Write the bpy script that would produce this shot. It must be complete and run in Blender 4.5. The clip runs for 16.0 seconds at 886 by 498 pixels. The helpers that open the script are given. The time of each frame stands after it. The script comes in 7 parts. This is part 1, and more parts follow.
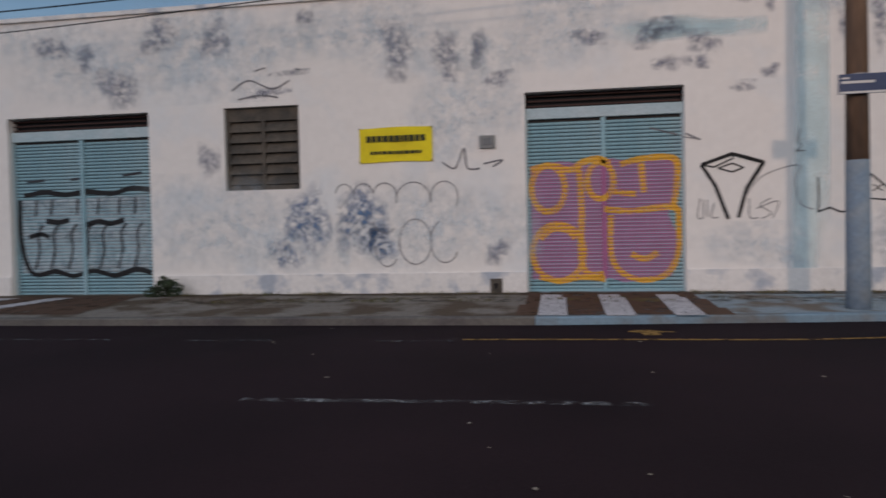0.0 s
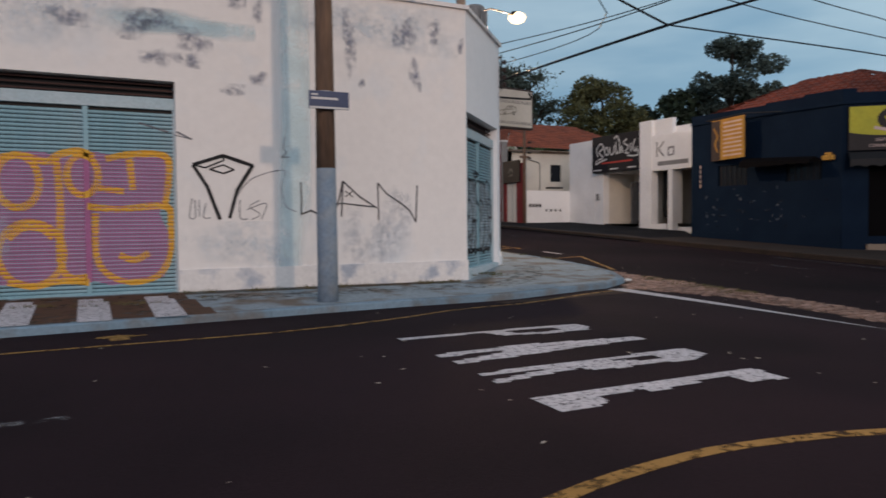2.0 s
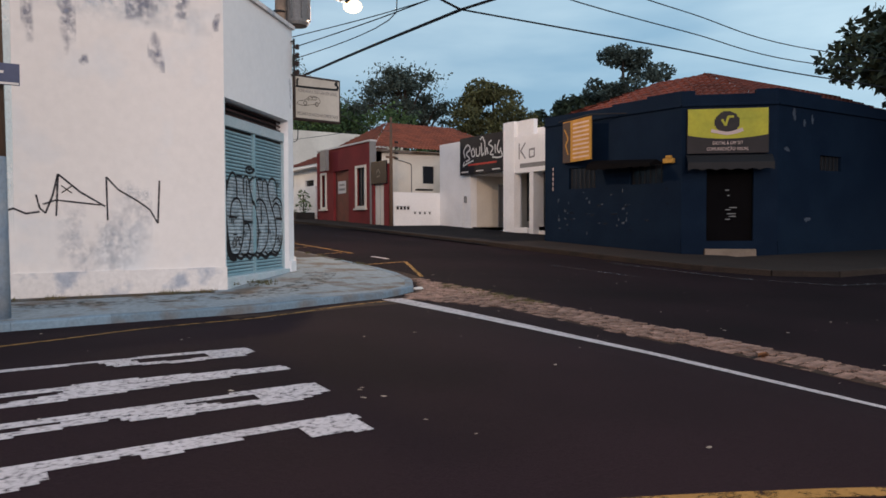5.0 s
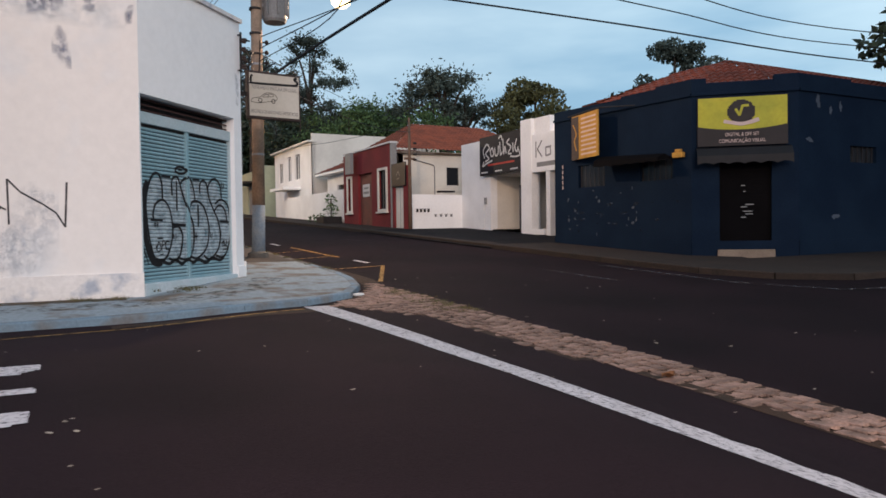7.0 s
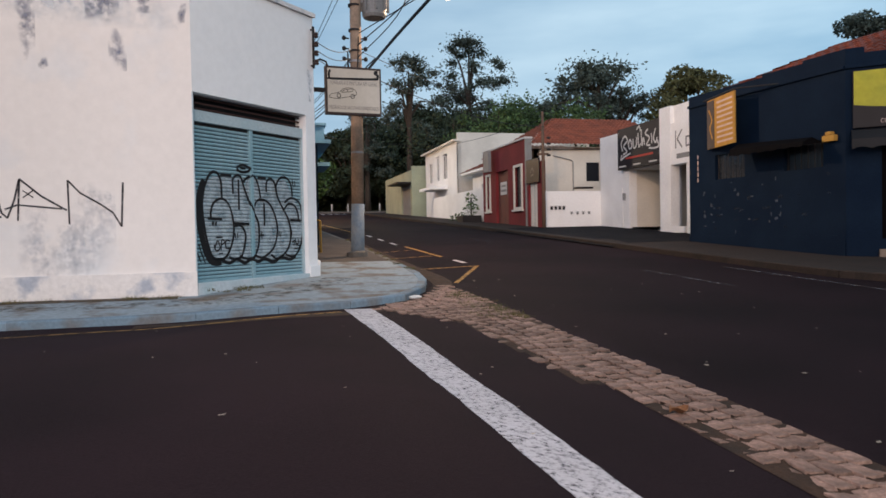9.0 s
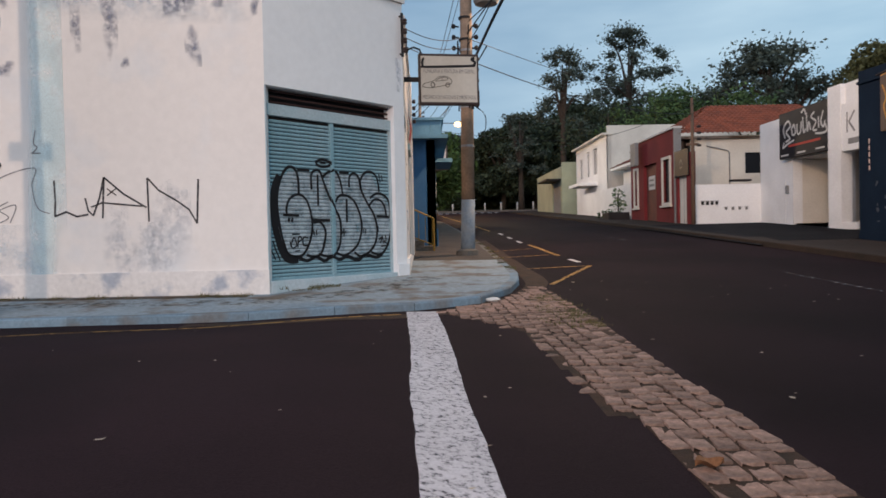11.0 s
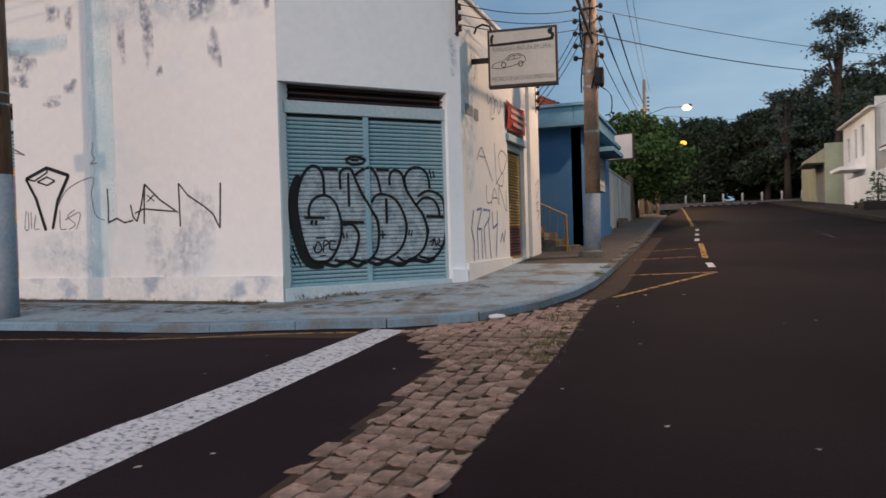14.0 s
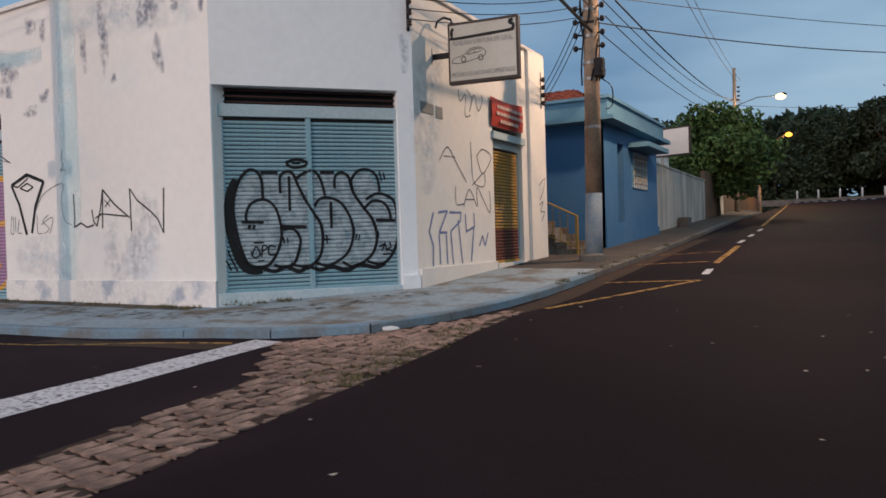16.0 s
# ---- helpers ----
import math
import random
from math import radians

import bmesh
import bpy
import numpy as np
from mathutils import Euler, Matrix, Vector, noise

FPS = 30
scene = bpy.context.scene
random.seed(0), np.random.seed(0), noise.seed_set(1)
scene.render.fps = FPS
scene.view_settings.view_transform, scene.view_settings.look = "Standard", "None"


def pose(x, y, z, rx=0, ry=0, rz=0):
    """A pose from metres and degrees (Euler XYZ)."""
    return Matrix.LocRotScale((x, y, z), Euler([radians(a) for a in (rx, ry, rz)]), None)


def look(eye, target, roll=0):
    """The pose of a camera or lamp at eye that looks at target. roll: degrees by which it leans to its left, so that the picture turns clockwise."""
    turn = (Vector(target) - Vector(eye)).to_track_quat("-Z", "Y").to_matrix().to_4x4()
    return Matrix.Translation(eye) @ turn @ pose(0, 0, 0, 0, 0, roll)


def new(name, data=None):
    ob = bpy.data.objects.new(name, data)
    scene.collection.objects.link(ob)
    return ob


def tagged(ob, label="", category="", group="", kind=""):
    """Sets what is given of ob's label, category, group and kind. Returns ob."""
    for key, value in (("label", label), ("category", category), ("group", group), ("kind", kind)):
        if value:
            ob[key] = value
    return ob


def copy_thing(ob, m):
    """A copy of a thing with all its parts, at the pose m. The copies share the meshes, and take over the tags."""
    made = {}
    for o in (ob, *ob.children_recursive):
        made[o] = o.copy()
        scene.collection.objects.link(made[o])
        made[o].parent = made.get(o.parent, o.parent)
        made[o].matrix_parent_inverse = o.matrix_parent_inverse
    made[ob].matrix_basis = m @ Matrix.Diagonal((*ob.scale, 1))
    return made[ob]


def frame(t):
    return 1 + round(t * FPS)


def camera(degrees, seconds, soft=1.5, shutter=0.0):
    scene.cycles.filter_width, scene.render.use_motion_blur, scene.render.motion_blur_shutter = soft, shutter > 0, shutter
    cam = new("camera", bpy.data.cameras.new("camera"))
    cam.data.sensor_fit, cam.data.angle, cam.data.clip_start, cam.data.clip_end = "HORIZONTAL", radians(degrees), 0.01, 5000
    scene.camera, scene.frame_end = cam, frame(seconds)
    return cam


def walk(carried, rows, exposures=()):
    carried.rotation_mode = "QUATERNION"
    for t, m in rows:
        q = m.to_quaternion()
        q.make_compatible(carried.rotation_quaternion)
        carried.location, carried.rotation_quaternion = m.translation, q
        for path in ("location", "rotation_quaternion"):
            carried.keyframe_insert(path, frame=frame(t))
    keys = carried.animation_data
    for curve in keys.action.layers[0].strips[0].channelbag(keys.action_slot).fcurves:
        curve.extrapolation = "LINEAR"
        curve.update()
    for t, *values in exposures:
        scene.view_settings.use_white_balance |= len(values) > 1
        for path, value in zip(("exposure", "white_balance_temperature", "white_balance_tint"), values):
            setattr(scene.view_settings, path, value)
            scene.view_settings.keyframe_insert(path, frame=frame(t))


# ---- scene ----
cam = camera(63.3, 16.0, soft=1.6, shutter=0.4)
PATH = [
    (0, (0.309, -0.761, 1.234), (-0.011, 1.212, 1.18), -1.2),
    (0.5, (0.384, -0.829, 1.271), (0.371, 1.17, 1.207), -1.3),
    (1, (0.553, -0.829, 1.232), (0.773, 1.158, 1.169), -1.0),
    (1.5, (0.764, -0.81, 1.232), (1.347, 1.102, 1.166), -0.6),
    (2, (0.983, -0.778, 1.208), (1.87, 1.013, 1.138), -0.5),
    (2.5, (1.353, -0.771, 1.199), (2.327, 0.974, 1.128), -0.4),
    (3, (1.819, -0.713, 1.163), (2.876, 0.983, 1.092), -0.5),
    (3.5, (2.281, -0.678, 1.142), (3.453, 0.941, 1.073), -0.3),
    (4, (2.757, -0.69, 1.158), (3.9, 0.949, 1.086), -0.3),
    (4.5, (3.27, -0.725, 1.18), (4.391, 0.929, 1.112), -0.2),
    (6.8, (5.793, -0.89, 1.128), (6.731, 0.876, 1.076), -0.7),
    (7, (6.017, -0.923, 1.115), (6.951, 0.845, 1.064), -0.8),
    (7.5, (6.501, -0.93, 1.107), (7.371, 0.87, 1.058), -0.8),
    (8, (6.992, -0.904, 1.12), (7.783, 0.933, 1.071), -0.9),
    (8.5, (7.481, -0.801, 1.077), (8.113, 1.096, 1.029), -1.1),
    (9, (7.955, -0.616, 1.061), (8.449, 1.321, 1.016), -1.1),
    (9.5, (8.361, -0.435, 1.063), (8.808, 1.514, 1.018), -1.2),
    (10, (8.673, -0.248, 1.058), (8.975, 1.728, 1.019), -1.2),
    (12.5, (10.645, 1.032, 0.911), (10.43, 3.02, 0.875), -1.5),
    (13, (11.244, 1.414, 0.926), (10.908, 3.385, 0.89), -1.6),
    (13.5, (11.887, 1.778, 0.964), (11.347, 3.704, 0.93), -1.7),
    (14, (12.436, 2.103, 1.032), (11.749, 3.981, 0.996), -1.7),
    (14.5, (12.969, 2.504, 1.053), (12.186, 4.344, 1.019), -1.7),
    (15, (13.475, 2.875, 1.088), (12.581, 4.663, 1.054), -1.8),
    (15.5, (13.959, 3.185, 1.104), (13.027, 4.955, 1.068), -1.7),
    (16, (14.413, 3.555, 1.064), (13.44, 5.302, 1.03), -1.7),
]
walk(cam, [(t, look(eye, target, roll)) for t, eye, target, roll in PATH],
     exposures=[(0, -0.36), (1.5, -0.35), (3.0, -0.13), (4.5, 0.0), (7, 0.21), (9, 0.23), (12.5, 0.03), (16, 0.02)])

# ---- world and light ----
world = bpy.data.worlds.new("world")
scene.world = world
world.use_nodes = True
wn, wl = world.node_tree.nodes, world.node_tree.links
bg = wn["Background"]
sky = wn.new("ShaderNodeTexSky")
sky.sky_type = "NISHITA"
sky.sun_disc = False
sky.sun_elevation, sky.sun_rotation = radians(6), radians(100)
sky.air_density, sky.dust_density, sky.ozone_density = 1.0, 0.6, 3.0
SKY_GAIN = 0.10
gain = wn.new("ShaderNodeMix")
gain.data_type, gain.blend_type = "RGBA", "MULTIPLY"
gain.inputs[0].default_value = 1.0
wl.new(sky.outputs[0], gain.inputs[6])
gain.inputs[7].default_value = (SKY_GAIN, SKY_GAIN, SKY_GAIN, 1)
tc = wn.new("ShaderNodeTexCoord")
mapn = wn.new("ShaderNodeMapping")
mapn.inputs["Scale"].default_value = (1.4, 1.4, 6.0)
wl.new(tc.outputs["Generated"], mapn.inputs[0])
cn = wn.new("ShaderNodeTexNoise")
cn.inputs["Scale"].default_value, cn.inputs["Detail"].default_value, cn.inputs["Roughness"].default_value = 1.6, 5.0, 0.5
wl.new(mapn.outputs[0], cn.inputs["Vector"])
cr = wn.new("ShaderNodeValToRGB")
cr.color_ramp.elements[0].position, cr.color_ramp.elements[1].position = 0.30, 0.72
cr.color_ramp.elements[0].color = (0.15, 0.26, 0.37, 1)
cr.color_ramp.elements[1].color = (0.36, 0.48, 0.56, 1)
wl.new(cn.outputs[0], cr.inputs[0])
# dusk: the eastern half of the sky stays paler than the northern
sep = wn.new("ShaderNodeSeparateXYZ")
wl.new(tc.outputs["Generated"], sep.inputs[0])
east = wn.new("ShaderNodeMapRange")
east.inputs[1].default_value, east.inputs[2].default_value = -0.25, 0.70
wl.new(sep.outputs[0], east.inputs[0])
tone = wn.new("ShaderNodeValToRGB")
tone.color_ramp.elements[0].color = (0.56, 0.63, 0.75, 1)
tone.color_ramp.elements[1].color = (1.46, 1.38, 1.30, 1)
wl.new(east.outputs[0], tone.inputs[0])
cl = wn.new("ShaderNodeMix")
cl.data_type, cl.blend_type = "RGBA", "MULTIPLY"
cl.inputs[0].default_value = 1.0
wl.new(cr.outputs[0], cl.inputs[6])
wl.new(tone.outputs[0], cl.inputs[7])
mixs = wn.new("ShaderNodeMix")
mixs.data_type = "RGBA"
mixs.inputs[0].default_value = 0.85
wl.new(gain.outputs[2], mixs.inputs[6])
wl.new(cl.outputs[2], mixs.inputs[7])
wl.new(mixs.outputs[2], bg.inputs[0])
bg.inputs[1].default_value = 1.45

sun = new("sun", bpy.data.lights.new("sun", "SUN"))
sun.data.energy, sun.data.angle, sun.data.color = 1.25, radians(50), (1.0, 0.875, 0.86)
sun.matrix_world = look((-13, -28, 9), (0, 0, 0))


def lamp_light(name, place, watts, colour, radius=0.12):
    ob = new(name, bpy.data.lights.new(name, "POINT"))
    ob.data.energy, ob.data.color, ob.data.shadow_soft_size = watts, colour, radius
    ob.location = place
    return ob


WARM = (1.0, 0.66, 0.42)
lamp_light("street_light_south", (6.0, -8.0, 8.2), 4600, (1.0, 0.70, 0.52), 0.35)
lamp_light("street_light_corner", (13.05, 18.3, 7.3), 1900, WARM)
lamp_light("street_light_far", (11.55, 47.4, 7.95), 1700, (1.0, 0.75, 0.5))
lamp_light("street_light_end", (10.85, 66.0, 7.95), 1800, (1.0, 0.5, 0.15))

# ---- materials ----


def rgb(c):
    return (*c, 1)


def material(name, col, col2=None, rough=0.8, scale=2.0, fine=40.0, var=0.25, bump=0.15, metal=0.0, lo=0.4, hi=0.65, rnd=0.0, stretch=None, spec=0.2):
    """Two colours mixed by a broad noise, grained by a fine one, with a fine relief."""
    m = bpy.data.materials.new(name)
    m.use_nodes = True
    n, l = m.node_tree.nodes, m.node_tree.links
    b = n["Principled BSDF"]
    b.inputs["Roughness"].default_value, b.inputs["Metallic"].default_value = rough, metal
    b.inputs["Specular IOR Level"].default_value = spec
    t = n.new("ShaderNodeTexCoord")
    vec = t.outputs["Object"]
    if stretch:
        mp = n.new("ShaderNodeMapping")
        mp.inputs["Scale"].default_value = stretch
        l.new(vec, mp.inputs[0])
        vec = mp.outputs[0]
    a = n.new("ShaderNodeTexNoise")
    a.inputs["Scale"].default_value, a.inputs["Detail"].default_value = scale, 6
    l.new(vec, a.inputs["Vector"])
    f = n.new("ShaderNodeTexNoise")
    f.inputs["Scale"].default_value, f.inputs["Detail"].default_value = fine, 4
    l.new(vec, f.inputs["Vector"])
    r = n.new("ShaderNodeValToRGB")
    r.color_ramp.elements[0].position, r.color_ramp.elements[1].position = lo, hi
    c2 = col2 or tuple(v * (1 - var) for v in col)
    r.color_ramp.elements[0].color, r.color_ramp.elements[1].color = rgb(col), rgb(c2)
    l.new(a.outputs[0], r.inputs[0])
    g = n.new("ShaderNodeMapRange")
    g.inputs[1].default_value, g.inputs[2].default_value = 0.25, 0.75
    g.inputs[3].default_value, g.inputs[4].default_value = 1 - var, 1 + var
    l.new(f.outputs[0], g.inputs[0])
    x = n.new("ShaderNodeMix")
    x.data_type, x.blend_type = "RGBA", "MULTIPLY"
    x.inputs[0].default_value = 1
    l.new(r.outputs[0], x.inputs[6])
    l.new(g.outputs[0], x.inputs[7])
    out = x.outputs[2]
    if rnd:
        oi = n.new("ShaderNodeObjectInfo")
        rr = n.new("ShaderNodeMapRange")
        rr.inputs[3].default_value, rr.inputs[4].default_value = 1 - rnd, 1 + rnd
        l.new(oi.outputs["Random"], rr.inputs[0])
        y = n.new("ShaderNodeMix")
        y.data_type, y.blend_type = "RGBA", "MULTIPLY"
        y.inputs[0].default_value = 1
        l.new(out, y.inputs[6])
        l.new(rr.outputs[0], y.inputs[7])
        out = y.outputs[2]
    l.new(out, b.inputs["Base Color"])
    if bump:
        bp = n.new("ShaderNodeBump")
        bp.inputs["Strength"].default_value, bp.inputs["Distance"].default_value = bump, 0.02
        l.new(f.outputs[0], bp.inputs["Height"])
        l.new(bp.outputs[0], b.inputs["Normal"])
    return m


def worn(name, col, cover=0.5, scale=9.0, soft=0.08, rough=0.8, fine=45.0):
    """Paint that has worn through in flakes: a noise opens holes in it."""
    m = material(name, col, rough=rough, scale=3, fine=50, var=0.12, bump=0)
    n, l = m.node_tree.nodes, m.node_tree.links
    b = n["Principled BSDF"]
    t = n.new("ShaderNodeTexCoord")
    a = n.new("ShaderNodeTexNoise")
    a.inputs["Scale"].default_value, a.inputs["Detail"].default_value, a.inputs["Roughness"].default_value = scale, 8, 0.7
    l.new(t.outputs["Object"], a.inputs["Vector"])
    r = n.new("ShaderNodeMapRange")
    r.inputs[1].default_value, r.inputs[2].default_value = 1 - cover - soft, 1 - cover + soft
    l.new(a.outputs[0], r.inputs[0])
    l.new(r.outputs[0], b.inputs["Alpha"])
    return m


def faded(name, col, scale=5.0, lo=0.38, hi=0.62, top=0.85):
    """Scrubbed paint: its cover follows a noise and a fade towards the patch's edge."""
    m = material(name, col, rough=0.9, scale=3, fine=40, var=0.15, bump=0)
    n, l = m.node_tree.nodes, m.node_tree.links
    b = n["Principled BSDF"]
    t = n.new("ShaderNodeTexCoord")
    a = n.new("ShaderNodeTexNoise")
    a.inputs["Scale"].default_value, a.inputs["Detail"].default_value, a.inputs["Roughness"].default_value = scale, 8, 0.65
    l.new(t.outputs["Object"], a.inputs["Vector"])
    r = n.new("ShaderNodeMapRange")
    r.inputs[1].default_value, r.inputs[2].default_value, r.inputs[4].default_value = lo, hi, top
    l.new(a.outputs[0], r.inputs[0])
    g = n.new("ShaderNodeAttribute")
    g.attribute_name = "fade"
    x = n.new("ShaderNodeMath")
    x.operation = "MULTIPLY"
    l.new(r.outputs[0], x.inputs[0])
    l.new(g.outputs["Fac"], x.inputs[1])
    l.new(x.outputs[0], b.inputs["Alpha"])
    return m


def glow(name, col, power):
    m = bpy.data.materials.new(name)
    m.use_nodes = True
    b = m.node_tree.nodes["Principled BSDF"]
    b.inputs["Base Color"].default_value = (0.0, 0.0, 0.0, 1)
    b.inputs["Specular IOR Level"].default_value = 0.0
    b.inputs["Emission Color"].default_value, b.inputs["Emission Strength"].default_value = rgb(col), power
    return m


M_ASPHALT = material("asphalt", (0.0232, 0.0140, 0.0172), (0.0150, 0.0100, 0.0122), rough=0.85, scale=0.35, fine=90, var=0.3, bump=0.35, spec=0.04)


def darken_east(m, edge, ratio):
    """Lowers the side street's brightness in its colour: asphalt east of the setts darkens past an uneven edge."""
    n, l = m.node_tree.nodes, m.node_tree.links
    b = n["Principled BSDF"]
    t = n.new("ShaderNodeTexCoord")
    w = n.new("ShaderNodeTexNoise")
    w.inputs["Scale"].default_value, w.inputs["Detail"].default_value = 1.3, 4
    l.new(t.outputs["Object"], w.inputs["Vector"])
    x = n.new("ShaderNodeSeparateXYZ")
    l.new(t.outputs["Object"], x.inputs[0])
    j = n.new("ShaderNodeMath")
    j.operation = "ADD"
    l.new(x.outputs[0], j.inputs[0])
    l.new(w.outputs[0], j.inputs[1])
    r = n.new("ShaderNodeMapRange")
    r.inputs[1].default_value, r.inputs[2].default_value = edge + 0.4, edge + 0.8
    r.inputs[3].default_value, r.inputs[4].default_value = 1.0, ratio
    l.new(j.outputs[0], r.inputs[0])
    k = n.new("ShaderNodeMix")
    k.data_type, k.blend_type = "RGBA", "MULTIPLY"
    k.inputs[0].default_value = 1
    l.new(b.inputs["Base Color"].links[0].from_socket, k.inputs[6])
    l.new(r.outputs[0], k.inputs[7])
    l.new(k.outputs[2], b.inputs["Base Color"])


darken_east(M_ASPHALT, 11.2, 0.70)
M_APRON = material("dark_asphalt", (0.017, 0.017, 0.019), (0.012, 0.012, 0.014), rough=0.85, scale=0.8, fine=70, var=0.25, bump=0.3, spec=0.04)
M_WALL = material("white_plaster", (0.74, 0.70, 0.67), (0.64, 0.66, 0.68), rough=0.9, scale=1.1, fine=9, var=0.035, bump=0.04, lo=0.52, hi=0.80)
# corner face lightened in its colour, since less sun reaches it
M_WALL2 = material("corner_plaster", (0.82, 0.82, 0.83), (0.74, 0.75, 0.77), rough=0.9, scale=0.9, fine=9, var=0.03, bump=0.03, lo=0.5, hi=0.8)
M_PLINTH = material("plinth_plaster", (0.70, 0.67, 0.65), (0.38, 0.41, 0.47), rough=0.9, scale=2.6, fine=18, var=0.08, bump=0.2, lo=0.52, hi=0.66)
M_JAMB = material("blue_grey_paint", (0.42, 0.52, 0.56), (0.5, 0.56, 0.6), rough=0.8, scale=3, fine=25, var=0.1)
M_SHUT = material("blue_steel", (0.21, 0.36, 0.42), (0.27, 0.40, 0.45), rough=0.55, scale=1.4, fine=30, var=0.12, bump=0.05, metal=0.1)
M_RAIL = material("pale_steel", (0.36, 0.46, 0.50), (0.42, 0.49, 0.52), rough=0.55, scale=2, fine=30, var=0.12, bump=0.05)
# the next two also colour the sheets that stand for shade in openings
M_DARK = material("dark_metal_and_shade", (0.025, 0.022, 0.022), rough=0.6, fine=30)
M_BLACK = material("black_spray_and_shade", (0.012, 0.012, 0.014), rough=0.6, fine=60, var=0.2, bump=0)
M_GREYSPRAY = worn("grey_spray", (0.19, 0.185, 0.20), cover=0.60, scale=14, soft=0.15)
M_BLUESPRAY = worn("blue_spray", (0.17, 0.22, 0.42), cover=0.6, scale=14, soft=0.15)
M_SILVER = worn("silver_spray", (0.36, 0.42, 0.46), cover=0.60, scale=7, soft=0.15)
M_PURPLE = worn("purple_spray", (0.36, 0.13, 0.26), cover=0.95, scale=6, soft=0.1)
M_YSPRAY = worn("yellow_spray", (0.66, 0.36, 0.05), cover=0.95, scale=9, soft=0.1)
M_TAGSPRAY = worn("dark_grey_spray", (0.045, 0.043, 0.05), cover=0.66, scale=18, soft=0.2)
M_SMEAR = faded("buffed_smear", (0.34, 0.40, 0.52), 7.0, 0.43, 0.62, 0.45)
M_STAIN = faded("weather_stain", (0.20, 0.22, 0.30), 8.0, 0.38, 0.58, 0.62)
M_SKYPATCH = faded("pale_blue_patch", (0.52, 0.70, 0.76), 3.0, 0.25, 0.5, 0.75)
M_SMEARG = faded("light_smear", (0.46, 0.50, 0.58), 8.0, 0.38, 0.66, 0.42)
M_SMEARV = faded("pale_strip", (0.70, 0.87, 0.90), 3.0, 0.2, 0.5, 0.7)
M_SMEARF = faded("pale_smear", (0.58, 0.66, 0.73), 4.0, 0.38, 0.62, 0.50)
M_SMEARB = faded("blue_smear", (0.11, 0.19, 0.34), 9.0, 0.41, 0.60, 0.85)
M_PAVE = material("painted_concrete", (0.235, 0.28, 0.31), (0.15, 0.125, 0.105), rough=0.9, scale=1.6, fine=14, var=0.22, bump=0.4, lo=0.50, hi=0.64)
M_PAVE2 = material("bare_concrete", (0.19, 0.165, 0.145), (0.085, 0.06, 0.042), rough=0.92, scale=1.5, fine=16, var=0.25, bump=0.4, lo=0.44, hi=0.58)
M_KERB = material("blue_kerb_paint", (0.16, 0.23, 0.29), (0.15, 0.15, 0.15), rough=0.85, scale=2.2, fine=25, var=0.15, bump=0.3, rnd=0.12, lo=0.45, hi=0.65)
M_KERB2 = material("kerb_concrete", (0.13, 0.12, 0.11), (0.09, 0.08, 0.08), rough=0.9, scale=2.2, fine=25, var=0.2, bump=0.3, rnd=0.15)
M_ROADW = worn("white_road_paint", (0.54, 0.51, 0.53), cover=0.59, scale=23, soft=0.10)
M_ROADF = worn("faint_road_paint", (0.21, 0.21, 0.22), cover=0.43, scale=8, soft=0.1)
M_ROADY = worn("yellow_road_paint", (0.30, 0.165, 0.045), cover=0.56, scale=9, soft=0.08)
M_COBBLE = material("granite_sett", (0.26, 0.165, 0.13), (0.15, 0.10, 0.08), rough=0.88, scale=6.0, fine=38, var=0.35, bump=0.7, rnd=0.25)
M_DIRT = material("red_dirt", (0.05, 0.028, 0.018), (0.032, 0.022, 0.016), rough=0.95, scale=5, fine=60, var=0.3, bump=0.6)
M_POLE = material("weathered_pole", (0.15, 0.095, 0.065), (0.10, 0.07, 0.055), rough=0.9, scale=4, fine=14, var=0.25, bump=0.3, stretch=(3, 3, 0.35))
M_POLEB = material("blue_pole_paint", (0.17, 0.22, 0.28), (0.22, 0.25, 0.28), rough=0.85, scale=4, fine=20, var=0.15, bump=0.2)
M_POLEC = material("concrete_pole", (0.30, 0.21, 0.15), (0.20, 0.145, 0.11), rough=0.9, scale=3, fine=25, var=0.18, bump=0.3)
M_NAVY = material("navy_plaster", (0.0040, 0.0108, 0.0245), (0.0058, 0.0142, 0.0295), rough=0.8, scale=1.2, fine=25, var=0.15, bump=0.15, spec=0.08)
M_BLUEH = material("blue_house_paint", (0.055, 0.155, 0.31), (0.07, 0.17, 0.32), rough=0.85, scale=1.2, fine=25, var=0.1, bump=0.1)
M_BLUEL = material("light_blue_paint", (0.13, 0.27, 0.38), rough=0.8, fine=25, var=0.1)
M_RED = material("dark_red_plaster", (0.19, 0.028, 0.030), (0.15, 0.024, 0.026), rough=0.85, scale=1.0, fine=25, var=0.12)
M_WHITE = material("white_paint", (0.82, 0.81, 0.80), (0.74, 0.73, 0.72), rough=0.85, scale=0.7, fine=18, var=0.06)
M_CREAM = material("cream_paint", (0.70, 0.65, 0.57), (0.61, 0.56, 0.49), rough=0.85, scale=0.7, fine=18, var=0.07)
M_GREENW = material("pale_green_paint", (0.34, 0.37, 0.27), (0.28, 0.31, 0.23), rough=0.85, scale=0.7, fine=18, var=0.1)
M_FENCE = material("stained_white_wall", (0.52, 0.49, 0.45), (0.33, 0.31, 0.29), rough=0.9, scale=1.6, fine=18, var=0.12, stretch=(1, 1, 0.3))
M_TILEN = material("bright_clay_tile", (0.27, 0.085, 0.05), (0.17, 0.06, 0.04), rough=0.85, scale=2.0, fine=25, var=0.3, bump=0.2, rnd=0.2)
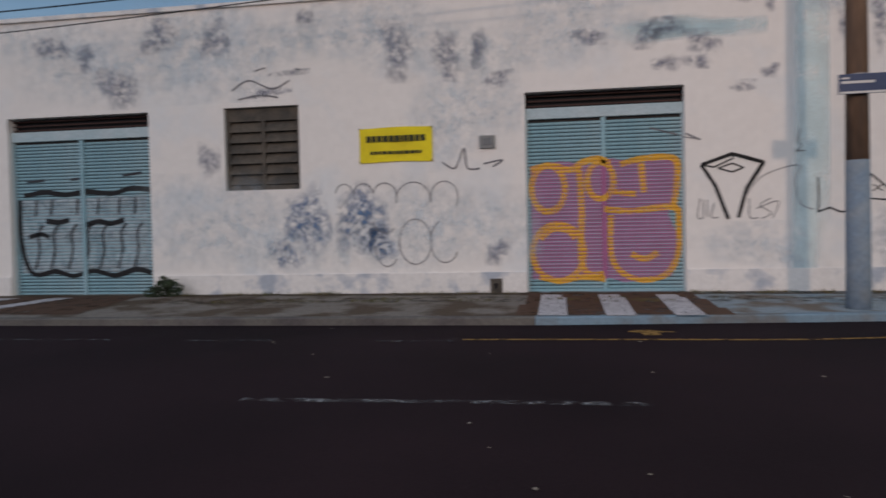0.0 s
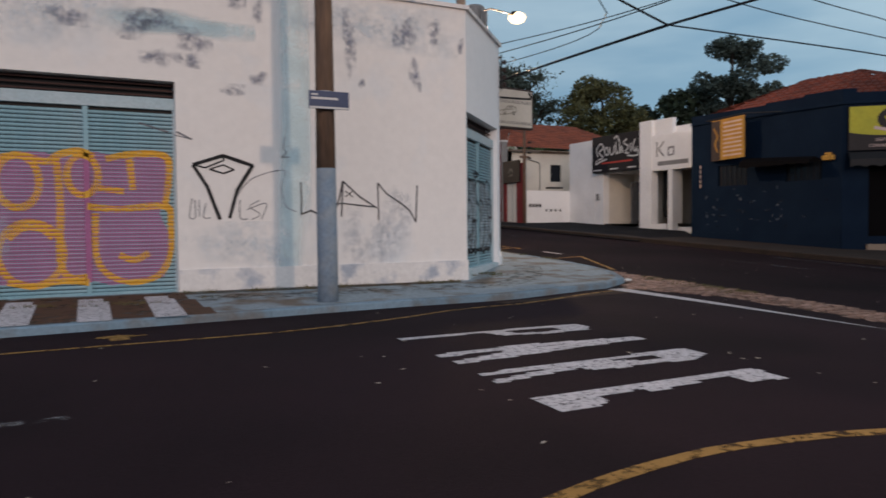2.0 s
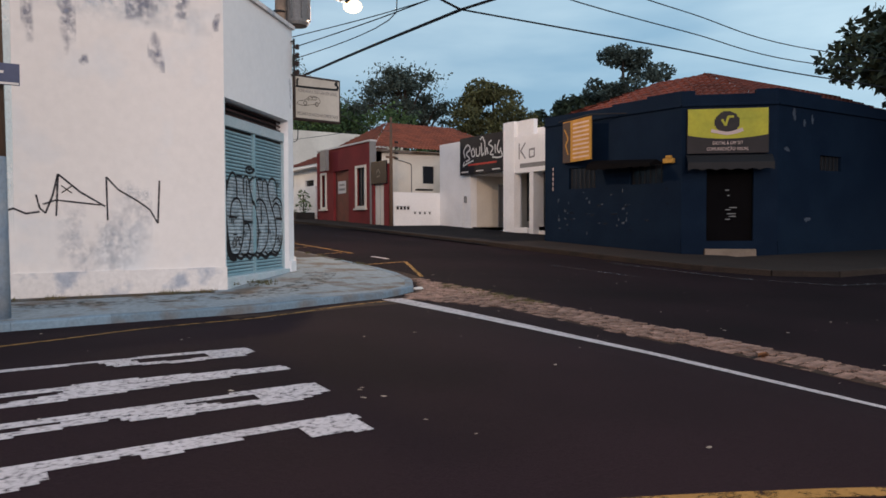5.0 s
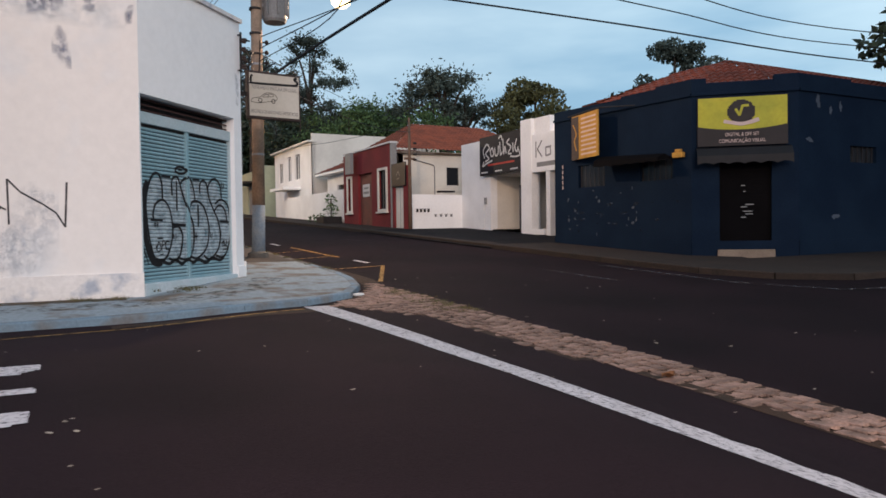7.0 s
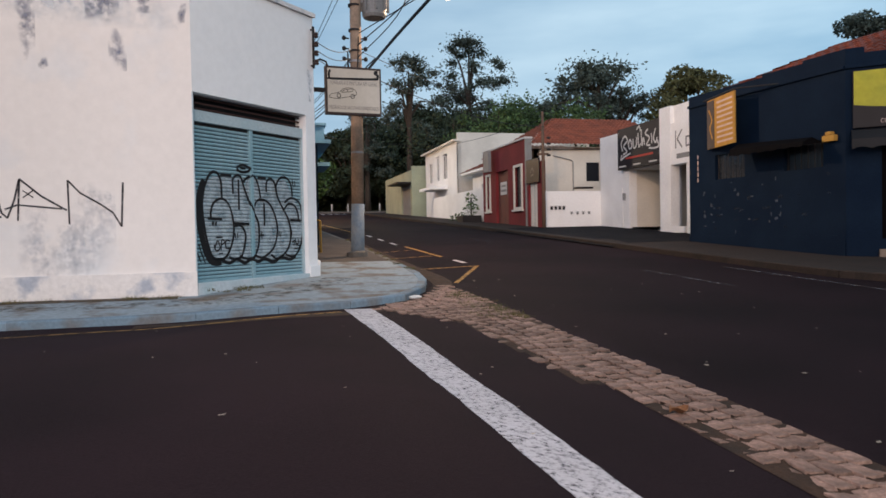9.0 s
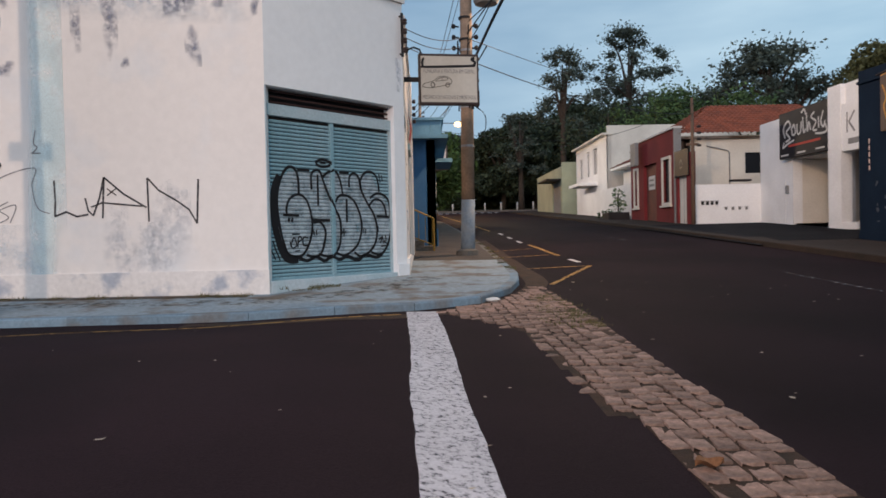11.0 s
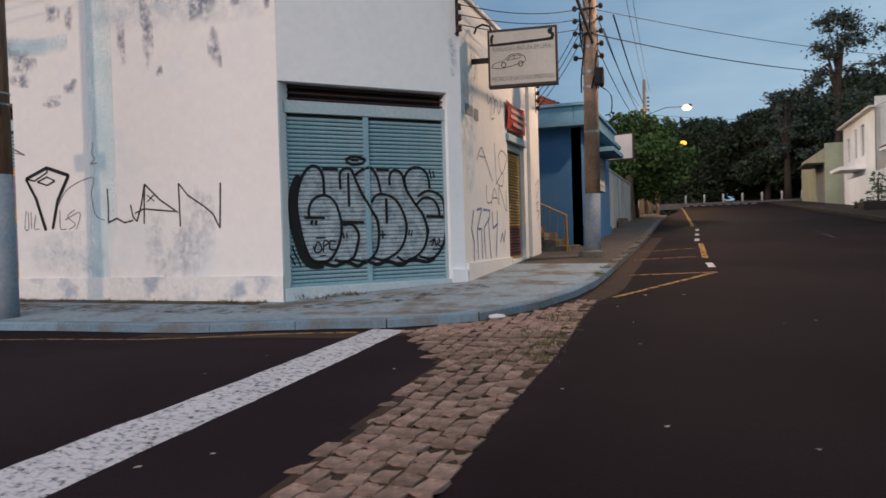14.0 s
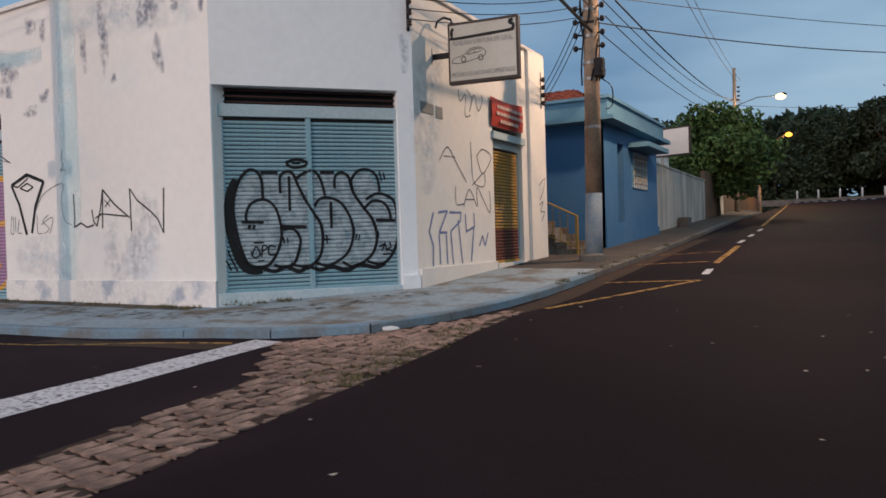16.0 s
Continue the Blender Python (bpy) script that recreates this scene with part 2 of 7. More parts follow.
M_TILE = material("clay_tile", (0.165, 0.046, 0.030), (0.10, 0.033, 0.024), rough=0.85, scale=2.0, fine=25, var=0.3, bump=0.2, rnd=0.2)
M_OCHRE = material("ochre_steel", (0.44, 0.25, 0.06), (0.36, 0.21, 0.06), rough=0.6, scale=1.5, fine=30, var=0.15, bump=0.05)
M_DOORK = material("black_door_steel", (0.0045, 0.004, 0.0045), rough=0.8, fine=40, var=0.2, bump=0.05, spec=0.04)
M_LOUVRE = material("dark_louvre", (0.055, 0.028, 0.025), rough=0.7, fine=30)
M_MAROON = material("maroon_steel", (0.16, 0.055, 0.04), (0.12, 0.05, 0.04), rough=0.7, scale=2, fine=30, var=0.15)
M_GLASS = material("dark_glass", (0.02, 0.023, 0.028), rough=0.12, var=0.05, bump=0, spec=0.6)
M_VENT = material("grimy_steel", (0.10, 0.085, 0.07), (0.06, 0.055, 0.05), rough=0.8, scale=4, fine=30, var=0.25)
M_YELLOW = material("yellow_banner", (0.74, 0.60, 0.015), (0.66, 0.52, 0.015), rough=0.6, scale=2, fine=12, var=0.06, bump=0.05)
M_INK = material("banner_ink", (0.05, 0.05, 0.02), rough=0.7, var=0.2, bump=0)
M_SIGNW = material("sign_face", (0.52, 0.48, 0.42), (0.46, 0.42, 0.36), rough=0.5, scale=1.5, fine=15, var=0.05, bump=0)
M_BROWN = material("sign_frame_brown", (0.05, 0.035, 0.032), rough=0.5, fine=30)
M_GREYT = material("faded_grey_ink", (0.24, 0.235, 0.23), rough=0.6, var=0.15, bump=0)
M_REDS = material("red_sign", (0.40, 0.05, 0.035), (0.34, 0.05, 0.04), rough=0.6, scale=2, fine=20, var=0.1)
M_PALE = material("pale_ink", (0.55, 0.42, 0.38), rough=0.7, var=0.1, bump=0)
M_PLATE = material("plate_blue", (0.035, 0.055, 0.12), rough=0.4, var=0.1, bump=0)
M_BSIGN = material("black_sign_face", (0.014, 0.011, 0.013), rough=0.5, var=0.2, bump=0)
M_SWIRL = material("sign_white", (0.55, 0.54, 0.53), rough=0.6, var=0.05, bump=0)
M_GSIGN = material("yellow_green_sign", (0.42, 0.38, 0.03), (0.34, 0.33, 0.03), rough=0.5, scale=1.5, fine=12, var=0.1, bump=0)
M_OSIGN = material("orange_banner", (0.43, 0.235, 0.045), (0.36, 0.19, 0.04), rough=0.7, scale=3, fine=14, var=0.1, bump=0.05)
M_WIRE = material("cable_black", (0.012, 0.012, 0.014), rough=0.6, var=0.1, bump=0)
M_STEEL = material("galvanised_steel", (0.27, 0.27, 0.28), rough=0.5, metal=0.6, var=0.1, bump=0)
M_GREYBOX = material("transformer_grey", (0.22, 0.22, 0.22), rough=0.6, fine=20, var=0.15)
M_BARK = material("bark", (0.06, 0.045, 0.035), (0.04, 0.032, 0.026), rough=0.95, scale=6, fine=25, var=0.3, bump=0.5, stretch=(2, 2, 0.4))
M_RAILY = material("ochre_rail", (0.36, 0.22, 0.05), rough=0.6, var=0.15)
M_GRASS = material("dry_grass", (0.13, 0.105, 0.045), (0.07, 0.075, 0.03), rough=0.9, scale=3, fine=40, var=0.3, bump=0)
M_LITTER = material("pale_litter", (0.42, 0.38, 0.33), (0.30, 0.22, 0.13), rough=0.8, scale=2, fine=20, var=0.2, bump=0, rnd=0.3)
M_SOIL = material("park_soil", (0.05, 0.045, 0.025), (0.035, 0.04, 0.02), rough=0.95, scale=0.6, fine=20, var=0.3, bump=0.3)


def leaf_material(name, col, col2):
    m = material(name, col, col2, rough=0.7, scale=0.7, fine=9, var=0.35, bump=0, spec=0.25)
    n, l = m.node_tree.nodes, m.node_tree.links
    g = n.new("ShaderNodeNewGeometry")
    r = n.new("ShaderNodeMapRange")
    r.inputs[3].default_value, r.inputs[4].default_value = 0.55, 1.45
    l.new(g.outputs["Random Per Island"], r.inputs[0])
    b = n["Principled BSDF"]
    x = n.new("ShaderNodeMix")
    x.data_type, x.blend_type = "RGBA", "MULTIPLY"
    x.inputs[0].default_value = 1
    l.new(b.inputs["Base Color"].links[0].from_socket, x.inputs[6])
    l.new(r.outputs[0], x.inputs[7])
    l.new(x.outputs[2], b.inputs["Base Color"])
    return m


M_LEAF_G = leaf_material("leaf_green", (0.072, 0.118, 0.04), (0.045, 0.08, 0.03))
M_LEAF_D = leaf_material("leaf_dark", (0.036, 0.050, 0.027), (0.025, 0.036, 0.020))
M_LEAF_E = leaf_material("leaf_eucalypt", (0.080, 0.100, 0.080), (0.052, 0.068, 0.054))
M_LEAF_Y = leaf_material("leaf_olive", (0.115, 0.108, 0.04), (0.07, 0.070, 0.028))
M_LEAF_B = leaf_material("leaf_bright", (0.080, 0.130, 0.034), (0.045, 0.08, 0.024))

# ---- building helpers ----


def world_matrix(o):
    m = o.matrix_basis.copy()
    if o.parent:
        m = world_matrix(o.parent) @ o.matrix_parent_inverse @ m
    return m


def finish(bm, name):
    bmesh.ops.recalc_face_normals(bm, faces=bm.faces)
    me = bpy.data.meshes.new(name)
    bm.to_mesh(me)
    bm.free()
    return me


def part(name, bm, mat, parent=None, label="", shade=False):
    """One mesh object, in world places, under a thing or a part."""
    me = finish(bm, name) if isinstance(bm, bmesh.types.BMesh) else bm
    if mat and not me.materials:
        me.materials.append(mat)
    if shade:
        me.polygons.foreach_set("use_smooth", [True] * len(me.polygons))
    ob = new(name, me)
    if parent:
        ob.parent = parent
        ob.matrix_parent_inverse = world_matrix(parent).inverted()
    if label:
        ob["label"] = label
    return ob


def thing(name, place, label, category, group="", kind=""):
    ob = new(name)
    ob.empty_display_size = 0.2
    ob.location = place
    return tagged(ob, label, category, group, kind)


def box(bm, x0, x1, y0, y1, z0, z1, f=None):
    """A box; f maps (s, depth, z) to the world where given."""
    c = [(x, y, z) for z in (z0, z1) for y in (y0, y1) for x in (x0, x1)]
    v = [bm.verts.new(f(*p) if f else p) for p in c]
    for q in ((0, 1, 3, 2), (4, 6, 7, 5), (0, 4, 5, 1), (2, 3, 7, 6), (0, 2, 6, 4), (1, 5, 7, 3)):
        bm.faces.new([v[i] for i in q])


def bx(*a, f=None):
    bm = bmesh.new()
    box(bm, *a, f=f)
    return bm


def soft_box(*a, f=None, r=0.01):
    bm = bx(*a, f=f)
    bmesh.ops.recalc_face_normals(bm, faces=bm.faces)
    bmesh.ops.bevel(bm, geom=bm.edges[:], offset=r, segments=2, affect="EDGES", profile=0.6)
    return bm


def tube(bm, pts, radii, sides=10, caps=True):
    """A tapered tube along points."""
    rings = []
    pts = [Vector(p) for p in pts]
    for i, p in enumerate(pts):
        d = (pts[min(i + 1, len(pts) - 1)] - pts[max(i - 1, 0)]).normalized()
        a = d.orthogonal().normalized() if abs(d.z) < 0.9 else Vector((1, 0, 0))
        a = (a - d * a.dot(d)).normalized()
        b = d.cross(a)
        r = radii[i] if isinstance(radii, (list, tuple)) else radii
        rings.append([bm.verts.new(p + (a * math.cos(k * math.tau / sides) + b * math.sin(k * math.tau / sides)) * r) for k in range(sides)])
    for r0, r1 in zip(rings, rings[1:]):
        for k in range(sides):
            bm.faces.new((r0[k], r0[(k + 1) % sides], r1[(k + 1) % sides], r1[k]))
    if caps:
        bm.faces.new(rings[0])
        bm.faces.new(rings[-1])


def tb(pts, radii, sides=10):
    bm = bmesh.new()
    tube(bm, pts, radii, sides)
    return bm


def prism(poly, z0, z1):
    bm = bmesh.new()
    a = [bm.verts.new((x, y, z0)) for x, y in poly]
    b = [bm.verts.new((x, y, z1)) for x, y in poly]
    n = len(poly)
    bm.faces.new(a)
    bm.faces.new(b)
    for i in range(n):
        bm.faces.new((a[i], a[(i + 1) % n], b[(i + 1) % n], b[i]))
    return bm


def frame_of(p0, p1):
    """Maps (s along the wall, depth outwards to the right of the way, z) to the world."""
    o, d = Vector((*p0, 0)), Vector((p1[0] - p0[0], p1[1] - p0[1], 0)).normalized()
    out = Vector((d.y, -d.x, 0))
    return lambda s, dep, z: o + d * s + out * dep + Vector((0, 0, z))


def wall_mesh(f, s0, s1, z0, z1, thick, openings=()):
    """A wall with openings (sa, sb, za, zb) that go right through it."""
    bm = bmesh.new()
    ss = sorted({s0, s1, *[o[0] for o in openings], *[o[1] for o in openings]})
    zz = sorted({z0, z1, *[o[2] for o in openings], *[o[3] for o in openings]})
    solid = {}
    for i in range(len(ss) - 1):
        for j in range(len(zz) - 1):
            sm, zm = (ss[i] + ss[i + 1]) / 2, (zz[j] + zz[j + 1]) / 2
            solid[i, j] = not any(o[0] < sm < o[1] and o[2] < zm < o[3] for o in openings)
    cache = {}

    def v(i, j, k):
        if (i, j, k) not in cache:
            cache[i, j, k] = bm.verts.new(f(ss[i], -thick * k, zz[j]))
        return cache[i, j, k]
    for (i, j), on in solid.items():
        if not on:
            continue
        for k in (0, 1):
            bm.faces.new((v(i, j, k), v(i + 1, j, k), v(i + 1, j + 1, k), v(i, j + 1, k)))
        for di, dj, a, b in ((-1, 0, (i, j), (i, j + 1)), (1, 0, (i + 1, j), (i + 1, j + 1)), (0, -1, (i, j), (i + 1, j)), (0, 1, (i, j + 1), (i + 1, j + 1))):
            if not solid.get((i + di, j + dj), False):
                bm.faces.new((v(*a, 0), v(*b, 0), v(*b, 1), v(*a, 1)))
    return bm


def smooth_path(pts, step=0.02):
    """Points along a Catmull-Rom curve through pts."""
    p = [Vector(q) for q in pts]
    if len(p) == 2:
        n = max(1, int((p[1] - p[0]).length / step))
        return [p[0].lerp(p[1], i / n) for i in range(n + 1)]
    out = []
    for i in range(len(p) - 1):
        a, b, c, d = p[max(i - 1, 0)], p[i], p[i + 1], p[min(i + 2, len(p) - 1)]
        n = max(2, int((c - b).length / step))
        for k in range(n):
            t = k / n
            out.append(0.5 * (2 * b + (c - a) * t + (2 * a - 5 * b + 4 * c - d) * t * t + (3 * b - a - 3 * c + d) * t ** 3))
    out.append(p[-1])
    return out


def strokes(f, lines, width, depth, across=2, curved=True, step=0.02, seed=3):
    """Sprayed lines on a wall: flat ribbons laid on its relief. depth(s, z) is where the surface stands."""
    rnd = random.Random(seed)
    bm = bmesh.new()
    for line in lines:
        pts = smooth_path(line, step) if curved else [q for a, b in zip(line, line[1:]) for q in smooth_path([a, b], step)]
        w, last = width, None
        for i, p in enumerate(pts):
            d = pts[min(i + 1, len(pts) - 1)] - pts[max(i - 1, 0)]
            if d.length < 1e-6:
                continue
            d.normalize()
            nrm = Vector((-d.y, d.x))
            w = 0.9 * w + 0.1 * width * rnd.uniform(0.55, 1.4)
            row = []
            for k in range(across + 1):
                q = p + nrm * w * (k / across - 0.5)
                row.append(bm.verts.new(f(q.x, depth(q.x, q.y), q.y)))
            if last:
                for k in range(across):
                    bm.faces.new((last[k], last[k + 1], row[k + 1], row[k]))
            last = row
    return bm


def inside(poly, x, y):
    c, j = False, len(poly) - 1
    for i in range(len(poly)):
        (xi, yi), (xj, yj) = poly[i], poly[j]
        if (yi > y) != (yj > y) and x < (xj - xi) * (y - yi) / (yj - yi) + xi:
            c = not c
        j = i
    return c


def fill(f, poly, depth, cell=0.03):
    """A painted area with the outline poly, laid on a wall's relief."""
    bm = bmesh.new()
    xs, ys = [p[0] for p in poly], [p[1] for p in poly]
    cache = {}

    def v(i, j):
        if (i, j) not in cache:
            s, z = min(xs) + i * cell, min(ys) + j * cell
            cache[i, j] = bm.verts.new(f(s, depth(s, z), z))
        return cache[i, j]
    for i in range(int((max(xs) - min(xs)) / cell) + 1):
        for j in range(int((max(ys) - min(ys)) / cell) + 1):
            if inside(poly, min(xs) + (i + 0.5) * cell, min(ys) + (j + 0.5) * cell):
                bm.faces.new((v(i, j), v(i + 1, j), v(i + 1, j + 1), v(i, j + 1)))
    return bm


def blob(cx, cz, w, h, rnd, n=16):
    """An uneven outline."""
    ph = [rnd.uniform(0, 6.28) for _ in range(3)]
    out = []
    for i in range(n):
        a = i * math.tau / n
        r = 1 + 0.22 * math.sin(2 * a + ph[0]) + 0.16 * math.sin(3 * a + ph[1]) + 0.1 * math.sin(5 * a + ph[2])
        out.append((cx + w / 2 * r * math.cos(a), cz + h / 2 * r * math.sin(a)))
    return out


def smear(f, cx, cz, w, h, dep, seed):
    """A scrubbed patch whose paint thins out towards its edge."""
    rnd = random.Random(seed)
    ph = [rnd.uniform(0, 6.28) for _ in range(4)]
    nx, nz = 14, 14
    verts, fade, faces = [], [], []
    for j in range(nz + 1):
        for i in range(nx + 1):
            u, v = 2 * i / nx - 1, 2 * j / nz - 1
            s_, z_ = cx + w * 0.75 * u, cz + h * 0.75 * v
            a = math.atan2(v, u)
            r = math.hypot(u, v) * (1 + 0.22 * math.sin(2 * a + ph[0]) + 0.16 * math.sin(3 * a + ph[1]) + 0.1 * math.sin(5 * a + ph[2]))
            verts.append(f(s_, dep, z_))
            fade.append(max(0.0, 1 - r * r))
    for j in range(nz):
        for i in range(nx):
            k = j * (nx + 1) + i
            faces.append((k, k + 1, k + nx + 2, k + nx + 1))
    me = bpy.data.meshes.new("smear")
    me.from_pydata(verts, [], faces)
    at = me.attributes.new("fade", "FLOAT", "POINT")
    at.data.foreach_set("value", fade)
    return me


def paint_lines(name, f, lines, width, depth, mat, parent, label="", across=2, curved=True, seed=3, step=0.02):
    for k, line in enumerate(lines):
        part(name, strokes(f, [line], width, depth, across, curved, step, seed + k), mat, parent, label)


def lettering(name, body, size, m, mat, parent, extrude=0.002, sx=1.0, align="CENTER"):
    cu = bpy.data.curves.new(name, "FONT")
    cu.body, cu.size, cu.extrude, cu.align_x, cu.align_y = body, size, extrude, align, "CENTER"
    tmp = new(name, cu)
    bpy.context.view_layer.update()
    me = bpy.data.meshes.new_from_object(tmp.evaluated_get(bpy.context.evaluated_depsgraph_get()))
    bpy.data.objects.remove(tmp)
    me.transform(m @ Matrix.Diagonal((sx, 1, 1, 1)))
    me.materials.clear()
    return part(name, me, mat, parent)


def face_matrix(f, s, dep, z):
    """A matrix whose x runs along the wall, y up and z outwards."""
    o = f(s, dep, z)
    x = (f(s + 1, dep, z) - o).normalized()
    zz = (f(s, dep + 1, z) - o).normalized()
    m = Matrix.Identity(4)
    m.col[0][:3], m.col[1][:3], m.col[2][:3], m.col[3][:3] = x, (0, 0, 1), zz, o
    return m


# ---- ground ----


def step_between(a, b, x):
    u = min(1.0, max(0.0, (x - a) / (b - a)))
    return u * u * (3 - 2 * u)


def road_z(x, y):
    """The road's height: the western street lies almost level, the side street climbs north, and they meet in the gutter of setts."""
    west = min(0.09 - 0.035 * step_between(4, 8.5, x), -0.05 + 0.026 * max(y, -20)) - 0.05 * step_between(6.6, 8.4, y) * (1 - step_between(6.5, 8.5, x))
    side = -0.41 + 0.05 * max(-6, min(y, 30)) + 0.046 * max(0, min(y, 95) - 30) + 0.006 * (max(-30, min(x, 60)) - 12)
    return west + (side - west) * step_between(8.2, 10.5, x)


KERB_W = [(-40, 7.95), (-20, 7.95), (-8, 7.95), (0, 8.08), (3, 8.36), (5.5, 8.66), (7.0, 8.80), (8.3, 9.02), (9.3, 9.36), (10.1, 9.94), (10.5, 10.75), (10.74, 11.7), (10.86, 12.8), (10.88, 15.4), (10.85, 22), (10.7, 28), (10.1, 50), (9.3, 74)]


def pave_z(x, y):
    """The western pavement: a low kerb above the road, rising gently to the building line."""
    best, px, py = 1e9, x, y
    for (ax, ay), (bx_, by_) in zip(KERB_W, KERB_W[1:]):
        ux, uy = bx_ - ax, by_ - ay
        t = min(1.0, max(0.0, ((x - ax) * ux + (y - ay) * uy) / (ux * ux + uy * uy)))
        qx, qy = ax + t * ux, ay + t * uy
        d = math.hypot(x - qx, y - qy)
        if d < best:
            best, px, py = d, qx, qy
    t = min(1.0, best / 2.1)
    return (road_z(px, py) + 0.095) * (1 - t) + (0.225 + 0.05 * max(0.0, y - 10.5)) * t


def east_z(x, y):
    return road_z(max(x, 12), y) + 0.13


def sheet(xs, ys, z):
    verts = [(x, y, z(x, y)) for y in ys for x in xs]
    n = len(xs)
    faces = [(j * n + i, j * n + i + 1, (j + 1) * n + i + 1, (j + 1) * n + i) for j in range(len(ys) - 1) for i in range(n - 1)]
    me = bpy.data.meshes.new("sheet")
    me.from_pydata(verts, [], faces)
    return me


gx = [-1500, -500, -150, -60, -30, -20, -14] + [x * 0.5 for x in range(-20, 50)] + [26, 30, 36, 45, 60, 100, 200, 500, 1500]
gy = [-1500, -500, -150, -60, -30, -15, -8, -4] + [y * 0.5 for y in range(-6, 46)] + [24, 26, 28, 30, 33, 36, 40, 45, 50, 55, 60, 65, 70, 75, 80, 85, 90, 95, 120, 200, 500, 1500]
road = part("road", sheet(gx, gy, road_z), M_ASPHALT, shade=True)
tagged(road, "dark worn asphalt street with dusty patches", "road", kind="structure")


def strip(inner, outer, z, n_across=6):
    """A paved strip between two lines with as many points each."""
    bm = bmesh.new()
    rows = []
    for (xa, ya), (xb, yb) in zip(inner, outer):
        row = []
        for k in range(n_across + 1):
            t = k / n_across
            x, y = xa + (xb - xa) * t, ya + (yb - ya) * t
            row.append(bm.verts.new((x, y, z(x, y))))
        rows.append(row)
    for a, b in zip(rows, rows[1:]):
        for k in range(n_across):
            bm.faces.new((a[k], a[k + 1], b[k + 1], b[k]))
    return bm


def resample(pts, step):
    """Even points along a smooth line."""
    fine = smooth_path([(x, y) for x, y in pts], 0.05)
    out, acc = [fine[0]], 0.0
    for a, b in zip(fine, fine[1:]):
        acc += (b - a).length
        if acc >= step:
            out.append(b)
            acc = 0.0
    out.append(fine[-1])
    return [(p.x, p.y) for p in out]


def pavement(name, line, back, z, mats, label, kerb_high=0.2, kerb_step=1.0, kerb_mat=None):
    """A pavement behind a kerb line; the kerb is made of separate stones."""
    pts = resample(line, kerb_step)
    pv = part(name, strip([back(x, y) for x, y in pts], pts, z, 10), mats, shade=True)
    tagged(pv, label, "pavement", kind="structure")
    for i, (a, b) in enumerate(zip(pts, pts[1:])):
        va, vb = Vector((*a, 0)), Vector((*b, 0))
        d = (vb - va).normalized()
        out = Vector((d.y, -d.x, 0))
        va, vb = va + d * 0.0015, vb - d * 0.0015
        bm = bmesh.new()
        top = []
        for p in (va, vb):
            zz = z(p.x, p.y)
            prof = ((-0.10, 0.006), (0.025, 0.006), (0.045, -0.012), (0.055, -kerb_high), (-0.10, -kerb_high))
            top.append([bm.verts.new(p + out * o + Vector((0, 0, zz + h))) for o, h in prof])
        for k in range(5):
            bm.faces.new((top[0][k], top[0][(k + 1) % 5], top[1][(k + 1) % 5], top[1][k]))
        bm.faces.new(top[0])
        bm.faces.new(top[1])
        part("kerb_stone", bm, kerb_mat(a) if callable(kerb_mat) else kerb_mat, pv)
    return pv


def back_w(x, y):
    """The building line behind the western kerb."""
    if y < 9.0 and x < 7.4:
        return (x, 10.8)
    if y > 12.4:
        return (8.7, y)
    t = min(1.0, max(0.0, ((x - 7.4) + (y - 8.5)) / 7.2))
    return (7.0 + 1.7 * t, 10.8 + 1.7 * t)


# concrete darkened in its colour for the shade along the side street
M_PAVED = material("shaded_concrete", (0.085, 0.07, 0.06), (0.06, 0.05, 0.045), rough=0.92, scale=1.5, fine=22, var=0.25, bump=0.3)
west_pavement = pavement("pavement_west", KERB_W[3:14], back_w, pave_z, M_PAVE, "blue-painted worn concrete pavement rounding the corner", 0.22, 1.0, lambda p: M_KERB if p[1] < 14 else M_KERB2)
pavement("pavement_far_west", KERB_W[:4], back_w, pave_z, M_PAVE2, "bare dirty concrete pavement before the shutters", 0.22, 1.0, M_KERB2)
pavement("pavement_north", KERB_W[13:], back_w, pave_z, M_PAVED, "concrete pavement along the side street, its shade coloured dull brown", 0.22, 1.5, M_KERB2)
KERB_E = [(60, 7.8), (30, 7.8), (21, 7.8), (19.4, 8.0), (18.4, 8.8), (17.95, 10.2), (17.9, 12), (17.9, 17.5), (17.9, 22), (17.9, 28), (17.9, 40), (17.9, 74)]


def back_e(x, y):
    if y < 8.4:
        return (x + 2.5 * max(0.0, min(1.0, (21 - x) / 2.6)), 11.2)
    if y < 12:
        return (21.2 - 0.3 * (y - 8.4), 11.5 + 0.3 * (y - 8.4))
    return (20.2, y)


# the east side's concrete and kerbs are coloured far darker than the west's
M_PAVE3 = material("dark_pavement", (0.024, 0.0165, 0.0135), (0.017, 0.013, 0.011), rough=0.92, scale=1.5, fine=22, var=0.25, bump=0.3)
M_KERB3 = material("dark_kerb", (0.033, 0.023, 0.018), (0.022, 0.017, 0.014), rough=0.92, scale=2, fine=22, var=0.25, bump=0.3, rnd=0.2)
east_pavement = pavement("pavement_east", KERB_E[::-1], back_e, east_z, M_PAVE3, "dark concrete pavement below the shop fronts", 0.22, 1.5, M_KERB3)

# ---- white corner building ----
FA = frame_of((0, 10.5), (1, 10.5))
FC = frame_of((7.05, 10.5), (8.97, 12.57))
FE = frame_of((8.97, 12.57), (8.95, 17.75))
TOP_A, LEN_C, LEN_E = 4.97, 2.823, 5.18
